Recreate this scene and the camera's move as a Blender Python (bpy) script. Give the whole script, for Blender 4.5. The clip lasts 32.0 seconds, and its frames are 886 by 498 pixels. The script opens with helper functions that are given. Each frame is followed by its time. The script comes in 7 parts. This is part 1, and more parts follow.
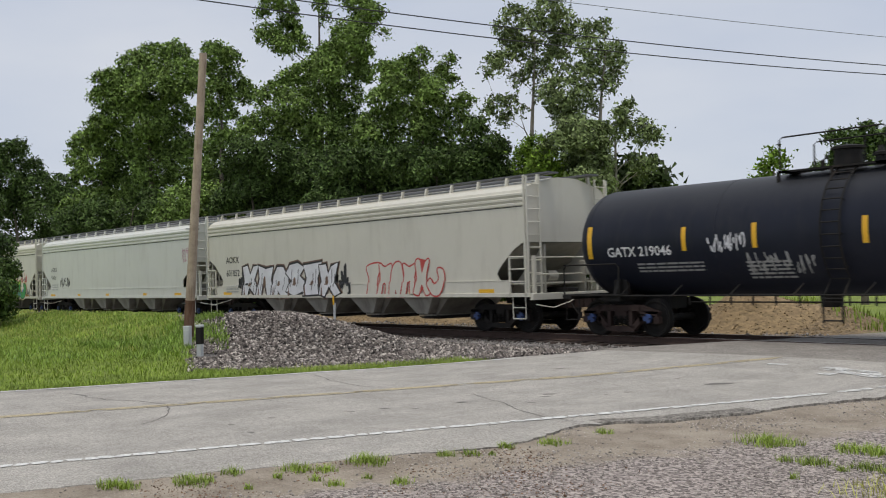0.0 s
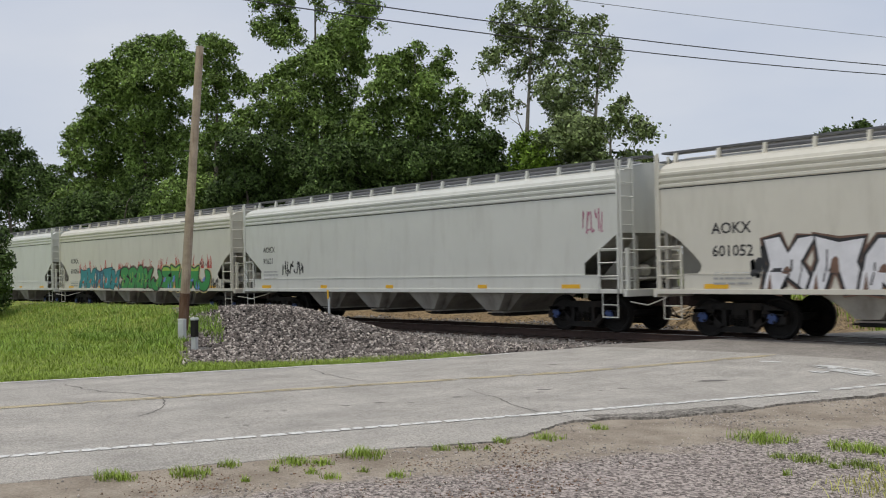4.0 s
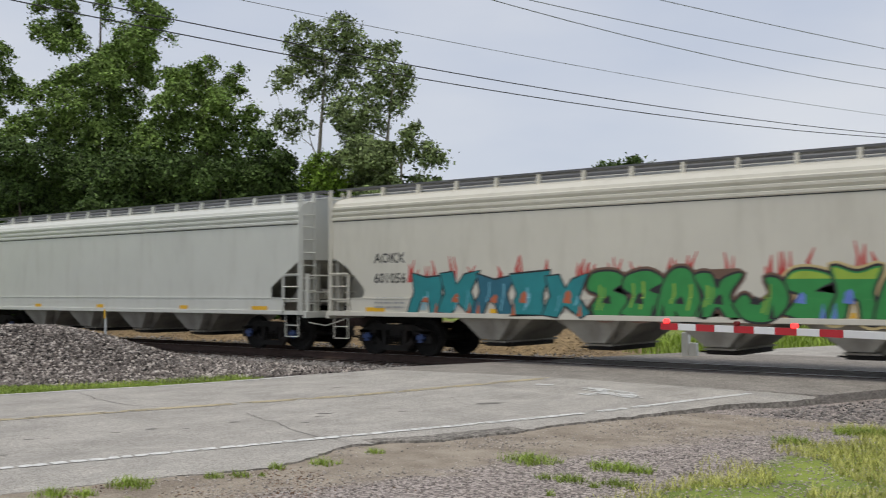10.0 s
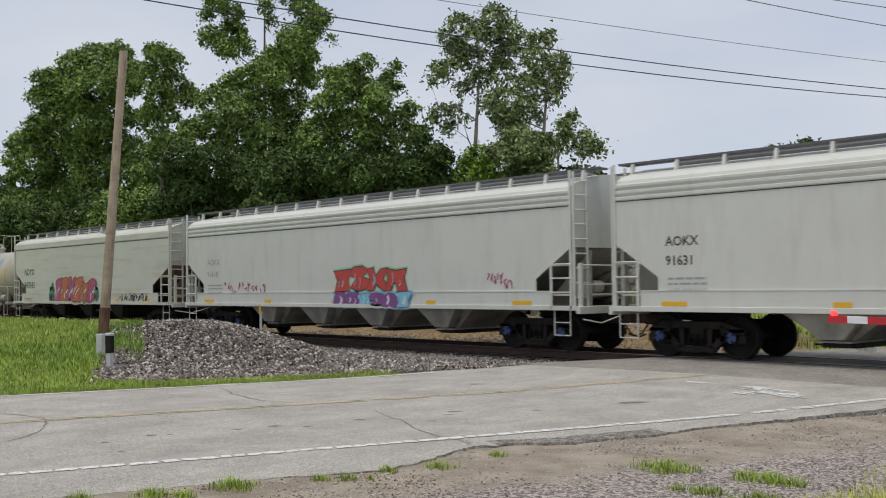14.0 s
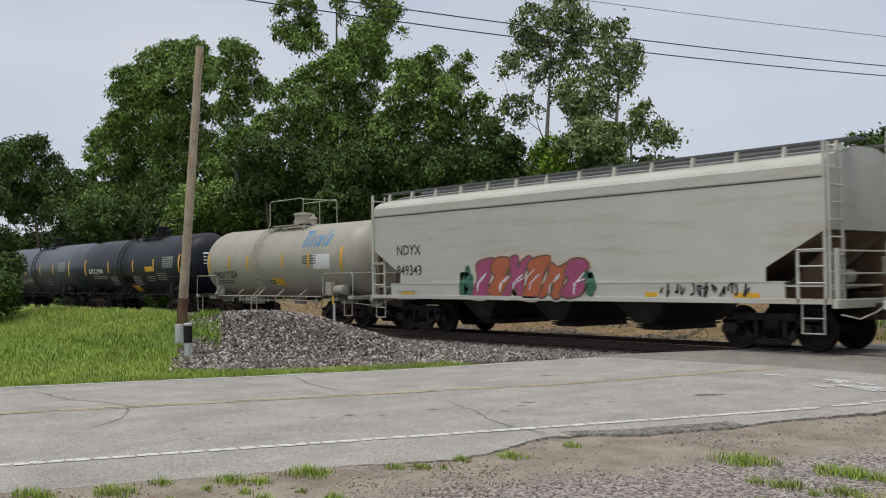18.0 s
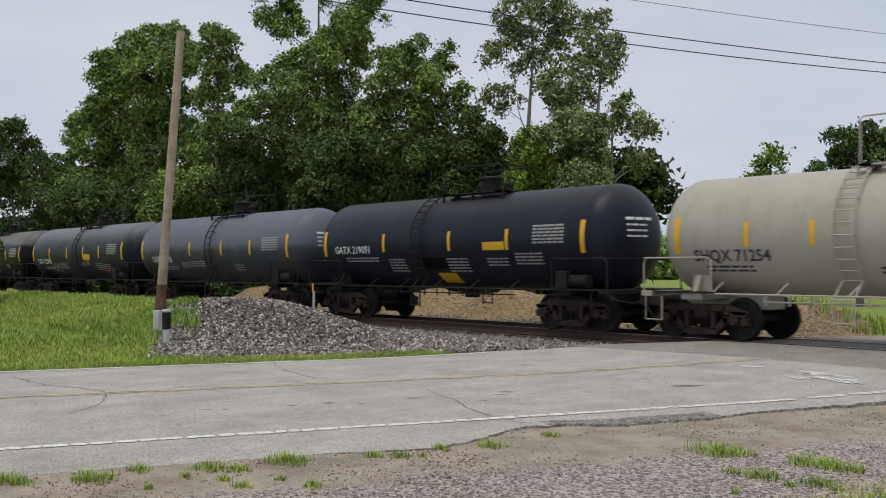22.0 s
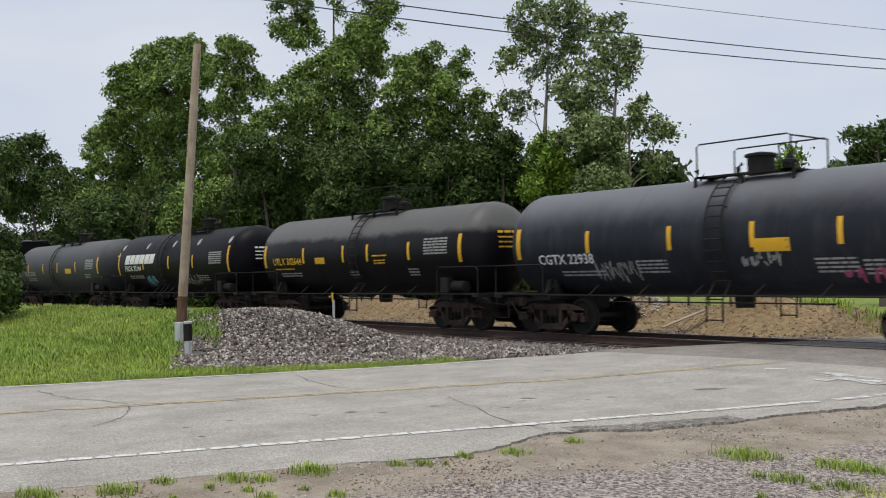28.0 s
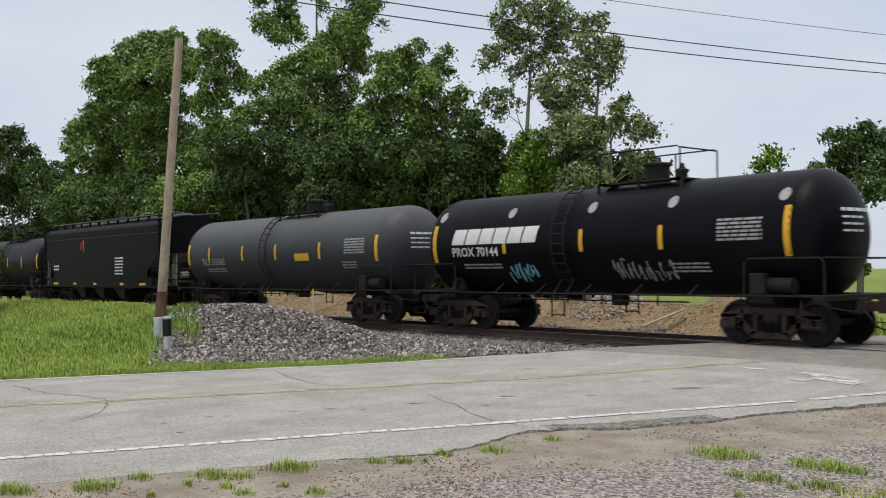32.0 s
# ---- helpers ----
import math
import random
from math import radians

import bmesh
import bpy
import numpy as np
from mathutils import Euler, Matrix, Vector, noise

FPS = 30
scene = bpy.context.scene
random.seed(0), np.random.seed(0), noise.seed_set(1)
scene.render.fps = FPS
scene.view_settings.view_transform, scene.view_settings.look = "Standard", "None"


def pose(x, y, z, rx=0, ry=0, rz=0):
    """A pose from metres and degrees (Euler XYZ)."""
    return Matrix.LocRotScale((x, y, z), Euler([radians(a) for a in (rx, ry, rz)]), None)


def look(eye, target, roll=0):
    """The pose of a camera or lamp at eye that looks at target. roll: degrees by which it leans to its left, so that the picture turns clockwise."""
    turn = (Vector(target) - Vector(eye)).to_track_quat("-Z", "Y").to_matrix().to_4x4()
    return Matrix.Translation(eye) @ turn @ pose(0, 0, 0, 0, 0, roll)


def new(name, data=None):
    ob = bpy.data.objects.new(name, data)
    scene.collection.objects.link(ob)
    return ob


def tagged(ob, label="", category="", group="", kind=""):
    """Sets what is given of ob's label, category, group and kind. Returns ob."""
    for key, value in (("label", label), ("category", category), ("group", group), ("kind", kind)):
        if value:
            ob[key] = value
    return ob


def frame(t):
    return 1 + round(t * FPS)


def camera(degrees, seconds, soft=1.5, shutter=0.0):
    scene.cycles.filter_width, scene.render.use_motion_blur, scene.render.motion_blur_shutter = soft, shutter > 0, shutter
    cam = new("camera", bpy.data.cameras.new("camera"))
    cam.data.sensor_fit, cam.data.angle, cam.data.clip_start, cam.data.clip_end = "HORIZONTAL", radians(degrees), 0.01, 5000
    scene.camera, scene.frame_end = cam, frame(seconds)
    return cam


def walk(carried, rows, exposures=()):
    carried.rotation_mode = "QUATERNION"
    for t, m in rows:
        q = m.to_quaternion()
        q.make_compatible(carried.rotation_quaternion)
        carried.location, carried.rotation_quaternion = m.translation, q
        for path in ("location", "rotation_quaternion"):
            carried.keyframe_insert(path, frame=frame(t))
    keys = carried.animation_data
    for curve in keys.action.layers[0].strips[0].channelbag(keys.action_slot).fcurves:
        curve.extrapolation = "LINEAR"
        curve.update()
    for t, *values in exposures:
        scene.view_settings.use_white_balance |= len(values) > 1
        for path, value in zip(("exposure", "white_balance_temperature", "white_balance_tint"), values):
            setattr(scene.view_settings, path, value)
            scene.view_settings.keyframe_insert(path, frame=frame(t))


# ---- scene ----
cam = camera(47.0, 32.0, soft=1.05, shutter=0.35)
PATH = [
    (0, (0.349, -0.006, 1.7), (-1.175, 1.287, 1.755), -1.5),
    (0.5, (0.368, -0.015, 1.7), (-1.142, 1.296, 1.753), -1.3),
    (1, (0.384, -0.019, 1.7), (-1.097, 1.324, 1.753), -1.1),
    (1.5, (0.378, -0.017, 1.691), (-1.086, 1.344, 1.74), -1.0),
    (2, (0.359, -0.031, 1.698), (-1.11, 1.325, 1.738), -0.8),
    (2.5, (0.386, -0.051, 1.707), (-1.094, 1.295, 1.749), -0.9),
    (3, (0.388, -0.066, 1.715), (-1.11, 1.258, 1.761), -1.0),
    (3.5, (0.372, -0.057, 1.709), (-1.139, 1.253, 1.757), -1.1),
    (4, (0.364, -0.064, 1.703), (-1.153, 1.239, 1.748), -1.0),
    (4.5, (0.366, -0.06, 1.704), (-1.154, 1.238, 1.745), -1.0),
    (6.5, (0.435, -0.125, 1.741), (-1.063, 1.199, 1.791), -0.3),
    (7, (0.443, -0.117, 1.751), (-1.023, 1.242, 1.816), -0.1),
    (7.5, (0.434, -0.095, 1.747), (-0.995, 1.302, 1.823), 0.2),
    (8, (0.435, -0.089, 1.745), (-0.962, 1.341, 1.822), 0.3),
    (8.5, (0.443, -0.068, 1.746), (-0.877, 1.432, 1.824), 0.4),
    (9, (0.492, -0.054, 1.753), (-0.707, 1.545, 1.834), 0.5),
    (9.5, (0.474, -0.003, 1.743), (-0.684, 1.625, 1.83), 0.3),
    (10, (0.471, -0.014, 1.743), (-0.75, 1.568, 1.825), -0.1),
    (10.5, (0.47, -0.076, 1.751), (-0.849, 1.426, 1.831), -0.1),
    (11, (0.474, -0.069, 1.745), (-0.883, 1.397, 1.838), -0.4),
    (11.5, (0.517, -0.009, 1.723), (-0.866, 1.43, 1.845), -0.6),
    (12, (0.451, 0.194, 1.708), (-0.924, 1.64, 1.841), -1.2),
    (12.5, (0.296, 0.518, 1.716), (-1.098, 1.948, 1.842), -2.2),
    (13, (0.268, 0.795, 1.72), (-1.195, 2.154, 1.829), -2.0),
    (13.5, (0.306, 0.934, 1.708), (-1.171, 2.279, 1.796), -0.9),
    (14, (0.298, 0.924, 1.703), (-1.165, 2.285, 1.776), -0.6),
    (14.5, (0.32, 0.91, 1.704), (-1.136, 2.279, 1.78), -0.6),
    (15, (0.322, 0.886, 1.701), (-1.169, 2.218, 1.759), -1.0),
    (15.5, (0.323, 0.862, 1.707), (-1.197, 2.162, 1.747), -1.4),
    (17.5, (0.292, 0.895, 1.685), (-1.263, 2.15, 1.748), -0.7),
    (18, (0.283, 0.914, 1.682), (-1.272, 2.17, 1.741), -0.6),
    (18.5, (0.277, 0.91, 1.674), (-1.277, 2.168, 1.716), -0.5),
    (19, (0.287, 0.894, 1.688), (-1.268, 2.151, 1.743), -0.5),
    (19.5, (0.296, 0.893, 1.699), (-1.265, 2.141, 1.775), -0.3),
    (20, (0.281, 0.893, 1.695), (-1.267, 2.157, 1.775), -0.1),
    (20.5, (0.286, 0.901, 1.681), (-1.25, 2.18, 1.754), -0.0),
    (21, (0.295, 0.901, 1.684), (-1.233, 2.191, 1.736), 0.1),
    (21.5, (0.281, 0.897, 1.69), (-1.242, 2.193, 1.736), 0.2),
    (22, (0.278, 0.902, 1.684), (-1.253, 2.189, 1.721), 0.0),
    (22.5, (0.27, 0.902, 1.691), (-1.272, 2.176, 1.715), -0.2),
    (23, (0.297, 0.88, 1.69), (-1.249, 2.149, 1.713), -0.3),
    (23.5, (0.278, 0.89, 1.695), (-1.264, 2.163, 1.724), -0.4),
    (24, (0.277, 0.894, 1.692), (-1.26, 2.173, 1.732), -0.5),
    (24.5, (0.266, 0.905, 1.687), (-1.268, 2.187, 1.733), -0.5),
    (25, (0.284, 0.895, 1.682), (-1.253, 2.174, 1.728), -0.5),
    (25.5, (0.264, 0.904, 1.686), (-1.278, 2.176, 1.736), -0.5),
    (27.5, (0.271, 0.904, 1.69), (-1.282, 2.163, 1.747), -0.9),
    (28, (0.273, 0.897, 1.689), (-1.281, 2.156, 1.74), -1.0),
    (28.5, (0.27, 0.897, 1.684), (-1.287, 2.152, 1.72), -1.0),
    (29, (0.263, 0.901, 1.698), (-1.288, 2.163, 1.732), -1.0),
    (29.5, (0.269, 0.904, 1.692), (-1.273, 2.178, 1.728), -1.0),
    (30, (0.282, 0.899, 1.692), (-1.257, 2.176, 1.725), -0.9),
    (30.5, (0.29, 0.904, 1.693), (-1.247, 2.183, 1.728), -0.8),
    (31, (0.284, 0.901, 1.698), (-1.25, 2.185, 1.732), -0.7),
    (31.5, (0.289, 0.9, 1.695), (-1.242, 2.186, 1.734), -0.6),
    (32, (0.274, 0.897, 1.693), (-1.256, 2.184, 1.738), -0.5),
]
walk(cam, [(t, look(eye, at, roll)) for t, eye, at, roll in PATH], exposures=[(0, -0.02), (12, 0.0), (15, 0.0), (18, -0.04), (22, -0.05), (23, 0.07), (24, 0.10), (32, 0.12)])

# ---- world, sun, exposure ----
scene.view_settings.exposure = 0.0
world = bpy.data.worlds.new("overcast_sky")
scene.world = world
world.use_nodes = True
wn, wl = world.node_tree.nodes, world.node_tree.links
wn.clear()
w_out = wn.new("ShaderNodeOutputWorld")
w_bg = wn.new("ShaderNodeBackground")
w_sky = wn.new("ShaderNodeTexSky")
w_sky.sky_type = 'NISHITA'
w_sky.sun_disc = False
w_sky.sun_elevation = radians(74)
w_sky.sun_rotation = radians(150)
w_mul = wn.new("ShaderNodeMix")
w_mul.data_type = 'RGBA'
w_mul.blend_type = 'MULTIPLY'
w_mul.inputs[0].default_value = 1.0
w_mul.inputs[7].default_value = (0.10, 0.10, 0.10, 1)
w_tc = wn.new("ShaderNodeTexCoord")
w_map = wn.new("ShaderNodeMapping")
w_map.inputs["Scale"].default_value = (1.2, 1.2, 4.0)
w_noise = wn.new("ShaderNodeTexNoise")
w_noise.inputs["Scale"].default_value = 1.6
w_noise.inputs["Detail"].default_value = 5.0
w_noise.inputs["Roughness"].default_value = 0.5
w_ramp = wn.new("ShaderNodeValToRGB")
w_ramp.color_ramp.elements[0].position = 0.30
w_ramp.color_ramp.elements[0].color = (0.53, 0.59, 0.72, 1)
w_ramp.color_ramp.elements[1].position = 0.72
w_ramp.color_ramp.elements[1].color = (0.74, 0.76, 0.81, 1)
w_mix = wn.new("ShaderNodeMix")
w_mix.data_type = 'RGBA'
w_mix.inputs[0].default_value = 0.86
wl.new(w_sky.outputs[0], w_mul.inputs[6])
wl.new(w_tc.outputs["Generated"], w_map.inputs[0])
wl.new(w_map.outputs[0], w_noise.inputs["Vector"])
wl.new(w_noise.outputs["Fac"], w_ramp.inputs[0])
wl.new(w_mul.outputs[2], w_mix.inputs[6])
wl.new(w_ramp.outputs[0], w_mix.inputs[7])
wl.new(w_mix.outputs[2], w_bg.inputs[0])
w_bg.inputs[1].default_value = 1.0
wl.new(w_bg.outputs[0], w_out.inputs[0])

sun_data = bpy.data.lights.new("sun", 'SUN')
sun_data.energy = 1.75
sun_data.angle = radians(25)
sun_data.color = (1.0, 0.93, 0.80)
sun = new("sun", sun_data)
sun.matrix_world = look((5, -7, 40), (0, 3, 0))

# ---- plan ----
TRACK_Y = 20.75      # centre of the track
RAIL_Z = 0.11        # top of the rails
ROAD_DX = 0.318      # the road's drift in x for each metre of y


def near_line(y):
    return -9.81 + ROAD_DX * (y - 3.03)


def far_edge(y):
    return near_line(y) - 8.15


def travel(t):
    """Metres that the train has rolled at t seconds."""
    return 5.55 * t + 0.0115 * t * t


# ---- mesh helpers ----
class Shape:
    """Collects vertices and faces; each face may have a material slot."""

    def __init__(self):
        self.v, self.f, self.m = [], [], []

    def add(self, verts, faces, slot=0):
        n = len(self.v)
        self.v += [tuple(p) for p in verts]
        self.f += [tuple(i + n for i in q) for q in faces]
        self.m += [slot] * len(faces)
        return self

    def box(self, x0, x1, y0, y1, z0, z1, slot=0, c=0.0):
        """A box; c chamfers its long upright and level edges."""
        if c <= 0:
            vs = [(x, y, z) for x in (x0, x1) for y in (y0, y1) for z in (z0, z1)]
            return self.add(vs, [(0, 1, 3, 2), (4, 6, 7, 5), (0, 4, 5, 1), (2, 3, 7, 6), (0, 2, 6, 4), (1, 5, 7, 3)], slot)
        ring = [(y0 + c, z0), (y1 - c, z0), (y1, z0 + c), (y1, z1 - c), (y1 - c, z1), (y0 + c, z1), (y0, z1 - c), (y0, z0 + c)]
        small = [(min(max(a, y0 + c), y1 - c), min(max(b, z0 + c), z1 - c)) for a, b in ring]
        vs = [(x0, a, b) for a, b in small] + [(x0 + c, a, b) for a, b in ring] + [(x1 - c, a, b) for a, b in ring] + [(x1, a, b) for a, b in small]
        fs = [tuple(range(7, -1, -1)), tuple(range(24, 32))]
        for k in range(3):
            for i in range(8):
                j = (i + 1) % 8
                fs.append((k * 8 + i, k * 8 + j, k * 8 + 8 + j, k * 8 + 8 + i))
        return self.add(vs, fs, slot)

    def prism(self, poly, axis, a, b, slot=0):
        """A polygon extruded along 'x' (poly in y, z), 'y' (poly in x, z) or 'z' (poly in x, y)."""
        def put(p, h):
            return {"x": (h, p[0], p[1]), "y": (p[0], h, p[1]), "z": (p[0], p[1], h)}[axis]
        n = len(poly)
        vs = [put(p, a) for p in poly] + [put(p, b) for p in poly]
        fs = [tuple(range(n))[::-1], tuple(range(n, 2 * n))] + [(i, (i + 1) % n, n + (i + 1) % n, n + i) for i in range(n)]
        return self.add(vs, fs, slot)

    def tube(self, pts, r, seg=6, slot=0, r2=None):
        """A round bar along a line of points; r2 is the far end's radius."""
        pts = [Vector(p) for p in pts]
        rings = []
        for i, p in enumerate(pts):
            d = (pts[min(i + 1, len(pts) - 1)] - pts[max(i - 1, 0)]).normalized()
            a = d.cross(Vector((0, 0, 1)) if abs(d.z) < 0.9 else Vector((1, 0, 0))).normalized()
            b = d.cross(a)
            k = r if r2 is None else r + (r2 - r) * i / (len(pts) - 1)
            rings.append([p + a * (k * math.cos(2 * math.pi * s / seg)) + b * (k * math.sin(2 * math.pi * s / seg)) for s in range(seg)])
        vs = [q for ring in rings for q in ring]
        fs = [tuple(range(seg)), tuple(range((len(pts) - 1) * seg, len(pts) * seg))[::-1]]
        for i in range(len(pts) - 1):
            for s in range(seg):
                j = (s + 1) % seg
                fs.append((i * seg + s, i * seg + j, (i + 1) * seg + j, (i + 1) * seg + s)[::-1])
        return self.add(vs, fs, slot)

    def spin(self, prof, axis, centre, seg=24, slot=0):
        """A profile of (along, radius) spun round an axis through centre."""
        cx, cy, cz = centre
        vs, fs = [], []
        for a, r in prof:
            for s in range(seg):
                u, w = r * math.cos(2 * math.pi * s / seg), r * math.sin(2 * math.pi * s / seg)
                vs.append({"x": (cx + a, cy + u, cz + w), "y": (cx + u, cy + a, cz + w), "z": (cx + u, cy + w, cz + a)}[axis])
        for i in range(len(prof) - 1):
            for s in range(seg):
                j = (s + 1) % seg
                fs.append((i * seg + s, i * seg + j, (i + 1) * seg + j, (i + 1) * seg + s))
        fs.append(tuple(range(seg))[::-1])
        fs.append(tuple(range((len(prof) - 1) * seg, len(prof) * seg)))
        return self.add(vs, fs, slot)

    def mesh(self, name, mats, smooth=False):
        me = bpy.data.meshes.new(name)
        me.from_pydata(self.v, [], self.f)
        for m in (mats if isinstance(mats, (list, tuple)) else [mats]):
            me.materials.append(m)
        me.polygons.foreach_set("material_index", self.m)
        bm = bmesh.new()
        bm.from_mesh(me)
        bmesh.ops.recalc_face_normals(bm, faces=bm.faces)
        if smooth:
            for f in bm.faces:
                f.smooth = True
            for e in bm.edges:
                if len(e.link_faces) == 2 and e.calc_face_angle(0) > 0.6:
                    e.smooth = False
        bm.to_mesh(me)
        bm.free()
        return me


def part(name, shape, mats, parent=None, label="", smooth=False, at=None):
    """Links a shape (or a ready mesh) as one object under a thing or a part."""
    me = shape.mesh(name, mats, smooth) if isinstance(shape, Shape) else shape
    ob = new(name, me)
    if parent is not None:
        ob.parent = parent
    if at is not None:
        ob.matrix_basis = at
    if label:
        tagged(ob, label)
    return ob


def thing(name, label, category, group="", at=None):
    ob = new(name)
    ob.empty_display_size = 0.2
    if at is not None:
        ob.matrix_basis = at
    return tagged(ob, label, category, group)


def soup(name, verts, faces, mats, slots=None, smooth=False):
    """A mesh from numpy arrays of triangles or quads."""
    me = bpy.data.meshes.new(name)
    verts = np.asarray(verts, dtype=np.float32).reshape(-1, 3)
    faces = np.asarray(faces, dtype=np.int32)
    n, k = faces.shape
    me.vertices.add(len(verts))
    me.vertices.foreach_set("co", verts.ravel())
    me.loops.add(n * k)
    me.loops.foreach_set("vertex_index", faces.ravel())
    me.polygons.add(n)
    me.polygons.foreach_set("loop_start", np.arange(0, n * k, k, dtype=np.int32))
    for m in (mats if isinstance(mats, (list, tuple)) else [mats]):
        me.materials.append(m)
    if slots is not None:
        me.polygons.foreach_set("material_index", np.asarray(slots, dtype=np.int32))
    if smooth:
        me.polygons.foreach_set("use_smooth", np.ones(n, dtype=bool))
    me.update(calc_edges=True)
    me.validate()
    return me


# ---- materials ----
def surface(name, col, rough=0.6, metal=0.0, var=0.18, scale=2.0, bump=0.15, fine=60.0, dirt=None, dirt_amt=0.5, dirt_scale=(1.5, 1.5, 0.35), random_var=0.0, island_var=0.0, coord="Object", spec=0.5, fine_w=0.35, grains=None, top=None):
    """A node material: a base colour with coarse and fine variation, a second colour of dirt in streaks, and a fine relief."""
    m = bpy.data.materials.new(name)
    m.use_nodes = True
    n, l = m.node_tree.nodes, m.node_tree.links
    bsdf = n["Principled BSDF"]
    bsdf.inputs["Roughness"].default_value = rough
    bsdf.inputs["Metallic"].default_value = metal
    bsdf.inputs["Specular IOR Level"].default_value = spec
    tc = n.new("ShaderNodeTexCoord")
    big = n.new("ShaderNodeTexNoise")
    big.inputs["Scale"].default_value = scale
    big.inputs["Detail"].default_value = 6.0
    big.inputs["Roughness"].default_value = 0.62
    l.new(tc.outputs[coord], big.inputs["Vector"])
    small = n.new("ShaderNodeTexNoise")
    small.inputs["Scale"].default_value = fine
    small.inputs["Detail"].default_value = 3.0
    l.new(tc.outputs[coord], small.inputs["Vector"])
    add = n.new("ShaderNodeMath")
    add.operation = 'MULTIPLY_ADD'
    add.inputs[1].default_value = fine_w
    l.new(small.outputs["Fac"], add.inputs[0])
    l.new(big.outputs["Fac"], add.inputs[2])
    ramp = n.new("ShaderNodeMapRange")
    mid = 0.5 + 0.5 * fine_w
    ramp.inputs["From Min"].default_value = mid - 0.275
    ramp.inputs["From Max"].default_value = mid + 0.275
    ramp.inputs["To Min"].default_value = 1.0 - var
    ramp.inputs["To Max"].default_value = 1.0 + var
    l.new(add.outputs[0], ramp.inputs["Value"])
    mul = n.new("ShaderNodeMix")
    mul.data_type = 'RGBA'
    mul.blend_type = 'MULTIPLY'
    mul.inputs[0].default_value = 1.0
    mul.inputs[6].default_value = (*col, 1)
    value = ramp.outputs[0]
    for source, amount in (("ObjectInfo", random_var), ("NewGeometry", island_var)):
        if amount > 0:
            info = n.new("ShaderNode" + source)
            mr = n.new("ShaderNodeMapRange")
            mr.inputs["To Min"].default_value = 1 - amount
            mr.inputs["To Max"].default_value = 1 + amount
            l.new(info.outputs["Random" if source == "ObjectInfo" else "Random Per Island"], mr.inputs["Value"])
            mm = n.new("ShaderNodeMath")
            mm.operation = 'MULTIPLY'
            l.new(value, mm.inputs[0])
            l.new(mr.outputs[0], mm.inputs[1])
            value = mm.outputs[0]
    if grains:
        cells = n.new("ShaderNodeTexVoronoi")
        cells.inputs["Scale"].default_value = grains[0]
        l.new(tc.outputs[coord], cells.inputs["Vector"])
        pick = n.new("ShaderNodeSeparateColor")
        l.new(cells.outputs["Color"], pick.inputs[0])
        gr = n.new("ShaderNodeMapRange")
        gr.inputs["To Min"].default_value = 1 - grains[1]
        gr.inputs["To Max"].default_value = 1 + grains[1]
        l.new(pick.outputs[0], gr.inputs["Value"])
        gm = n.new("ShaderNodeMath")
        gm.operation = 'MULTIPLY'
        l.new(value, gm.inputs[0])
        l.new(gr.outputs[0], gm.inputs[1])
        value = gm.outputs[0]
    l.new(value, mul.inputs[7])
    last = mul.outputs[2]
    if dirt:
        mp = n.new("ShaderNodeMapping")
        mp.inputs["Scale"].default_value = dirt_scale
        l.new(tc.outputs[coord], mp.inputs[0])
        dn = n.new("ShaderNodeTexNoise")
        dn.inputs["Scale"].default_value = 1.6
        dn.inputs["Detail"].default_value = 8.0
        dn.inputs["Roughness"].default_value = 0.65
        l.new(mp.outputs[0], dn.inputs["Vector"])
        dr = n.new("ShaderNodeMapRange")
        dr.inputs["From Min"].default_value = 0.50
        dr.inputs["From Max"].default_value = 0.78
        dr.inputs["To Max"].default_value = dirt_amt
        l.new(dn.outputs["Fac"], dr.inputs["Value"])
        dm = n.new("ShaderNodeMix")
        dm.data_type = 'RGBA'
        dm.inputs[7].default_value = (*dirt, 1)
        l.new(dr.outputs[0], dm.inputs[0])
        l.new(last, dm.inputs[6])
        last = dm.outputs[2]
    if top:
        # a second colour blended in towards the crown of the shell
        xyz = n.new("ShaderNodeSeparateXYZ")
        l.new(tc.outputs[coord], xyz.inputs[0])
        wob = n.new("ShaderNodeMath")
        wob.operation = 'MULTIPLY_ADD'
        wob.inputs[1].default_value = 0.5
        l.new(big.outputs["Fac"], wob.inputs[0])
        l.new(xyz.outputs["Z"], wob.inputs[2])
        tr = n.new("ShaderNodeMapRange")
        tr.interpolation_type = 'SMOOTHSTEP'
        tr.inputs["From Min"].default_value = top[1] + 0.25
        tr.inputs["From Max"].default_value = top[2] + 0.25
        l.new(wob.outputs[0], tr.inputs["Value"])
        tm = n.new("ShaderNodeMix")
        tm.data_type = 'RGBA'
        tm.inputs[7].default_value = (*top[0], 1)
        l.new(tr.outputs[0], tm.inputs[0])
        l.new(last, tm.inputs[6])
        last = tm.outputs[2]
    l.new(last, bsdf.inputs["Base Color"])
    if bump > 0:
        bp = n.new("ShaderNodeBump")
        bp.inputs["Strength"].default_value = bump
        bp.inputs["Distance"].default_value = 0.02
        l.new(add.outputs[0], bp.inputs["Height"])
        l.new(bp.outputs[0], bsdf.inputs["Normal"])
    return m


def glowing(name, col, strength):
    m = bpy.data.materials.new(name)
    m.use_nodes = True
    b = m.node_tree.nodes["Principled BSDF"]
    b.inputs["Base Color"].default_value = (*col, 1)
    b.inputs["Emission Color"].default_value = (*col, 1)
    b.inputs["Emission Strength"].default_value = strength
    return m


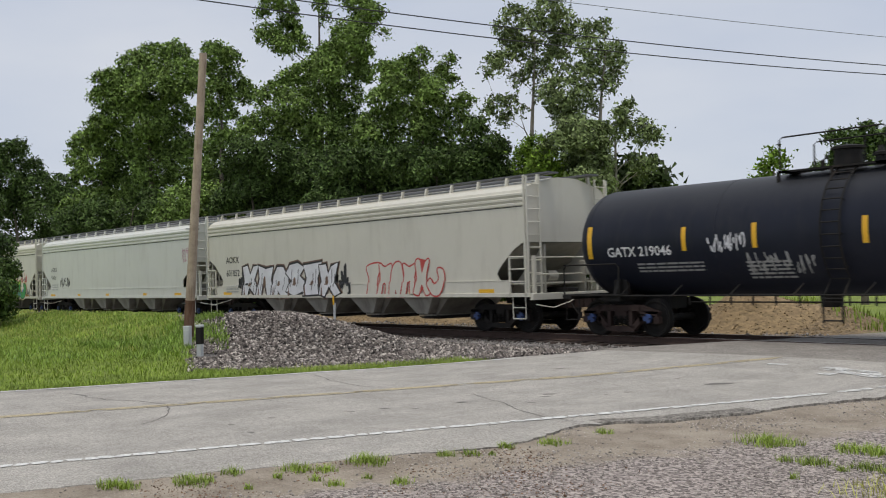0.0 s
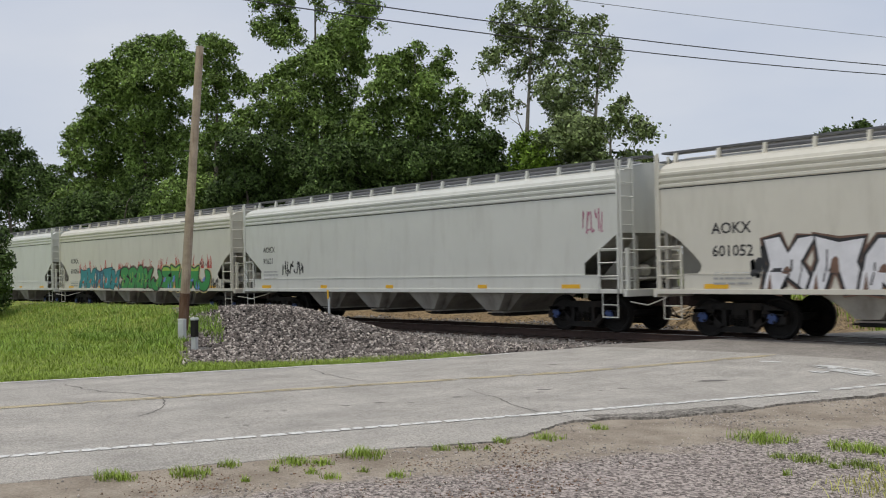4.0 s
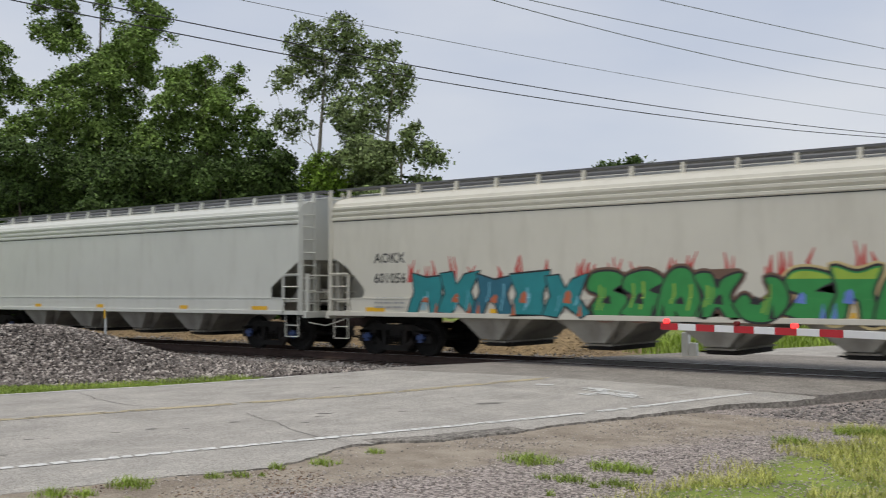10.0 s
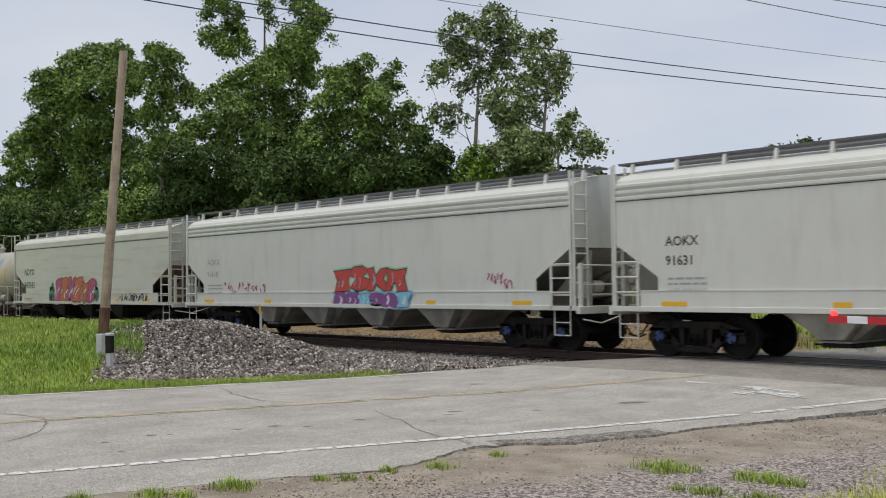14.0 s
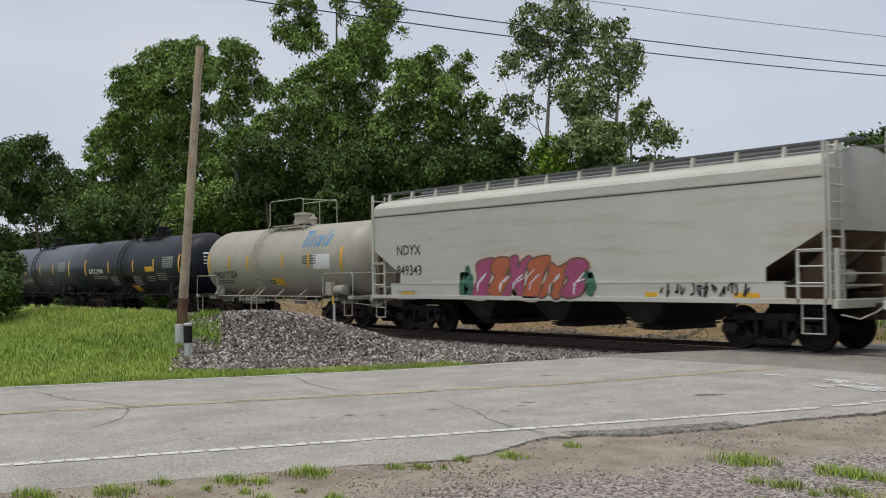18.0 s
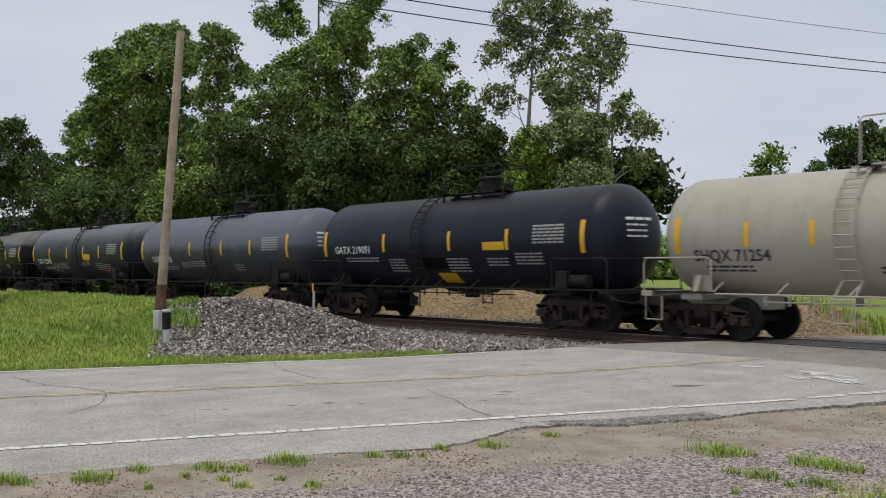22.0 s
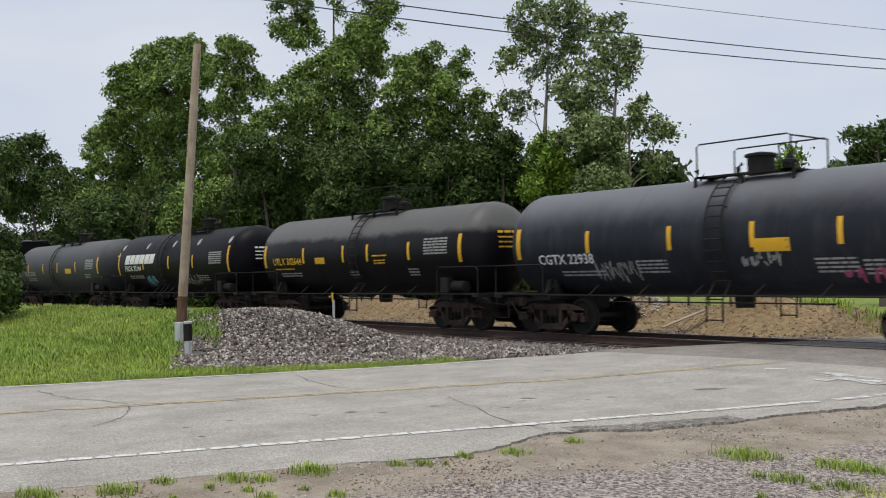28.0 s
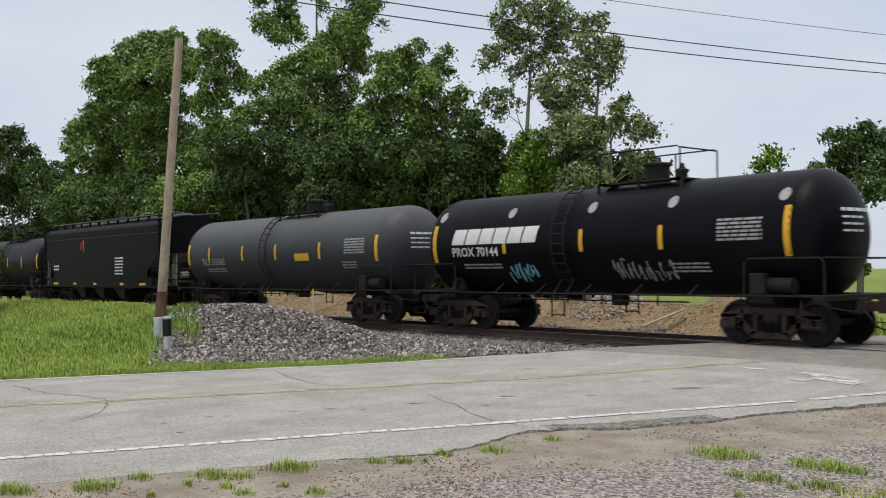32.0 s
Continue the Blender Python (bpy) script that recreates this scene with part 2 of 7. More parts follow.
RUST = (0.16, 0.075, 0.035)
M = {
    "hopper_grey": surface("hopper_pale_grey_paint", (0.62, 0.625, 0.575), 0.42, var=0.05, scale=0.7, bump=0.03, dirt=(0.40, 0.38, 0.33), dirt_amt=0.35),
    "hopper_cream": surface("hopper_cream_paint", (0.625, 0.60, 0.515), 0.42, var=0.05, scale=0.7, bump=0.03, dirt=(0.40, 0.37, 0.30), dirt_amt=0.35),
    "hopper_stained": surface("hopper_stained_paint", (0.55, 0.555, 0.49), 0.5, var=0.09, scale=0.5, bump=0.05, dirt=(0.42, 0.33, 0.22), dirt_amt=0.6, dirt_scale=(0.35, 1.0, 3.2)),
    "hopper_end": surface("hopper_end_sheet_grey", (0.40, 0.385, 0.335), 0.6, var=0.15, dirt=(0.16, 0.14, 0.11), dirt_amt=0.6),
    "end_rust": surface("rusted_end_sheet", (0.17, 0.105, 0.07), 0.8, var=0.3, scale=2, dirt=(0.28, 0.25, 0.21), dirt_amt=0.6),
    "bay": surface("bay_dusty_grey_steel", (0.33, 0.315, 0.275), 0.7, var=0.2, dirt=(0.09, 0.08, 0.07), dirt_amt=0.7),
    "seam": surface("dark_caulked_seam", (0.06, 0.06, 0.055), 0.7),
    "steel_dark": surface("grimy_black_steel", (0.015, 0.014, 0.013), 0.7, var=0.3, scale=4, dirt=(0.055, 0.04, 0.03), dirt_amt=0.6, spec=0.25),
    "truck_rust": surface("rusty_cast_steel", (0.040, 0.026, 0.023), 0.8, var=0.35, scale=5, dirt=(0.075, 0.052, 0.042), dirt_amt=0.5, spec=0.25),
    "tread": surface("worn_wheel_tread", (0.22, 0.21, 0.20), 0.35, 0.8, var=0.2),
    "blue_cap": surface("blue_bearing_cap", (0.035, 0.07, 0.20), 0.5),
    "galv": surface("galvanised_grating", (0.12, 0.122, 0.128), 0.55, 0.3, var=0.15),
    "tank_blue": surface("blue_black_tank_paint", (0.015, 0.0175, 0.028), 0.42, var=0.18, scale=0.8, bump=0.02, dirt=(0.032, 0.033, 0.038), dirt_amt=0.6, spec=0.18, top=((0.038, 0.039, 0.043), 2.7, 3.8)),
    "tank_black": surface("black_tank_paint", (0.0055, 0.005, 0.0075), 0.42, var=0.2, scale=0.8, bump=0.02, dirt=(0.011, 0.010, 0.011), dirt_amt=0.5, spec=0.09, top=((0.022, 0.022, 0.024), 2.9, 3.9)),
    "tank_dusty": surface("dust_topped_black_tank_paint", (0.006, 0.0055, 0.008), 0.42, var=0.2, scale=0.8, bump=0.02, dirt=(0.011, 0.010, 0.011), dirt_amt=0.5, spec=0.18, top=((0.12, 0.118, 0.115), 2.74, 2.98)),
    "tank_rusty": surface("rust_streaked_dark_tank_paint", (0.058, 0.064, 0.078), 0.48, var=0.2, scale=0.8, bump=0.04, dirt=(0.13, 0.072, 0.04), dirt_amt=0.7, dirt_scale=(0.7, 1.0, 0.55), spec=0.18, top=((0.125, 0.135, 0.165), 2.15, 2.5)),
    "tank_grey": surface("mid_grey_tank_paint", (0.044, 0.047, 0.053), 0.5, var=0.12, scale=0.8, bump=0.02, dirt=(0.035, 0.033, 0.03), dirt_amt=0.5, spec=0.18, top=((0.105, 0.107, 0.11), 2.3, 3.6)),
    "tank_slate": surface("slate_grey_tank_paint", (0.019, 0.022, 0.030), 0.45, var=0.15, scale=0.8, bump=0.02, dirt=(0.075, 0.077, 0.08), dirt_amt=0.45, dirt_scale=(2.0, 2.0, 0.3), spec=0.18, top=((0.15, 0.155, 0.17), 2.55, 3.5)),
    "tank_dust": surface("dust_grey_jacket_top", (0.085, 0.085, 0.083), 0.6, var=0.15, scale=0.8, bump=0.02, spec=0.18),
    "tank_cream": surface("cream_tank_paint", (0.40, 0.375, 0.31), 0.45, var=0.08, scale=0.8, bump=0.03, dirt=(0.30, 0.24, 0.15), dirt_amt=0.5),
    "black_paint": surface("black_car_paint", (0.007, 0.0065, 0.0075), 0.55, var=0.25, dirt=(0.013, 0.012, 0.012), dirt_amt=0.5, spec=0.08),
    "yellow": surface("yellow_reflective_tape", (0.75, 0.42, 0.02), 0.45, var=0.10),
    "white": surface("white_stencil_paint", (0.75, 0.75, 0.74), 0.6, var=0.12, scale=6),
    "grey_ink": surface("faded_grey_stencil_paint", (0.34, 0.34, 0.33), 0.6, var=0.2, scale=6),
    "ink": surface("black_stencil_paint", (0.03, 0.03, 0.03), 0.6, var=0.2),
    "safety_white": surface("white_retroreflective_sheet", (0.78, 0.78, 0.78), 0.4, var=0.05),
    "safety_red": surface("red_retroreflective_sheet", (0.50, 0.018, 0.03), 0.4, var=0.1),
    "aluminium": surface("dull_aluminium", (0.55, 0.56, 0.57), 0.45, 0.6, var=0.12),
    "lamp_black": surface("matt_black_lamp_housing", (0.012, 0.012, 0.014), 0.5),
    "lamp_off": surface("unlit_red_lens", (0.16, 0.012, 0.015), 0.25),
    "lamp_on": glowing("lit_red_lens", (1.0, 0.03, 0.03), 3.0),
    "pole_wood": surface("weathered_grey_pole_wood", (0.42, 0.335, 0.25), 0.85, var=0.3, scale=3, bump=0.5, fine=30, dirt=(0.15, 0.065, 0.03), dirt_amt=0.75, dirt_scale=(7, 7, 0.25)),
    "pole_butt": surface("red_brown_pole_wood", (0.12, 0.058, 0.032), 0.85, var=0.35, scale=3, bump=0.5, fine=30, dirt=(0.30, 0.23, 0.17), dirt_amt=0.6, dirt_scale=(9, 9, 0.4)),
    "pole_dark": surface("dark_creosoted_wood", (0.05, 0.037, 0.03), 0.85, var=0.3, bump=0.4),
    "wire": surface("dark_wire", (0.04, 0.04, 0.045), 0.6),
    "wire_pale": surface("bare_aluminium_wire", (0.22, 0.23, 0.25), 0.5),
    "cabinet": surface("pale_grey_steel_box", (0.52, 0.54, 0.54), 0.5, var=0.12, dirt=(0.22, 0.2, 0.17), dirt_amt=0.4),
    "rail": surface("rusty_rail_side", (0.060, 0.036, 0.028), 0.8, var=0.3, scale=6),
    "rail_top": surface("polished_rail_head", (0.35, 0.34, 0.33), 0.3, 0.9, var=0.1),
    "tie": surface("old_oak_tie", (0.075, 0.055, 0.045), 0.9, var=0.35, scale=4, random_var=0.3),
    "stone": surface("grey_crushed_stone", (0.215, 0.198, 0.186), 0.9, var=0.15, scale=8, bump=0.3, island_var=0.7, spec=0.25),
    "stone_dark": surface("dark_crushed_stone", (0.125, 0.108, 0.098), 0.9, var=0.15, scale=8, bump=0.3, island_var=0.9, spec=0.25),
    "stone_pale": surface("pale_limestone_chips", (0.40, 0.36, 0.325), 0.9, var=0.15, scale=8, bump=0.3, island_var=0.55, spec=0.25),
    "litter": surface("red_brown_dead_leaves", (0.20, 0.125, 0.082), 0.9, var=0.3, scale=6, bump=0.3, island_var=0.6, spec=0.2),
    "dirt": surface("tan_clay_dirt", (0.25, 0.18, 0.098), 0.95, var=0.6, scale=7, bump=0.8, fine=20, dirt=(0.22, 0.15, 0.085), dirt_amt=0.8, dirt_scale=(1, 1, 1), island_var=0.35),
    "plank": surface("weathered_plank", (0.36, 0.30, 0.22), 0.85, var=0.25, scale=5),
    "asphalt": surface("pale_worn_asphalt", (0.40, 0.378, 0.345), 0.92, var=0.24, scale=1.1, bump=0.7, fine=70, fine_w=1.0, dirt=(0.285, 0.272, 0.25), dirt_amt=0.75, dirt_scale=(1.6, 0.35, 1), grains=(70.0, 0.30), spec=0.25),
    "asphalt_patch": surface("crossing_asphalt", (0.275, 0.253, 0.23), 0.9, var=0.26, scale=1.4, bump=0.7, fine=60, fine_w=1.0, dirt=(0.19, 0.175, 0.16), dirt_amt=0.7, dirt_scale=(0.4, 0.9, 1), grains=(36.0, 0.34), spec=0.25),
    # dark bitumen of the broken edge, the lip's shadow also put into its colour
    "asphalt_lip": surface("broken_dark_asphalt_edge", (0.21, 0.195, 0.175), 0.95, var=0.7, scale=9, bump=0.8, fine=50, grains=(40.0, 0.4), spec=0.2),
    "crack": surface("dark_road_crack", (0.17, 0.16, 0.148), 0.95, var=0.4, scale=7, spec=0.2),
    "road_white": surface("worn_white_road_paint", (0.66, 0.66, 0.64), 0.8, var=0.14, scale=9, dirt=(0.36, 0.355, 0.345), dirt_amt=0.95, dirt_scale=(5, 5, 5), grains=(50.0, 0.16), spec=0.25),
    "road_yellow": surface("faded_yellow_road_paint", (0.47, 0.40, 0.27), 0.9, var=0.12, scale=6, dirt=(0.34, 0.33, 0.305), dirt_amt=1.0, dirt_scale=(2.5, 1.2, 2), grains=(48.0, 0.28), spec=0.25),
    "grass_leaf": surface("fresh_green_grass", (0.225, 0.315, 0.036), 0.6, var=0.45, scale=0.9, bump=0, island_var=0.35),
    "grass_dry": surface("yellowing_grass", (0.44, 0.44, 0.12), 0.65, var=0.25, scale=0.7, bump=0, island_var=0.35),
    "bark": surface("grey_brown_bark", (0.13, 0.11, 0.085), 0.9, var=0.3, scale=5, bump=0.6, fine=25),
    "bark_pale": surface("pale_grey_bark", (0.30, 0.27, 0.225), 0.9, var=0.3, scale=5, bump=0.5, fine=25),
    "leaf_dark": surface("deep_green_leaves", (0.072, 0.116, 0.031), 0.55, var=0.35, scale=0.45, bump=0, island_var=0.75, spec=0.15),
    "leaf_mid": surface("mid_green_leaves", (0.165, 0.246, 0.060), 0.55, var=0.35, scale=0.45, bump=0, island_var=0.75, spec=0.15),
    "leaf_pale": surface("grey_green_leaves", (0.19, 0.245, 0.098), 0.55, var=0.35, scale=0.45, bump=0, island_var=0.75, spec=0.15),
    # undergrowth and deep-wood leaves, their colour darkened to hold the wood's shade
    "leaf_shade": surface("leaves_darkened_for_wood_shade", (0.034, 0.056, 0.013), 0.55, var=0.35, scale=0.45, bump=0, island_var=0.75, spec=0.12),
    "weed": surface("dark_green_weeds", (0.20, 0.31, 0.04), 0.6, var=0.35, scale=0.8, bump=0, island_var=0.4),
    "leaf_bright": surface("bright_green_leaves", (0.145, 0.235, 0.030), 0.55, var=0.25, scale=0.35, bump=0, island_var=0.75, spec=0.15),
}
for key, colour in {"teal": (0.015, 0.22, 0.24), "green": (0.03, 0.26, 0.06), "lime": (0.30, 0.45, 0.05), "g_red": (0.50, 0.06, 0.05), "g_blue": (0.13, 0.22, 0.60), "g_white": (0.70, 0.70, 0.72),
                    "g_black": (0.02, 0.02, 0.022), "g_orange": (0.46, 0.12, 0.05), "g_pink": (0.38, 0.07, 0.17), "g_moss": (0.04, 0.14, 0.09), "g_purple": (0.22, 0.07, 0.24), "g_cyan": (0.20, 0.50, 0.62), "mark_blue": (0.10, 0.27, 0.47), "g_brown": (0.16, 0.09, 0.06), "g_cream": (0.62, 0.50, 0.40), "g_amber": (0.58, 0.46, 0.22), "g_mint": (0.26, 0.52, 0.30), "g_teal2": (0.02, 0.13, 0.19)}.items():
    M[key] = surface("spray_paint_" + key.replace("g_", ""), colour, 0.5, var=0.15, scale=2.5, bump=0.02)


# ---- ground ----
def smooth(a, b, v):
    k = min(max((v - a) / (b - a), 0.0), 1.0)
    return k * k * (3 - 2 * k)


HEAPS = ((-42.6, 25.2, 1.9, 0.55), (-38.2, 25.2, 1.8, 0.55), (-33.8, 25.2, 1.7, 0.62), (-29.6, 25.2, 1.8, 0.62), (-25.2, 25.2, 1.75, 0.74), (-20.62, 25.2, 1.7, 0.78), (-16.2, 25.2, 1.9, 0.80))


def berm(x, y):
    """The low bank between road and track."""
    d = (far_edge(y) - x) * 0.953
    rise = smooth(10.9, 14.9, y) * (1 - smooth(15.5, 17.5, y)) * (1 - smooth(-25.2, -18.2, x)) * (1 - 0.25 * smooth(-26, -30, x)) * smooth(0.3, 3.0, d)
    return 0.74 * rise + 0.10 * smooth(0.5, 4.0, d) * (1 - smooth(15.5, 17.5, y)) * (1 - smooth(-22, -18, x))


def ground_z(x, y):
    z = -0.045 + berm(x, y)
    z += 0.035 * noise.noise((x * 0.3, y * 0.3, 0.0)) + 0.006 * noise.noise((x * 1.7, y * 1.7, 3.0))
    road = smooth(1.4, 0.2, max(near_line(y) - 8.15 - x, x - near_line(y) - 1.0))
    z = z * (1 - road) - (0.025 + 0.02 * smooth(5.5, 9.0, y)) * road
    z += (0.70 + 0.14 * noise.noise((x * 0.8, y * 0.8, 4)) + 0.06 * noise.noise((x * 2.6, y * 2.6, 4))) * smooth(23.9, 26.6, y) * (1 - smooth(27.2, 29.6, y)) * (1 - smooth(-14.6, -13.2, x)) * smooth(-47, -43, x)
    if 17.6 < y < 24.0:
        k = smooth(17.6, 19.0, y) * (1 - smooth(22.6, 24.0, y))
        z = z * (1 - k) + (RAIL_Z - 0.24) * k
    far = smooth(60, 400, math.hypot(x, y))
    return z * (1 - far) - 0.1 * far


def zones(x, y):
    """How much grass, crushed stone and tan clay lies at a place."""
    grass = gravel = clay = 0.0
    d = (far_edge(y) - x) * 0.953
    if y < 17.4 and d > 0.0:
        edge = -18.6 - (y - 9.4) * 2.15
        grass = 1 - smooth(edge - 0.8, edge + 0.8, x)
        wide = min(max(2.7 - 0.95 * (y - 9.4), 0.45), 2.7)
        if y < 12.6:
            grass = max(grass, 1 - smooth(wide * 0.6, wide * 1.15, d))
        gravel = 1 - grass
    elif 16.6 < y < 23.5:
        gravel = 1.0
    elif y >= 23.5:
        clay = (1 - smooth(-13.5, -12.0, x)) * smooth(-46, -42, x) * (1 - smooth(27.8, 29.0, y))
        grass = 1 - clay
    else:
        side = x - near_line(y)
        gravel = smooth(1.5, 3.8, side) * 0.85 + 0.12
        patch = smooth(-3.9, -3.1, x - 0.05 * (y - 10.5) + 0.5 * noise.noise((x * 0.8, y * 0.8, 9))) * smooth(6.9, 8.0, y) * (1 - smooth(13.6, 14.4, y))
        grass = 0.75 * patch
        if y > 14.2:
            gravel = 0.95
    return grass, gravel, clay


def axis(fine0, fine1, step, reach):
    out = list(np.arange(fine0, fine1 + 1e-6, step))
    k, s = fine1, step
    while k < reach:
        s *= 1.35
        k += s
        out.append(k)
    k, s = fine0, step
    while k > -reach:
        s *= 1.35
        k -= s
        out.insert(0, k)
    return out


gx, gy = axis(-46, 6, 0.32, 3500), axis(-1, 29, 0.30, 3500)
gv = [(x, y, ground_z(x, y)) for y in gy for x in gx]
nx = len(gx)
gf = [(j * nx + i, j * nx + i + 1, (j + 1) * nx + i + 1, (j + 1) * nx + i) for j in range(len(gy) - 1) for i in range(nx - 1)]


def ground_material():
    m = bpy.data.materials.new("mixed_ground")
    m.use_nodes = True
    n, l = m.node_tree.nodes, m.node_tree.links
    bsdf = n["Principled BSDF"]
    bsdf.inputs["Roughness"].default_value = 0.95
    tc = n.new("ShaderNodeTexCoord")
    at = n.new("ShaderNodeAttribute")
    at.attribute_name = "zones"
    sep = n.new("ShaderNodeSeparateColor")
    l.new(at.outputs["Color"], sep.inputs[0])

    def tex(scale, detail=6.0):
        t = n.new("ShaderNodeTexNoise")
        t.inputs["Scale"].default_value = scale
        t.inputs["Detail"].default_value = detail
        t.inputs["Roughness"].default_value = 0.6
        l.new(tc.outputs["Object"], t.inputs["Vector"])
        return t.outputs["Fac"]

    def ramp(fac, c0, c1, p0=0.35, p1=0.65):
        r = n.new("ShaderNodeValToRGB")
        r.color_ramp.elements[0].position, r.color_ramp.elements[1].position = p0, p1
        r.color_ramp.elements[0].color, r.color_ramp.elements[1].color = (*c0, 1), (*c1, 1)
        l.new(fac, r.inputs[0])
        return r.outputs[0]

    def blend(fac, a, b):
        x = n.new("ShaderNodeMix")
        x.data_type = 'RGBA'
        l.new(fac, x.inputs[0])
        l.new(a, x.inputs[6])
        l.new(b, x.inputs[7])
        return x.outputs[2]

    def mask(channel, rough_edge):
        a = n.new("ShaderNodeMath")
        a.operation = 'ADD'
        l.new(sep.outputs[channel], a.inputs[0])
        l.new(rough_edge, a.inputs[1])
        r = n.new("ShaderNodeMapRange")
        r.inputs["From Min"].default_value = 0.88
        r.inputs["From Max"].default_value = 1.12
        l.new(a.outputs[0], r.inputs["Value"])
        return r.outputs[0]

    edge = tex(2.2)
    fine = tex(55.0, 3.0)
    cells = n.new("ShaderNodeTexVoronoi")
    cells.inputs["Scale"].default_value = 38.0
    l.new(tc.outputs["Object"], cells.inputs["Vector"])
    soil_a = ramp(tex(1.7), (0.20, 0.155, 0.11), (0.43, 0.365, 0.285), 0.36, 0.62)
    soil_b = ramp(tex(42.0, 4.0), (0.14, 0.115, 0.09), (0.44, 0.395, 0.335), 0.30, 0.70)
    soil_mix = n.new("ShaderNodeMix")
    soil_mix.data_type = 'RGBA'
    soil_mix.inputs[0].default_value = 0.42
    l.new(soil_a, soil_mix.inputs[6])
    l.new(soil_b, soil_mix.inputs[7])
    soil = soil_mix.outputs[2]
    stone = n.new("ShaderNodeSeparateColor")
    l.new(cells.outputs["Color"], stone.inputs[0])
    gravel = blend(at.outputs["Alpha"], ramp(stone.outputs[0], (0.10, 0.083, 0.075), (0.50, 0.435, 0.40), 0.1, 0.95), ramp(stone.outputs[0], (0.035, 0.032, 0.03), (0.20, 0.18, 0.168), 0.1, 0.95))
    clay = ramp(tex(9.0), (0.08, 0.057, 0.033), (0.36, 0.26, 0.145), 0.34, 0.68)
    grass = ramp(tex(1.3), (0.13, 0.185, 0.03), (0.26, 0.32, 0.05))
    c = blend(mask("Green", edge), soil, gravel)
    c = blend(mask("Blue", edge), c, clay)
    c = blend(mask("Red", edge), c, grass)
    l.new(c, bsdf.inputs["Base Color"])
    h = n.new("ShaderNodeMath")
    h.operation = 'ADD'
    l.new(fine, h.inputs[0])
    l.new(cells.outputs["Distance"], h.inputs[1])
    bp = n.new("ShaderNodeBump")
    bp.inputs["Strength"].default_value = 0.5
    bp.inputs["Distance"].default_value = 0.03
    l.new(h.outputs[0], bp.inputs["Height"])
    l.new(bp.outputs[0], bsdf.inputs["Normal"])
    return m


ground_mesh = soup("ground", gv, gf, ground_material(), smooth=True)
zone_layer = ground_mesh.color_attributes.new("zones", 'FLOAT_COLOR', 'POINT')
zone_layer.data.foreach_set("color", np.array([(*zones(x, y), 1.0 if far_edge(y) - x > 0.6 and y < 19.5 else 0.0) for x, y, _ in gv], dtype=np.float32).ravel())
ground = tagged(new("ground", ground_mesh), "uneven ground of gravel, bare earth, clay and grass", "ground", kind="structure")

# ---- road ----


def ragged(y):
    """The broken near edge of the asphalt, measured out from the white line."""
    w = 1.24 + 0.1 * smooth(6.0, 6.9, y) - 0.86 * smooth(7.0, 8.8, y) + 0.24 * smooth(9.0, 9.6, y) - 0.22 * smooth(10.6, 11.6, y) + 0.4 * smooth(14.6, 15.7, y)
    return w + 0.05 * noise.noise((y * 1.3, 1.0, 0)) + 0.07 * noise.noise((y * 4.0, 4.0, 0)) + 0.06 * noise.noise((y * 11.0, 6.0, 0))


road_shape = Shape()
ys = list(np.arange(-60, 0, 1.5)) + list(np.arange(0, 16.36, 0.045)) + [16.4]
rows = []
for y in ys:
    n0 = near_line(y)
    out = ragged(y) if y > 0 else 1.3
    lift = smooth(11.5, 17.5, y) * 0.085
    cols = [far_edge(y) - 0.12 * (1 + noise.noise((y, 9, 0))), far_edge(y) + 0.3, n0 - 6.2, n0 - 4.3, n0 - 2.2, n0, n0 + out * 0.6, n0 + out]
    zs = [0.0, 0.012, 0.03, 0.045, 0.03, 0.012, 0.0, -0.018 + 0.012 * noise.noise((y * 5.0, 2.0, 0))]
    rows.append([(a, y, b + lift) for a, b in zip(cols, zs)])
for k, r in enumerate(rows):
    rows[k] = r + [(r[-1][0] + 0.035 + 0.03 * noise.noise((r[-1][1] * 9, 3, 3)), r[-1][1], -0.14)] + [(r[0][0] - 0.02, r[0][1], -0.14)]
w = len(rows[0])
road_shape.add([p for r in rows for p in r], [(k * w + i, k * w + (i + 1) % w, (k + 1) * w + (i + 1) % w, (k + 1) * w + i) for k in range(len(rows) - 1) for i in range(w)])
road_shape.m = [1 if (i == 7 and ys[k] > 6.2) or (i == 6 and 8.9 < ys[k] < 10.9) else 0 for k in range(len(rows) - 1) for i in range(w)]
road = tagged(part("road", road_shape, [M["asphalt"], M["asphalt_lip"]], smooth=True), "two-lane road of pale worn asphalt with cracks", "road", kind="structure")


def road_z(x, y):
    u = near_line(y) - x
    return 0.012 + 0.033 * max(0.0, 1 - abs(u - 4.3) / 4.3) + smooth(11.5, 17.5, y) * 0.085


def ribbon(shape, pts, width, slot=0, lift=0.006):
    """A flat painted or cracked strip on the road along points in plan."""
    pts = [Vector((p[0], p[1], 0)) for p in pts]
    vs = []
    for i, p in enumerate(pts):
        d = (pts[min(i + 1, len(pts) - 1)] - pts[max(i - 1, 0)]).normalized()
        s = Vector((-d.y, d.x, 0)) * (width[i] if isinstance(width, list) else width) / 2
        for q in (p + s, p - s):
            vs.append((q.x, q.y, road_z(q.x, q.y) + lift))
    shape.add(vs, [(2 * i, 2 * i + 1, 2 * i + 3, 2 * i + 2) for i in range(len(pts) - 1)], slot)


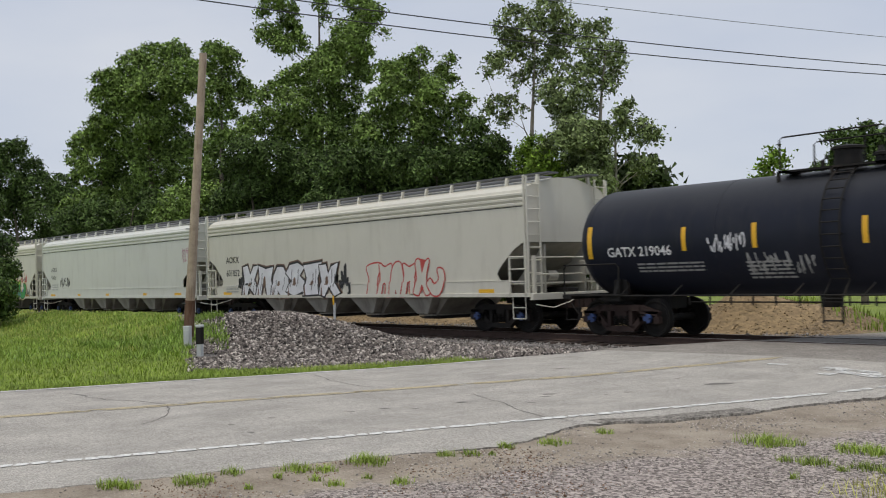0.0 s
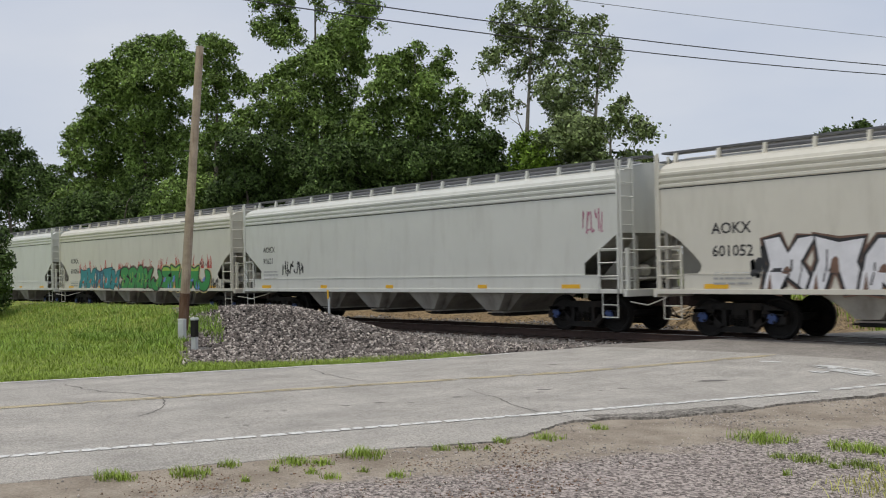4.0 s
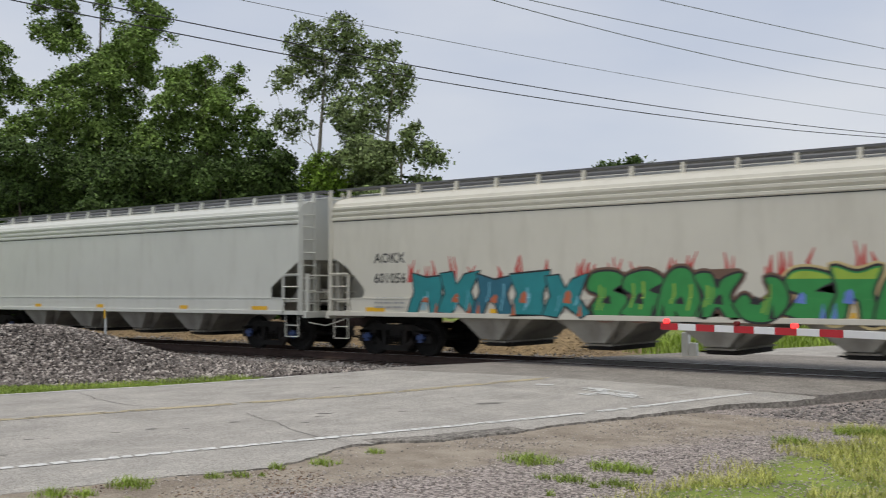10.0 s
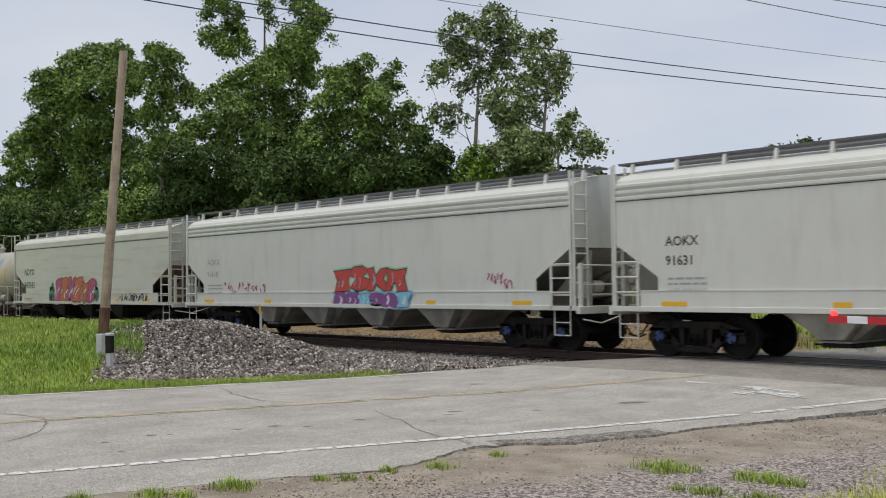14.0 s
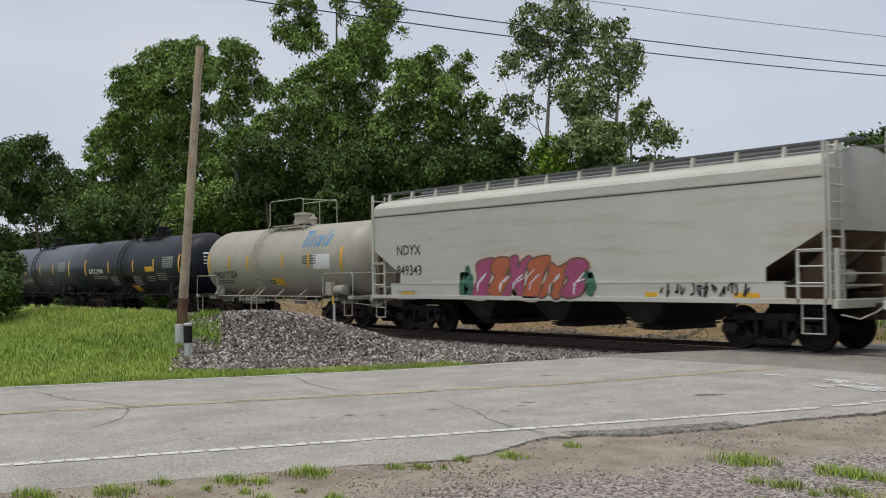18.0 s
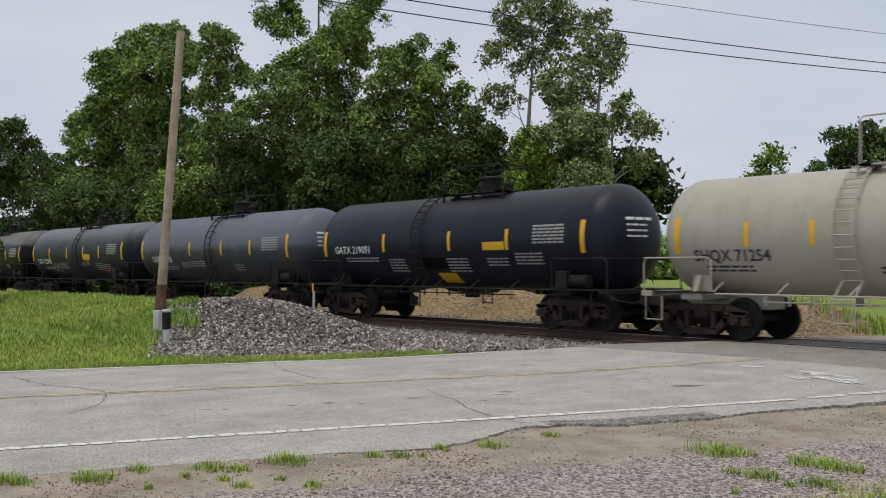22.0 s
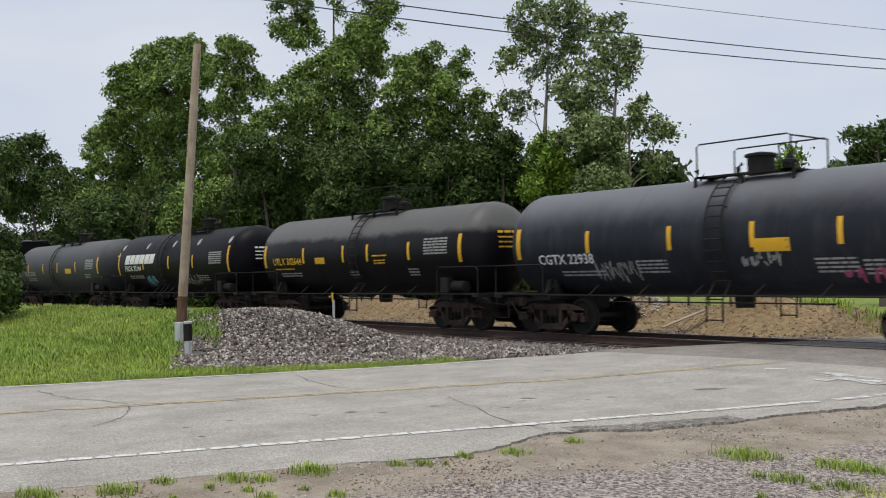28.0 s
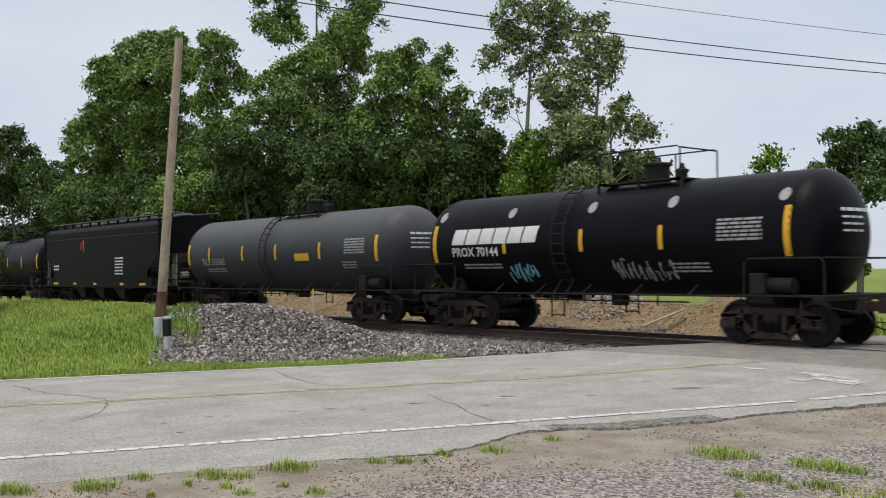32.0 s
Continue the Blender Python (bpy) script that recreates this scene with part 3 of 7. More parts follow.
white_line = Shape()
y = -30.0
rng = random.Random(4)
while y < 15.9:
    n = rng.uniform(0.09, 0.22)
    if rng.random() > 0.03:
        wd = rng.uniform(0.115, 0.15)
        ribbon(white_line, [(near_line(q) + 0.015 * rng.uniform(-1, 1), q) for q in np.linspace(y, y + n, 5)], [wd * rng.uniform(0.6, 1.0), wd, wd * rng.uniform(0.9, 1.1), wd, wd * rng.uniform(0.6, 1.0)])
    y += n + rng.uniform(0.012, 0.035)
part("edge_line", white_line, M["road_white"], road, "broken white edge line")
centre = Shape()
for off in (3.92, 4.04):
    y = -30.0
    while y < 15.6:
        n = rng.uniform(0.5, 1.6)
        ribbon(centre, [(near_line(q) - off + 0.01 * rng.uniform(-1, 1), q) for q in np.linspace(y, y + n, 5)], [0.06, rng.uniform(0.08, 0.11), rng.uniform(0.08, 0.12), rng.uniform(0.07, 0.11), 0.06])
        y += n + rng.uniform(0.02, 0.22)
part("centre_line", centre, M["road_yellow"], road, "faded double yellow centre line")
far_line = Shape()
y = -30.0
while y < 13.0:
    n = rng.uniform(0.6, 1.6)
    ribbon(far_line, [(far_edge(q) + 0.22, q) for q in np.linspace(y, y + n, 4)], 0.09)
    y += n + rng.uniform(0.02, 0.2)
part("far_edge_line", far_line, M["road_white"], road, "worn white far edge line")
bar = Shape()
for k in range(46):
    u = rng.random()
    off = rng.uniform(-0.62, 0.5) * (1 - 0.5 * u)
    x, q, ln = -8.1 + 1.0 * u - 0.45 * off, 14.95 - 0.14 * u + 0.89 * off, rng.uniform(0.08, 0.2)
    ribbon(bar, [(x - ln, q + 0.04), (x, q), (x + ln, q - 0.05)], [0.03, rng.uniform(0.05, 0.12), 0.03], lift=0.008 + 0.0001 * k)
ribbon(bar, [(-9.25, 15.22), (-8.92, 15.3)], 0.14, lift=0.008)
part("stop_bar", bar, M["road_white"], road, "worn white stop bar remnants")


def crack(points, width=0.03):
    """Subdivides a crack's line and lets it wander."""
    out, ws = [], []
    for (x0, y0), (x1, y1) in zip(points, points[1:]):
        n = max(2, int(math.hypot(x1 - x0, y1 - y0) / 0.12))
        for k in range(n):
            a = k / n
            x, q = x0 + (x1 - x0) * a, y0 + (y1 - y0) * a
            out.append((x + 0.05 * noise.noise((x * 4, q * 4, 1)), q + 0.05 * noise.noise((x * 4, q * 4, 7))))
            ws.append(width * (0.22 + 0.75 * abs(noise.noise((x * 3, q * 3, 2)))))
    return out, ws


cracks = Shape()
for line, wd in (([(-15.8, 5.9), (-14.9, 5.85), (-14.2, 5.86), (-13.6, 6.1), (-13.0, 6.15), (-12.66, 6.1), (-11.9, 5.7), (-11.55, 5.4), (-11.3, 5.05)], 0.05),
                 ([(-15.1, 10.0), (-13.8, 9.5), (-13.1, 9.33), (-12.6, 9.24), (-11.9, 9.43)], 0.05),
                 ([(-10.54, 9.7), (-9.88, 9.4), (-9.45, 9.28), (-8.88, 8.96), (-8.48, 8.82), (-8.14, 8.71), (-7.87, 8.73), (-7.44, 8.65)], 0.04),
                 ([(-13.3, 7.1), (-12.4, 7.3), (-11.4, 7.45)], 0.018),
                 ([(-9.3, 11.6), (-10.4, 11.9), (-11.6, 11.8)], 0.018)):
    p, ws = crack(line, wd)
    ribbon(cracks, p, ws, lift=0.004)
for x, q, ln in ((-10.6, 6.46, 0.12), (-10.3, 7.42, 0.14), (-10.2, 7.88, 0.18), (-9.9, 8.16, 0.12), (-10.5, 5.86, 0.08), (-9.8, 5.72, 0.08), (-9.9, 8.95, 0.16), (-10.5, 6.65, 0.08), (-9.6, 10.3, 0.22), (-9.45, 10.07, 0.16),
                 (-8.95, 10.77, 0.08), (-8.9, 11.16, 0.14), (-8.46, 12.7, 0.5), (-9.15, 9.5, 0.12), (-11.95, 13.0, 0.2), (-9.35, 12.9, 0.1), (-11.1, 11.95, 0.14), (-12.15, 11.6, 0.12)):
    along = Vector((0.55, 0.83))
    pts = [(x + along.x * ln * f + rng.uniform(-0.01, 0.01), q + along.y * ln * f) for f in (-0.5, -0.25, 0.0, 0.25, 0.5)]
    ribbon(cracks, pts, [0.01, rng.uniform(0.4, 0.7) * ln * 0.7, rng.uniform(0.5, 0.8) * ln * 0.7, rng.uniform(0.3, 0.7) * ln * 0.7, 0.01], lift=0.004)
part("cracks", cracks, M["crack"], road, "dark cracks and tar spots")

# ---- crossing ----
cross = Shape()


def slab(y0, y1, z0, z1, x_left, x_right):
    """A slab of the crossing whose ends follow the road."""
    poly = [(x_left + ROAD_DX * (y0 - TRACK_Y), y0), (x_right + ROAD_DX * (y0 - TRACK_Y), y0), (x_right + ROAD_DX * (y1 - TRACK_Y), y1), (x_left + ROAD_DX * (y1 - TRACK_Y), y1)]
    cross.prism(poly, "z", z0, z1)


slab(16.38, 19.90, -0.2, RAIL_Z - 0.012, -12.6, -3.2)
slab(20.10, 21.40, -0.2, RAIL_Z - 0.010, -12.4, -3.4)
slab(21.60, 26.0, -0.2, RAIL_Z - 0.02, -12.6, -3.2)
crossing = tagged(part("crossing_pavement", cross, M["asphalt_patch"]), "patched brown-grey asphalt of the level crossing between the rails", "pavement", kind="structure")
far_road = Shape()
fr = []
for q in np.arange(25.95, 160, 2.0):
    c = near_line(TRACK_Y) + ROAD_DX * (q - TRACK_Y)
    fr += [(c - 8.6, q, 0.05 - 0.0004 * (q - 26)), (c - 4, q, 0.09 - 0.0004 * (q - 26)), (c + 0.6, q, 0.05 - 0.0004 * (q - 26))]
far_road.add(fr, [(3 * i + k, 3 * i + k + 1, 3 * i + k + 4, 3 * i + k + 3) for i in range(len(fr) // 3 - 1) for k in (0, 1)])
tagged(part("far_road", far_road, M["asphalt"]), "pale asphalt road running on beyond the track", "road", kind="structure")

# ---- dirt heaps ----
def heap_z(x, y):
    """Height of the dirt heaps above the ground."""
    z = 0.0
    for hx, hy, r, h in HEAPS:
        q = math.hypot((x - hx) / r, (y - hy) / (r * 0.8))
        if q < 1.25:
            lump = 1 + 0.22 * noise.noise((x * 1.6, y * 1.6, hx)) + 0.12 * noise.noise((x * 4.5, y * 4.5, hx))
            z = max(z, h * lump * (1 - smooth(-0.15, 1.15, q)))
    return z


for hx, hy, r, h in HEAPS:
    hv = [(hx, hy, ground_z(hx, hy) + heap_z(hx, hy))]
    for k in range(1, 19):
        for s_ in range(48):
            a = 2 * math.pi * s_ / 48
            x, y = hx + r * 1.15 * k / 18 * math.cos(a), hy + r * 0.92 * k / 18 * math.sin(a)
            q = math.hypot((x - hx) / r, (y - hy) / (r * 0.8))
            lump = 1 + 0.22 * noise.noise((x * 1.6, y * 1.6, hx)) + 0.12 * noise.noise((x * 4.5, y * 4.5, hx))
            hv.append((x, y, ground_z(x, y) + h * lump * (1 - smooth(-0.15, 1.15, q)) - 0.05 * (k == 18)))
    hf = [(0, 1 + s_, 1 + (s_ + 1) % 48) for s_ in range(48)]
    hf += [(1 + k * 48 + s_, 1 + (k + 1) * 48 + s_, 1 + (k + 1) * 48 + (s_ + 1) % 48, 1 + k * 48 + (s_ + 1) % 48) for k in range(17) for s_ in range(48)]
    tagged(part("dirt_mound", Shape().add(hv, hf), M["dirt"], smooth=True), "rounded heap of tan clay dirt behind the track", "dirt heap", group="heaps behind the track")

# ---- track ----
track = thing("railway_track", "single railway track of rusty rails on ties", "track", at=Matrix.Translation((0, 0, 0)))
tagged(track, kind="structure")
for side in (-1, 1):
    c = TRACK_Y + side * 0.7525
    rail = Shape()
    prof = [(-0.07, -0.18), (0.07, -0.18), (0.07, -0.165), (0.012, -0.14), (0.010, -0.045), (0.036, -0.035), (0.036, -0.006), (0.028, 0.0), (-0.028, 0.0), (-0.036, -0.006), (-0.036, -0.035), (-0.010, -0.045), (-0.012, -0.14), (-0.07, -0.165)]
    rail.prism([(c + a, RAIL_Z + b) for a, b in prof], "x", -330, 260)
    part("rail", rail, M["rail"], track)
    head = Shape().prism([(c - 0.024, RAIL_Z), (c + 0.024, RAIL_Z), (c + 0.024, RAIL_Z + 0.003), (c - 0.024, RAIL_Z + 0.003)], "x", -330, 260)
    part("rail_head", head, M["rail_top"], track, "polished rail head")
tie_mesh = Shape().box(-0.115, 0.115, -1.3, 1.3, -0.17, 0.0, c=0.012).mesh("tie", M["tie"])
for k in range(-130, 30):
    part("tie", tie_mesh, None, track, at=pose(k * 0.52 + rng.uniform(-0.03, 0.03), TRACK_Y, RAIL_Z - 0.185, 0, 0, rng.uniform(-1, 1)))

# ---- poles and wires ----
pole = thing("utility_pole", "leaning weathered grey wooden pole without arms beside the road", "pole", at=Matrix.Translation((-24.12, 12.0, 0.0)))
ps = Shape()
top = Vector((0.95, 0.12, 7.55))
pts = [top * (k / 8) + Vector((0.02 * noise.noise((k, 1, 0)), 0.0, -0.2 if k == 0 else 0)) for k in range(9)]
ps.tube(pts, 0.125, 14, r2=0.095)
part("shaft", ps, M["pole_wood"], pole, smooth=True)
part("butt", Shape().tube([pts[0], pts[1], pts[1] * 1.35], 0.131, 14, r2=0.128), M["pole_butt"], pole, "red-brown weathered foot of the pole", smooth=True)
for z in (1.2, 3.1, 4.9):
    part("bolt", Shape().tube([(0.126 * z, -0.19, z), (0.126 * z, 0.19, z)], 0.014, 6), M["galv"], pole)

box = thing("meter_box", "pale grey steel meter box on the foot of the wooden pole", "box", at=Matrix.Translation((-23.24, 11.6, -0.18)) @ Matrix.Rotation(radians(25), 4, "Z") @ Matrix.Diagonal((0.75, 0.75, 1.56, 1)))
part("case", Shape().box(-0.14, 0.10, -0.10, 0.06, 0.05, 0.53, c=0.012), M["cabinet"], box)
part("cover", Shape().box(-0.12, 0.08, -0.112, -0.100, 0.10, 0.46, c=0.004), M["cabinet"], box)
part("conduit", Shape().tube([(-0.02, -0.02, 0.05), (-0.02, -0.02, -0.3)], 0.03, 8), M["cabinet"], box)
ped = thing("cable_pedestal", "dark cable pedestal with pale cap and foot in grass", "pedestal", at=Matrix.Translation((-20.95, 10.75, -0.05)) @ Matrix.Rotation(radians(25), 4, "Z") @ Matrix.Diagonal((0.68, 0.68, 0.98, 1)))
part("post", Shape().box(-0.09, 0.09, -0.08, 0.08, -0.1, 0.40, c=0.01), M["cabinet"], ped)
part("housing", Shape().box(-0.10, 0.10, -0.10, 0.10, 0.38, 0.78, c=0.015), M["steel_dark"], ped, "black housing")
part("cap", Shape().box(-0.11, 0.11, -0.11, 0.11, 0.76, 0.83, c=0.02), M["cabinet"], ped)

mk = thing("marker_post", "slim grey marker post with a yellow tag beside the track", "post", at=Matrix.Translation((-25.45, 17.5, 0.0)))
part("stake", Shape().box(-0.03, 0.03, -0.03, 0.03, -0.1, 1.0, c=0.006), M["cabinet"], mk)
part("tag", Shape().box(-0.042, 0.042, -0.045, -0.03, 0.95, 1.22, c=0.006), M["yellow"], mk, "yellow tag")
stub = thing("signal_stub", "short pale concrete post with a small box beyond the track", "post", at=Matrix.Translation((-10.5, 24.3, 0.0)))
part("post", Shape().box(-0.09, 0.09, -0.09, 0.09, -0.1, 0.68, c=0.012), M["cabinet"], stub)
part("box", Shape().box(0.10, 0.30, -0.08, 0.08, 0.02, 0.42, c=0.01), M["cabinet"], stub)

PX, PY = -11.4, 53.0
WDIR = Vector((ROAD_DX, 1.0, 0)).normalized()
up = thing("power_pole", "tall dark wooden power pole with insulators far beyond the track", "pole", at=Matrix.Translation((PX, PY, 0)))
part("shaft", Shape().tube([(0, 0, -0.2), (0.0, 0, 6), (0.05, 0, 13.2)], 0.20, 10, r2=0.13), M["pole_dark"], up, smooth=True)
for z in (13.0, 12.0, 11.1):
    part("insulator_arm", Shape().tube([(0.1, 0, z - 0.12), (0.45, 0, z - 0.05), (0.75, 0, z + 0.1)], 0.035, 6), M["steel_dark"], up)
    part("insulator", Shape().spin([(0, 0.05), (0.03, 0.10), (0.08, 0.05), (0.11, 0.10), (0.16, 0.05)], "x", (0.55, 0, z - 0.35), 10), M["steel_dark"], up)
part("cable_bracket", Shape().box(-0.55, -0.1, -0.05, 0.05, 10.3, 10.4).tube([(-0.5, 0, 10.35), (-0.5, 0, 10.8)], 0.05, 6), M["steel_dark"], up)
part("guy_clamp", Shape().box(-0.25, 0.25, -0.06, 0.06, 8.6, 8.7), M["galv"], up)
for name, z0, k1, k2, r, matl, off in (("low_cable", 9.06, -0.0560, 0.00142, 0.018, "wire", 0.0), ("upper_cable", 9.19, -0.0405, 0.00118, 0.018, "wire", 0.0), ("phone_wire", 10.03, -0.0235, 0.0008, 0.011, "wire_pale", 0.0),
                                       ("line_wire", 11.36, -0.0393, 0.0020, 0.017, "wire_pale", 0.0), ("line_wire", 12.26, -0.0394, 0.0011, 0.017, "wire_pale", 0.0), ("line_wire", 13.21, -0.0212, 0.0006, 0.017, "wire_pale", 0.0)):
    line = [Vector((PX + off, PY, z0 + k1 * q + k2 * q * q)) - WDIR * q for q in np.linspace(0, 75, 31)]
    back = [Vector((PX + off, PY, z0 - 2.4 * q * (1 - q))) + WDIR * 60 * q for q in (1, 0.75, 0.5, 0.25)]
    tagged(part(name, Shape().tube(back + line, r, 5), M[matl]), "overhead wire sagging between poles", "wire", group="overhead wires")
far_pole = Vector((PX, PY, 0)) - WDIR * 75
up2 = thing("power_pole", "tall dark wooden power pole carrying the overhead wires", "pole", at=Matrix.Translation(far_pole))
part("shaft", Shape().tube([(0, 0, -0.2), (0, 0, 7), (0, 0, 15.0)], 0.2, 10, r2=0.13), M["pole_dark"], up2, smooth=True)

# ---- crossing gate ----
gate = thing("crossing_signal", "railway crossing mast with crossbuck, red flashers and lowered gate", "crossing signal", at=Matrix.Translation((-2.50, 15.0, 0)))
part("base", Shape().box(-0.3, 0.3, -0.3, 0.3, -0.15, 0.12, c=0.03), M["cabinet"], gate)
part("mast", Shape().tube([(0, 0, 0.1), (0, 0, 4.3)], 0.065, 12), M["aluminium"], gate, smooth=True)
part("mechanism", Shape().box(-0.28, 0.28, -0.28, -0.02, 0.75, 1.45, c=0.03), M["aluminium"], gate, "aluminium gate mechanism case")


def lettering(text, size, mat, place, parent, name="lettering", surf=None, squeeze=1.0, label=""):
    """Text as a mesh. place maps (u, v) in metres from the text's lower left corner to a point."""
    cu = bpy.data.curves.new("text", 'FONT')
    cu.body = text
    cu.size = size / 0.72
    cu.resolution_u = 2
    cu.offset = 0.022 * size
    tmp = bpy.data.objects.new("text", cu)
    scene.collection.objects.link(tmp)
    bpy.context.view_layer.update()
    me = bpy.data.meshes.new_from_object(tmp.evaluated_get(bpy.context.evaluated_depsgraph_get()))
    bpy.data.objects.remove(tmp)
    bpy.data.curves.remove(cu)
    for v in me.vertices:
        v.co = place(v.co.x * squeeze, v.co.y)
    me.materials.clear()
    me.materials.append(M[mat])
    me.name = name
    return part(name, me, None, parent, label)


for ang, word, off in ((-45, "RAILROAD", -0.10), (45, "CROSSING", -0.125)):
    b = Shape().box(-0.62, 0.62, off - 0.012, off, -0.115, 0.115, c=0.004)
    blade = part("crossbuck_blade", b, M["safety_white"], gate, "white crossbuck blade", at=pose(0, 0, 3.45, 0, -ang, 0))
    lettering(word, 0.13, "ink", lambda u, v, o=off: Vector((u - 0.48, o - 0.016, v - 0.065)), blade, squeeze=0.95)
for sx in (-1, 1):
    lamp = Shape().spin([(-0.02, 0.02), (-0.02, 0.30), (0.02, 0.30), (0.02, 0.02)], "y", (sx * 0.36, -0.12, 2.62), 24)
    lb = part("flasher_background", lamp, M["lamp_black"], gate, "round black flasher background", smooth=True)
    part("lens", Shape().spin([(-0.07, 0.02), (-0.06, 0.10), (-0.03, 0.145), (0.0, 0.15)], "y", (sx * 0.36, -0.14, 2.62), 18), M["lamp_off"], lb, smooth=True)
    hood = Shape()
    hp = [(sx * 0.36 + 0.165 * math.cos(a), 2.62 + 0.165 * math.sin(a)) for a in np.linspace(radians(-15), radians(195), 13)]
    hv = [(x, -0.14, z) for x, z in hp] + [(x, -0.42 + (0.12 if 0 < i < 12 else 0.2) * (1 - math.sin(math.pi * i / 12)), z - 0.02) for i, (x, z) in enumerate(hp)]
    hood.add(hv, [(i, i + 1, 14 + i, 13 + i) for i in range(12)])
    hd = part("hood", hood, M["lamp_black"], lb)
    sm = hd.modifiers.new("thick", 'SOLIDIFY')
    sm.thickness = 0.006
part("flasher_arm", Shape().tube([(-0.36, -0.06, 2.62), (0.36, -0.06, 2.62)], 0.025, 8), M["aluminium"], gate)
root, tip = Vector((-0.25, -0.12, 1.10)), Vector((-4.9, 1.42, 1.12))
ad = (tip - root)
arm_len = ad.length
arm_m = Matrix.Translation(root) @ Euler((0, -math.asin(ad.z / arm_len), math.atan2(ad.y, ad.x))).to_matrix().to_4x4()
arm = part("gate_arm", Shape().box(0, arm_len, -0.018, 0.018, -0.055, 0.055, c=0.004), M["safety_white"], gate, "white gate arm lowered across the lane", at=arm_m)
part("counterweight", Shape().box(0.15, 0.75, -0.3, -0.18, 0.85, 1.25, c=0.02), M["steel_dark"], gate)
k = arm_len
while k > 0.9:
    part("red_stripe", Shape().box(k - 0.40, k, -0.0215, 0.0215, -0.056, 0.056), M["safety_red"], arm, "red stripe")
    k -= 0.80
for d, key in ((arm_len - 0.12, "lamp_on"), (arm_len - 1.65, "lamp_off"), (arm_len - 2.75, "lamp_on")):
    part("arm_lamp", Shape().spin([(-0.04, 0.02), (-0.04, 0.042), (0.04, 0.042), (0.04, 0.02)], "y", (d, 0, 0.092), 14), M[key], arm, "red gate arm lamp", smooth=True)


# ---- the train: shared parts ----
def bars(shape, p0, p1, w, h):
    """A square bar in the x-z plane from p0 to p1 at y0..y1 = w, of height h."""
    (x0, z0), (x1, z1) = p0, p1
    d = Vector((x1 - x0, z1 - z0)).normalized()
    n = Vector((-d.y, d.x)) * h / 2
    shape.prism([(x0 - n.x, z0 - n.y), (x1 - n.x, z1 - n.y), (x1 + n.x, z1 + n.y), (x0 + n.x, z0 + n.y)], "y", *w)


WHEEL_R = 0.457


def wheelset_mesh(cap):
    s = Shape()
    for side in (-1, 1):
        prof = [(-0.075, 0.10), (-0.075, 0.16), (-0.03, 0.20), (-0.03, 0.36), (-0.070, 0.40), (-0.070, WHEEL_R - 0.012), (-0.06, WHEEL_R), (0.03, WHEEL_R + 0.004), (0.045, WHEEL_R + 0.026), (0.062, WHEEL_R + 0.026), (0.070, WHEEL_R), (0.070, 0.40), (0.0, 0.36), (0.0, 0.20), (0.06, 0.16), (0.06, 0.10)]
        s.spin([(a * (1 if side < 0 else -1), r) for a, r in prof], "y", (0, side * 0.76, 0), 26)
        for k in range(3):
            a = 2 * math.pi * k / 3
            s.spin([(-0.01, 0.015), (-0.01, 0.03), (0.01, 0.03), (0.01, 0.015)], "y", (0.09 * math.cos(a), side * 1.135, 0.09 * math.sin(a)), 6)
        s.spin([(-0.03, 0.02), (-0.03, 0.115), (0.03, 0.115), (0.03, 0.02)], "y", (0, side * 1.10, 0), 16, slot=1)
    s.tube([(0, -1.1, 0), (0, 1.1, 0)], 0.085, 12)
    return s.mesh("wheelset", [M["steel_dark"], M[cap]], True)


def side_frame_shape(y0, y1):
    s = Shape()
    w = (y0, y1)
    bars(s, (-1.16, 0.56), (-0.62, 0.72), w, 0.13)
    bars(s, (-0.66, 0.71), (0.66, 0.71), w, 0.15)
    bars(s, (0.62, 0.72), (1.16, 0.56), w, 0.13)
    bars(s, (-1.12, 0.50), (-1.12, 0.34), w, 0.16)
    bars(s, (1.12, 0.50), (1.12, 0.34), w, 0.16)
    bars(s, (-0.66, 0.50), (-0.66, 0.36), w, 0.12)
    bars(s, (0.66, 0.50), (0.66, 0.36), w, 0.12)
    bars(s, (-0.72, 0.50), (-0.40, 0.22), w, 0.13)
    bars(s, (0.72, 0.50), (0.40, 0.22), w, 0.13)
    bars(s, (-0.44, 0.20), (0.44, 0.20), w, 0.13)
    bars(s, (-0.34, 0.66), (-0.34, 0.24), w, 0.10)
    bars(s, (0.34, 0.66), (0.34, 0.24), w, 0.10)
    bars(s, (-1.18, 0.60), (-0.62, 0.60), w, 0.07)
    bars(s, (1.18, 0.60), (0.62, 0.60), w, 0.07)
    return s


def spring_shape(y):
    s = Shape()
    for x in (0.0,):
        line = [(x + 0.062 * math.cos(a), y + 0.062 * math.sin(a), 0.27 + 0.24 * a / (2 * math.pi * 5)) for a in np.linspace(0, 2 * math.pi * 5, 41)]
        s.tube(line, 0.017, 4)
    return s


SHARED = {}


def shared(key, make):
    if key not in SHARED:
        SHARED[key] = make()
    return SHARED[key]


WHEELSETS = {-1: [], 1: []}


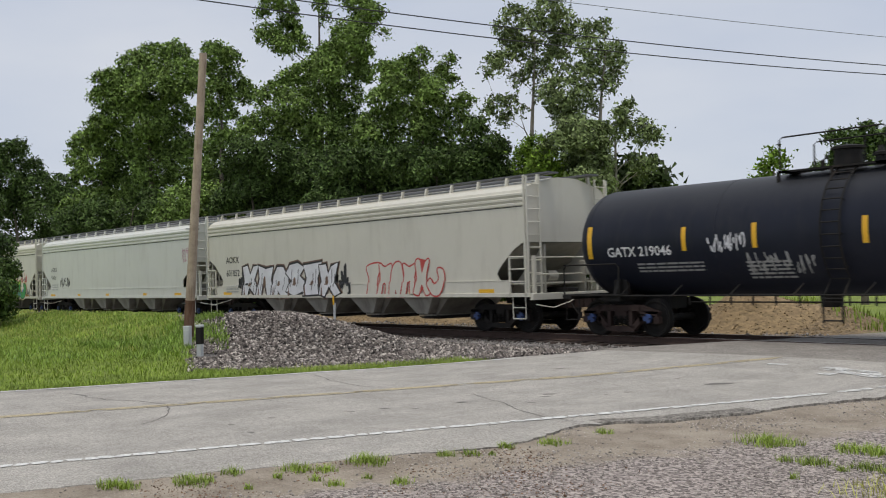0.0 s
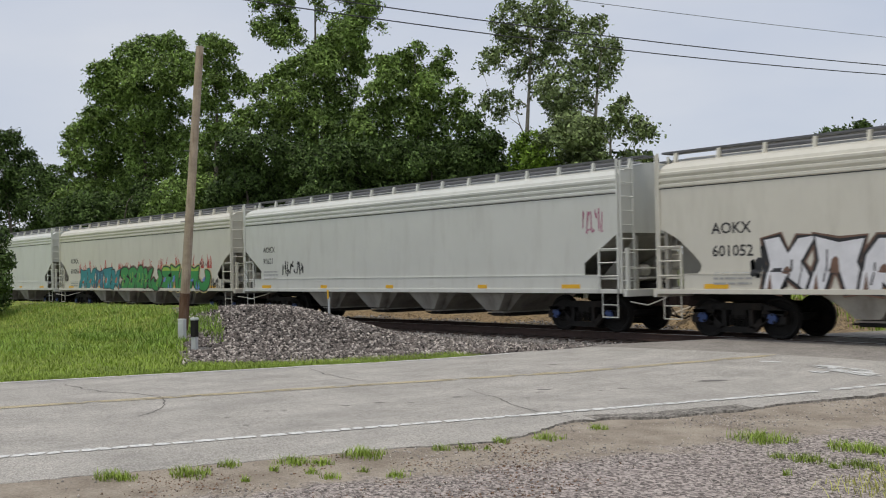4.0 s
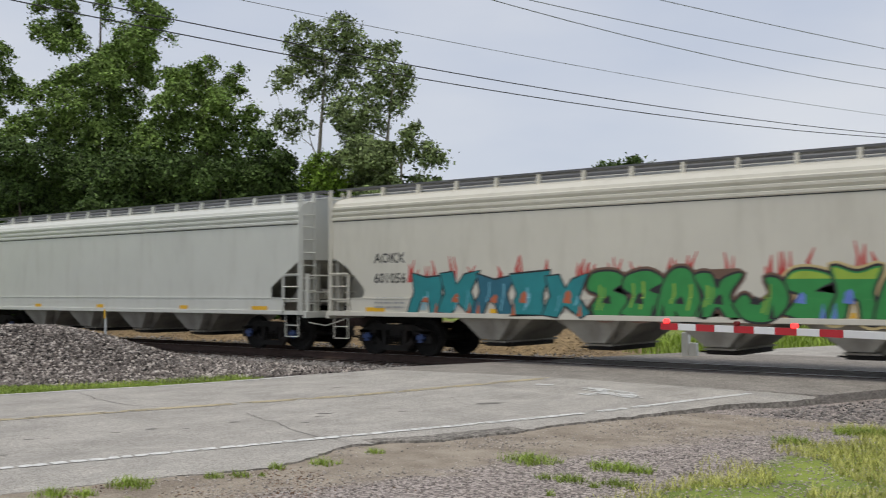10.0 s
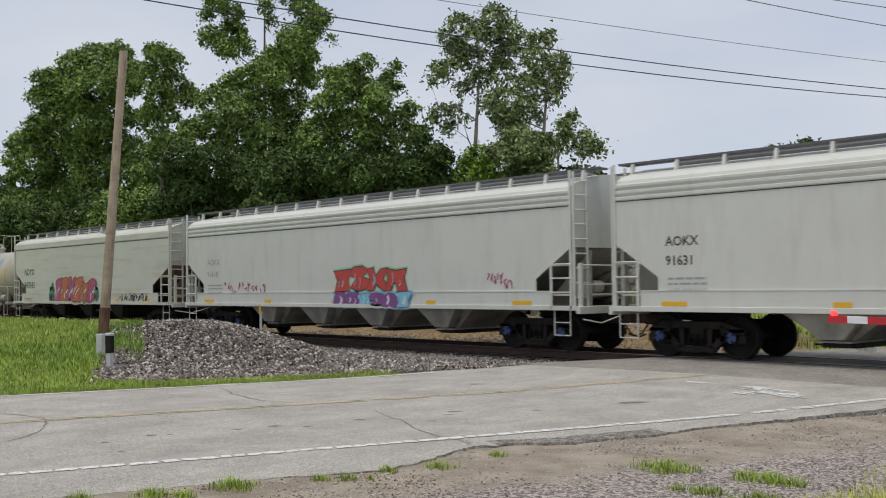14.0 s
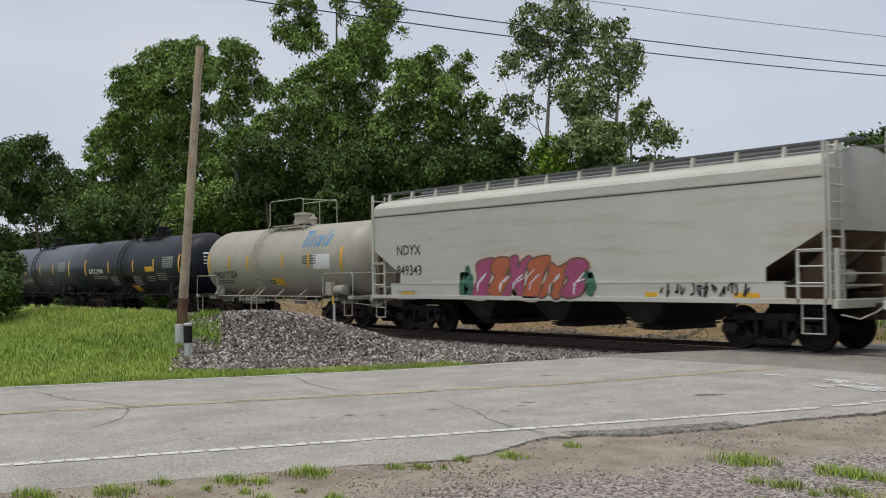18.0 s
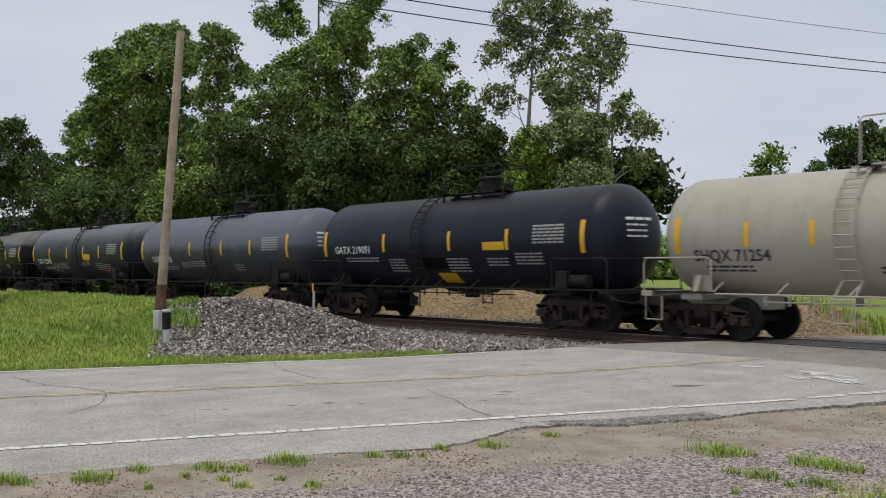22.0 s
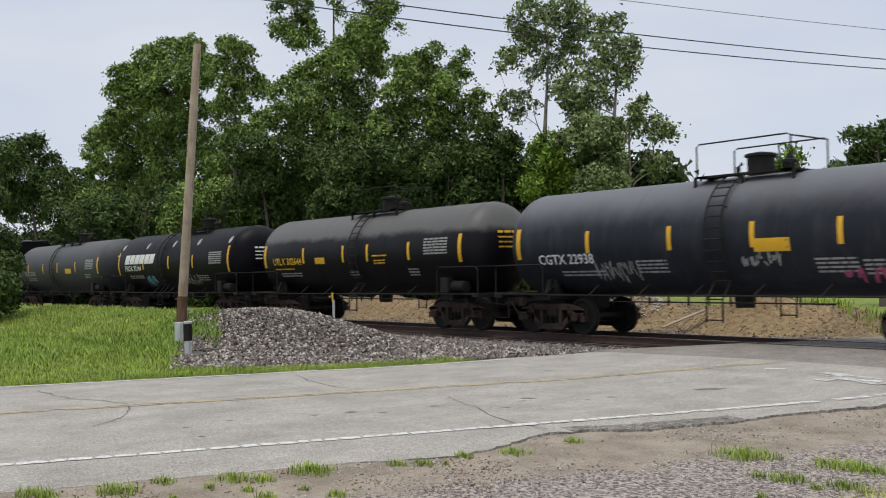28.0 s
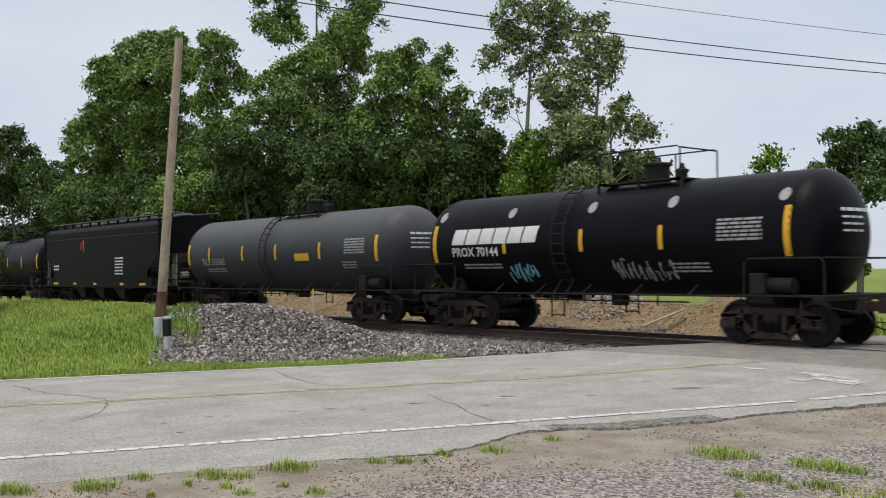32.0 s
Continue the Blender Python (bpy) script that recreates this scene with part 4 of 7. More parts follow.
def truck(parent, x, mat, cap):
    """A two-axle bogie: bolster with side frames, springs and rolling wheelsets."""
    def bolster():
        s = Shape().box(-0.19, 0.19, -1.02, 1.02, 0.44, 0.66, c=0.02)
        s.tube([(0, 0, 0.6), (0, 0, 0.86)], 0.22, 14)
        for sy in (-1, 1):
            s.box(-0.42, 0.42, sy * 0.55 - 0.05, sy * 0.55 + 0.05, 0.30, 0.42)
            for sx in (-1, 1):
                s.box(sx * 0.36 - 0.03, sx * 0.36 + 0.03, sy * 0.76 - 0.05, sy * 0.76 + 0.05, 0.28, 0.62)
        s.box(-0.46, -0.38, -0.8, 0.8, 0.32, 0.40)
        s.box(0.38, 0.46, -0.8, 0.8, 0.32, 0.40)
        return s.mesh("truck", M[mat], False)
    t = part("truck", shared(("bolster", mat), bolster), None, parent, at=Matrix.Translation((x, 0, 0)))
    for sy in (-1, 1):
        part("side_frame", shared(("frame", mat, sy), lambda: side_frame_shape(*sorted((sy * 0.93, sy * 1.07))).mesh("side_frame", M[mat])), None, t)
        for q in (-0.17, 0.0, 0.17):
            part("spring", shared(("spring", mat, sy), lambda: spring_shape(sy * 1.0).mesh("spring", M["steel_dark"], True)), None, t, at=Matrix.Translation((q, 0, 0)))
    for sx in (-1, 1):
        ws = part("wheelset", shared(("wheelset", cap), lambda: wheelset_mesh(cap)), None, t, at=Matrix.Translation((sx * 0.89, 0, WHEEL_R)))
        WHEELSETS[sx].append(ws)
    return t


def coupler(parent, x_face, x_sill, sign):
    def make():
        L = abs(x_face - x_sill)
        s = Shape().box(0.0, L - 0.28, -0.09, 0.09, 0.72, 0.92, c=0.02)
        s.prism([(L - 0.30, -0.10), (L - 0.02, -0.17), (L + 0.04, -0.08), (L - 0.04, 0.0), (L + 0.02, 0.10), (L - 0.06, 0.17), (L - 0.26, 0.13)], "z", 0.68, 0.98)
        s.box(-0.5, 0.12, -0.2, 0.2, 0.66, 1.0, c=0.03)
        return s.mesh("coupler", M["truck_rust"])
    part("coupler", shared(("coupler", round(abs(x_face - x_sill), 2)), make), None, parent, at=pose(x_sill, 0, 0, 0, 0, 0 if sign > 0 else 180))
    def hose():
        a = [(0.25, -0.35, 0.78), (0.40, -0.36, 0.62), (0.52, -0.30, 0.42), (0.62, -0.15, 0.36), (0.70, 0.0, 0.42)]
        return Shape().tube(a, 0.022, 6).mesh("air_hose", M["steel_dark"], True)
    part("air_hose", shared("hose", hose), None, parent, at=pose(x_sill, 0, 0, 0, 0, 0 if sign > 0 else 180))


def stencil_lines(shape, x0, z0, rows, width, gap, h, place, rng, slot=0):
    """Bars that stand for lines of small print."""
    for r in range(rows):
        x, z = x0, z0 - r * gap
        while x < x0 + width:
            n = rng.uniform(0.10, 0.32)
            q = [(x, z), (min(x + n, x0 + width), z), (min(x + n, x0 + width), z + h), (x, z + h)]
            shape.add([place(*p) for p in q], [(0, 1, 2, 3)], slot)
            x += n + 0.035


# ---- graffiti: strokes of spray paint in letter-like forms ----
BLOCKS = {
    "legs": [(0.0, 0.0), (0.30, 0.03), (0.40, 0.36), (0.58, 0.38), (0.66, 0.0), (1.02, 0.03), (0.86, 0.55), (0.98, 0.96), (0.50, 0.88), (0.06, 1.0), (0.14, 0.55)],
    "bean": [(0.05, 0.12), (0.5, 0.0), (0.98, 0.14), (1.0, 0.46), (0.66, 0.58), (0.98, 0.82), (0.62, 1.0), (0.14, 0.93), (0.0, 0.66), (0.30, 0.48)],
    "bolt": [(0.0, 0.05), (0.34, 0.0), (0.50, 0.28), (0.84, 0.0), (1.06, 0.1), (0.76, 0.5), (0.96, 1.0), (0.62, 0.90), (0.46, 0.66), (0.32, 1.0), (0.0, 0.95), (0.16, 0.5)],
    "slab": [(0.08, 0.0), (0.92, 0.03), (0.80, 0.5), (1.0, 1.0), (0.0, 0.92), (0.22, 0.5)],
    "hump": [(0.0, 0.02), (0.38, 0.0), (0.46, 0.2), (0.58, 0.02), (1.05, 0.0), (0.92, 0.6), (0.70, 0.98), (0.36, 1.0), (0.10, 0.7)],
    "tail": [(0.0, 0.30), (0.30, 0.02), (0.80, 0.0), (1.08, 0.34), (0.98, 0.72), (0.60, 0.80), (0.74, 0.5), (0.46, 0.3), (0.16, 0.46)],
}


def curve_points(pts, n=7):
    """A soft line through the points."""
    out = []
    for i in range(len(pts) - 1):
        p0, p1, p2, p3 = (Vector(pts[max(i - 1, 0)]), Vector(pts[i]), Vector(pts[i + 1]), Vector(pts[min(i + 2, len(pts) - 1)]))
        for k in range(n):
            t = k / n
            out.append(0.5 * ((2 * p1) + (p2 - p0) * t + (2 * p0 - 5 * p1 + 4 * p2 - p3) * t * t + (3 * p1 - p0 - 3 * p2 + p3) * t ** 3))
    out.append(Vector(pts[-1]))
    return out


def stroke(shape, pts, width, depth, place, slot, angular=False):
    """A painted stroke with round ends along plane points; width may swell."""
    if angular:
        pts = [Vector(p) for p in pts]
        pts[0] = pts[0] + (pts[0] - pts[1]).normalized() * width * 0.35
        pts[-1] = pts[-1] + (pts[-1] - pts[-2]).normalized() * width * 0.35
        fine = []
        for a, b in zip(pts, pts[1:]):
            for k in range(4):
                fine.append(a + (b - a) * k / 4)
        pts = fine + [pts[-1]]
    else:
        pts = curve_points(pts)
    n = len(pts)
    left, right = [], []
    for i, p in enumerate(pts):
        d = pts[min(i + 1, n - 1)] - pts[max(i - 1, 0)]
        d = d.normalized() if d.length > 1e-6 else Vector((1, 0))
        s = Vector((-d.y, d.x)) * width * 0.5
        left.append(p + s)
        right.append(p - s)
    verts = [place(p.x, p.y, depth) for q in zip(left, right) for p in q]
    shape.add(verts, [(2 * i, 2 * i + 1, 2 * i + 3, 2 * i + 2) for i in range(n - 1)], slot)
    if angular:
        return
    for end, back in ((pts[0], pts[1]), (pts[-1], pts[-2])):
        d = (end - back)
        a0 = math.atan2(d.y, d.x)
        fan = [place(end.x, end.y, depth)] + [place(end.x + width * 0.5 * math.cos(a0 + a), end.y + width * 0.5 * math.sin(a0 + a), depth) for a in np.linspace(-math.pi / 2, math.pi / 2, 7)]
        shape.add(fan, [(0, k, k + 1) for k in range(1, 7)], slot)


def grow(poly, d):
    """A polygon with its outline moved out by d."""
    n = len(poly)
    turn = sum(poly[i][0] * poly[(i + 1) % n][1] - poly[(i + 1) % n][0] * poly[i][1] for i in range(n))
    out = []
    for i in range(n):
        a, b, c = Vector(poly[i - 1]), Vector(poly[i]), Vector(poly[(i + 1) % n])
        t = (c - a).normalized() if (c - a).length > 1e-6 else Vector((1, 0))
        nrm = Vector((t.y, -t.x)) * (1 if turn > 0 else -1)
        out.append(b + nrm * d)
    return out


def clip_at(poly, z, above):
    """The part of a polygon above or below a level."""
    out = []
    for i in range(len(poly)):
        p, q = Vector(poly[i]), Vector(poly[(i + 1) % len(poly)])
        pin, qin = (p.y >= z) == above, (q.y >= z) == above
        if pin:
            out.append(p)
        if pin != qin:
            out.append(p.lerp(q, (z - p.y) / (q.y - p.y)))
    return out


def paint(shape, poly, depth, place, slot):
    """A flat field of spray paint, parted at the ledge of the side sill."""
    for above, keep in ((True, 1.4701), (False, 1.4699)):
        p = clip_at(poly, keep, above)
        if len(p) > 2:
            shape.add([place(q[0], q[1], depth) for q in p], [tuple(range(len(p)))], slot)


def graffiti(parent, place, x0, z0, w, h, forms, fills, outline, seed=1, line=0.05, soft=True, tops=None, streak=None, inner=None, halo=None, flames=None, label="", slant=0.06):
    """Interlocking fat forms of spray paint: halo, flames, outline, fill, lighter tops, streaks and dark gaps in layers."""
    rng = random.Random(seed)
    names = [k for k in dict.fromkeys([outline, *fills, *[q for q in (tops, streak, inner, halo, flames) if q]])]
    sh = Shape()
    n = len(forms)
    cw = w / n
    polys = []
    for i, form in enumerate(forms):
        lift, tall = rng.uniform(0.0, 0.05) * h, h * rng.uniform(0.86, 1.04)
        base = [(x0 + (i - 0.06 + px * 1.14 + rng.uniform(-0.05, 0.05)) * cw + slant * py * h, z0 + lift + py * tall + rng.uniform(-0.03, 0.03) * h * (py > 0.1)) for px, py in BLOCKS[form]]
        if soft:
            base = [tuple(p) for p in curve_points(base + base[:1], 4)[:-1]]
        polys.append(base)
    if flames:
        k = x0
        while k < x0 + w:
            for j in range(rng.choice((1, 2, 2, 3))):
                x, b, t = k + 0.13 * j + rng.uniform(-0.03, 0.03), z0 + h * 0.8, z0 + h * rng.uniform(1.05, 1.42)
                m, wd, bend = (b + t) / 2, rng.uniform(0.04, 0.08), rng.uniform(-0.04, 0.07)
                paint(sh, [(x - wd, b), (x + wd, b), (x + wd * 0.8 - bend, m), (x + bend + 0.012, t), (x + bend - 0.012, t), (x - wd * 0.6 - bend, m)], 0.0035 + 0.0001 * j, place, names.index(flames))
            k += rng.uniform(0.4, 0.85)
    for i, p in enumerate(polys):
        if halo:
            paint(sh, grow(p, line + 0.05), 0.0050 + 0.0002 * i, place, names.index(halo))
    for i, p in enumerate(polys):
        d = 0.0080 + 0.0030 * i
        paint(sh, grow(p, line), d, place, names.index(outline))
        paint(sh, p, d + 0.0010, place, names.index(fills[i % len(fills)]))
        inset = grow(p, -0.03)
        if tops:
            cut = clip_at(inset, z0 + h * rng.uniform(0.66, 0.76), True)
            if len(cut) > 2:
                paint(sh, cut, d + 0.0016, place, names.index(tops))
        cx, zs = x0 + (i + 0.5) * cw, z0 + h * 0.45
        if streak:
            for j in range(2):
                x, wd = cx + cw * rng.uniform(-0.3, 0.3), rng.uniform(0.02, 0.05)
                lo, hi = z0 + h * rng.uniform(0.12, 0.35), z0 + h * rng.uniform(0.45, 0.8)
                stroke(sh, [(x, lo), (x + 0.06, (lo + hi) / 2), (x + slant * h, hi)], wd, d + 0.0022, place, names.index(streak))
        if inner:
            x, wd = cx + cw * rng.uniform(-0.12, 0.12), min(0.10, cw * 0.14)
            hi = z0 + h * rng.uniform(0.45, 0.62)
            paint(sh, [(x - wd, zs - 0.12 * h), (x + wd, zs - 0.14 * h), (x + wd * 0.8, hi - 0.06), (x + 0.02, hi), (x - wd * 0.7, hi - 0.08)], d + 0.0026, place, names.index(inner))
            x = cx + cw * rng.choice((-0.38, 0.36))
            paint(sh, [(x - wd * 0.6, z0 + 0.04), (x + wd * 0.6, z0 + 0.04), (x + wd * 0.2, z0 + h * 0.34)], d + 0.0027, place, names.index(inner))
    return tagged(part("graffiti", sh, [M[k] for k in names], parent, label), kind="stuff")


def scrawl(parent, place, x0, z0, w, h, mat, thick, seed, n=9, label="scrawled spray-paint tag"):
    rng = random.Random(seed)
    sh = Shape()
    for k in range(n):
        x = x0 + w * k / n
        pts = [(x + rng.uniform(-0.2, 0.6) * w / n, z0 + rng.random() * h) for _ in range(4)]
        stroke(sh, pts, thick, 0.006 + 0.0003 * k, place, 0)
    return tagged(part("graffiti", sh, M[mat], parent, label), kind="stuff")


# ---- covered hopper car ----
HALF_W = 1.60


def hopper_place(u, v, depth=0.004):
    return Vector((u, -HALF_W - depth - (0.032 if v < 1.47 else 0.0), v))


def hopper_car(label, x0, paint, curved, half=8.9, face=9.51, bays=4, height=4.0, seam=3.43, truck_x=7.25, end_in=1.1, caps="blue_cap", corrugated=True, trim=None, bay_paint="bay", slope_paint="hopper_end", bay_top=0.40):
    car = thing("hopper_car", label, "freight car", "cars of the freight train", at=Matrix.Translation((x0, TRACK_Y, RAIL_Z)))
    P, trim = M[paint], M[trim or paint]
    key = (paint, curved, half, bays, height)
    sill_top, sill_bot = 1.44, 1.02
    cut_z, cut_x = 1.74, half - end_in

    def body():
        s = Shape()
        if curved:
            corner = [(cut_x + 0.14, sill_top), (cut_x + 0.02, sill_top + 0.07), (cut_x - 0.02, sill_top + 0.2), (cut_x + 0.04, sill_top + 0.3), (cut_x + 0.2, sill_top + 0.46), (cut_x + 0.62, sill_top + 0.82), (half - 0.1, sill_top + 1.02), (half, sill_top + 1.03)]
        else:
            corner = [(cut_x, sill_top), (cut_x, cut_z), (half, 2.47)]
        sheet = corner + [(half, seam)]
        poly = [(-x, z) for x, z in reversed(sheet)] + sheet
        poly = poly[::-1]
        for sy in (-1, 1):
            s.prism(poly, "y", sy * (HALF_W - 0.03), sy * HALF_W)
        # upper sides, roof slope and roof, in one section swept along the car
        band = [(HALF_W, seam)]
        if corrugated:
            step = (height - 0.16 - seam) / 3
            for k in range(3):
                z = seam + k * step
                band += [(HALF_W + 0.028, z + 0.03), (HALF_W + 0.028, z + step - 0.055), (HALF_W - 0.012, z + step - 0.03)]
        else:
            band += [(HALF_W + 0.02, seam + 0.04), (HALF_W + 0.02, height - 0.2)]
        band += [(HALF_W - 0.04, height - 0.12), (HALF_W - 0.22, height - 0.01), (HALF_W - 0.5, height + 0.06), (0.5, height + 0.22), (0.28, height + 0.24)]
        ring = band + [(-a, b) for a, b in reversed(band)]
        n = len(ring)
        vs = [(x, a, b) for x in (-half, half) for a, b in ring]
        s.add(vs, [(i, i + 1, n + i + 1, n + i) for i in range(n - 1)])
        # ends
        for sx in (-1, 1):
            zb = 2.47
            end = [(HALF_W - 0.002, zb), (HALF_W - 0.002, seam)] + band + [(-a, b) for a, b in reversed(band)] + [(-HALF_W + 0.002, seam), (-HALF_W + 0.002, zb)]
            s.prism(end, "x", sx * (half - 0.03), sx * (half - 0.004))
        s.box(-half + 0.1, half - 0.1, -HALF_W + 0.05, HALF_W - 0.05, sill_top - 0.1, sill_top - 0.06)
        return s.mesh("body", P)
    part("body", shared(("body", key), body), None, car)
    part("seam", shared(("seam", key), lambda: Shape().box(-half, half, -HALF_W - 0.006, -HALF_W + 0.01, seam - 0.016, seam + 0.012).box(-half, half, HALF_W - 0.01, HALF_W + 0.006, seam - 0.016, seam + 0.012).mesh("seam", M["seam"])), None, car)

    def slope():
        s = Shape()
        s.add([(cut_x - 2.6, -1.5, 1.0), (cut_x - 2.6, 1.5, 1.0), (half - 0.02, 1.55, 2.47), (half - 0.02, -1.55, 2.47)], [(0, 1, 2, 3)])
        s.add([(cut_x - 2.6, -1.5, 0.97), (cut_x - 2.6, 1.5, 0.97), (half - 0.02, 1.55, 2.44), (half - 0.02, -1.55, 2.44)], [(0, 3, 2, 1)])
        for y in (-0.8, 0.8):
            s.prism([(cut_x - 0.4, 1.1), (half - 0.05, 1.1), (half - 0.05, 2.42)], "y", y - 0.02, y + 0.02)
        s.box(half - 0.14, half - 0.04, -1.5, -1.38, 1.1, 2.46)
        s.box(half - 0.14, half - 0.04, 1.38, 1.5, 1.1, 2.46)
        return s.mesh("slope_sheet", M[slope_paint])
    for sx in (1, -1):
        part("slope_sheet", shared(("slope", half, end_in, slope_paint), slope), None, car, "dull grey slope sheet", at=pose(0, 0, 0, 0, 0, 0 if sx > 0 else 180))
    for sy in (-1, 1):
        def sill():
            s = Shape().box(-cut_x - 0.45, cut_x + 0.45, sy * HALF_W - 0.02, sy * HALF_W + 0.02, sill_bot, sill_top, c=0.006)
            s.box(-cut_x - 0.45, cut_x + 0.45, min(sy * HALF_W + sy * 0.03, sy * HALF_W - sy * 0.12), max(sy * HALF_W + sy * 0.03, sy * HALF_W - sy * 0.12), sill_top - 0.002, sill_top + 0.018)
            s.box(-half - 0.12, half + 0.12, sy * HALF_W - 0.05, sy * HALF_W + 0.03, sill_bot - 0.02, sill_bot + 0.09, c=0.006)
            return s.mesh("side_sill", trim)
        part("side_sill", shared(("sill", key, sy), sill), None, car)
    part("centre_sill", shared(("csill", half), lambda: Shape().box(-half - 0.2, half + 0.2, -0.22, 0.22, 1.0, 1.22, c=0.02).box(truck_x - 0.6, half + 0.2, -0.2, 0.2, 0.78, 1.01, c=0.02).box(-half - 0.2, -truck_x + 0.6, -0.2, 0.2, 0.78, 1.01, c=0.02).mesh("centre_sill", M["steel_dark"])), None, car)

    # bays and their gates
    pitch = 2 * (truck_x - 1.75) / bays
    for k in range(bays):
        bx = (k - (bays - 1) / 2) * pitch

        def bay():
            a, b = pitch * bay_top, 0.30
            top = [(-a, -1.16, 1.01), (a, -1.16, 1.01), (a, 1.16, 1.01), (-a, 1.16, 1.01)]
            low = [(-b, -0.95, 0.46), (b, -0.95, 0.46), (b, 0.95, 0.46), (-b, 0.95, 0.46)]
            s = Shape().add(top + low, [(0, 1, 5, 4), (1, 2, 6, 5), (2, 3, 7, 6), (3, 0, 4, 7), (4, 5, 6, 7)])
            for sy in (-1, 1):
                w = pitch * min(0.27, bay_top)
                face = [(-w, sy * 1.50, 1.01), (w, sy * 1.50, 1.01), (b * 0.85, sy * 1.30, 0.50), (-b * 0.85, sy * 1.30, 0.50)]
                back = [(x, y - sy * 0.3, z) for x, y, z in face]
                s.add(face + back, [(0, 1, 2, 3), (7, 6, 5, 4), (0, 4, 5, 1), (1, 5, 6, 2), (2, 6, 7, 3), (3, 7, 4, 0)])
            s.box(-b - 0.04, b + 0.04, -1.16, 1.16, 0.43, 0.47)
            return s.mesh("bay", M[bay_paint])
        b_ob = part("bay", shared(("bay", round(pitch, 2), bay_paint, bay_top), bay), None, car, at=Matrix.Translation((bx, 0, 0)))

        def outlet():
            s = Shape().box(-0.36, 0.36, -0.95, 0.95, 0.33, 0.43, c=0.01).box(-0.3, 0.3, -1.1, -0.95, 0.36, 0.41)
            s.tube([(-0.46, -1.03, 0.39), (0.46, -1.03, 0.39)], 0.022, 6)
            return s.mesh("outlet_gate", M["steel_dark"])
        part("outlet_gate", shared("outlet", outlet), None, b_ob, "dark outlet gate")

    # roof walk on brackets, hatch covers
    wz = height + 0.30
    for sy in (-1, 1):
        part("roof_walk", shared(("walk", half, height, sy), lambda: Shape().box(-half - 0.35, half + 0.35, *sorted((sy * 0.62, sy * 1.02)), wz, wz + 0.045).mesh("roof_walk", M["galv"])), None, car, "galvanised roof walkway")
    n = int(2 * half / 1.12)
    for k in range(n + 1):
        x = -half + 0.06 + (2 * half - 0.12) * k / n
        for sy in (-1, 1):
            part("walk_bracket", shared(("bracket", height, sy, paint), lambda: Shape().prism([(sy * 1.00, height + 0.02), (sy * 1.10, height + 0.02), (sy * 1.04, wz), (sy * 0.96, wz)], "x", -0.035, 0.035).mesh("walk_bracket", P)), None, car, at=Matrix.Translation((x, 0, 0)))
    part("hatch", shared(("hatch", half, height), lambda: Shape().box(-half + 0.7, half - 0.7, -0.32, 0.32, height + 0.2, height + 0.36, c=0.05).mesh("hatch", M["galv"])), None, car, "long roof hatch")

    # ladders, end platforms, steps
    def ladder():
        s = Shape()
        xs, r = half + 0.03, 0.022
        for x, z1 in ((xs - 0.02, height + 0.25), (xs - 0.62, 2.05)):
            s.box(x - 0.026, x + 0.026, -HALF_W - 0.05, -HALF_W - 0.01, sill_bot, z1)
        for z in np.arange(1.42, 2.2, 0.33):
            s.tube([(xs - 0.64, -HALF_W - 0.05, z), (xs, -HALF_W - 0.05, z)], 0.017, 5)
        s.tube([(xs - 0.62, -HALF_W - 0.03, 2.05), (xs - 0.02, -HALF_W - 0.03, 2.05)], 0.02, 5)
        for y in (-HALF_W + 0.0, -HALF_W + 0.48):
            s.box(xs + 0.04, xs + 0.08, y - 0.025, y + 0.025, sill_bot + 0.05, height + 0.22)
        for z in np.arange(1.30, height + 0.2, 0.34):
            s.tube([(xs + 0.07, -HALF_W, z), (xs + 0.07, -HALF_W + 0.48, z)], 0.017, 5)
        return s.mesh("ladder", P)

    def platform():
        s = Shape().box(half - 0.5, half + 0.22, -1.5, 1.5, 1.02, 1.08)
        s.box(half + 0.12, half + 0.24, -HALF_W, HALF_W, 0.92, 1.10, c=0.01)
        for y in (-1.45, 1.45):
            s.box(half + 0.1, half + 0.2, y - 0.04, y + 0.04, 1.08, 2.1)
        s.tube([(half + 0.16, -1.45, 2.05), (half + 0.16, 1.45, 2.05)], 0.02, 6)
        s.tube([(half + 0.16, -1.45, 1.6), (half + 0.16, 1.45, 1.6)], 0.02, 6)
        return s.mesh("end_platform", P)

    def steps():
        s = Shape()
        y = -HALF_W + 0.02
        for x in (half - 0.54, half - 0.06):
            s.tube([(x, y, 1.04), (x, y, 0.42)], 0.014, 6)
        for z in (0.42, 0.72):
            s.tube([(half - 0.54, y, z), (half - 0.06, y, z)], 0.014, 6)
        return s.mesh("step", P)

    def lever():
        return Shape().tube([(half + 0.26, -1.5, 0.80), (half + 0.30, -0.9, 0.70), (half + 0.34, -0.3, 0.84), (half + 0.34, 0.0, 0.95)], 0.016, 5).mesh("uncoupling_lever", P)
    for sx in (1, -1):
        turn = pose(0, 0, 0, 0, 0, 0 if sx > 0 else 180)
        part("ladder", shared(("ladder", key), ladder), None, car, at=turn)
        part("ladder", shared(("ladder2", key), lambda: mirrored(ladder(), 1)), None, car, at=turn)
        part("end_platform", shared(("platform", key), platform), None, car, at=turn)
        part("step", shared(("step", key), steps), None, car, at=turn)
        part("step", shared(("step2", key), lambda: mirrored(steps(), 1)), None, car, at=turn)
        part("uncoupling_lever", shared(("lever", key), lever), None, car, at=turn)
        truck(car, sx * truck_x, "steel_dark", caps)
        coupler(car, sx * face, sx * (half + 0.2), sx)

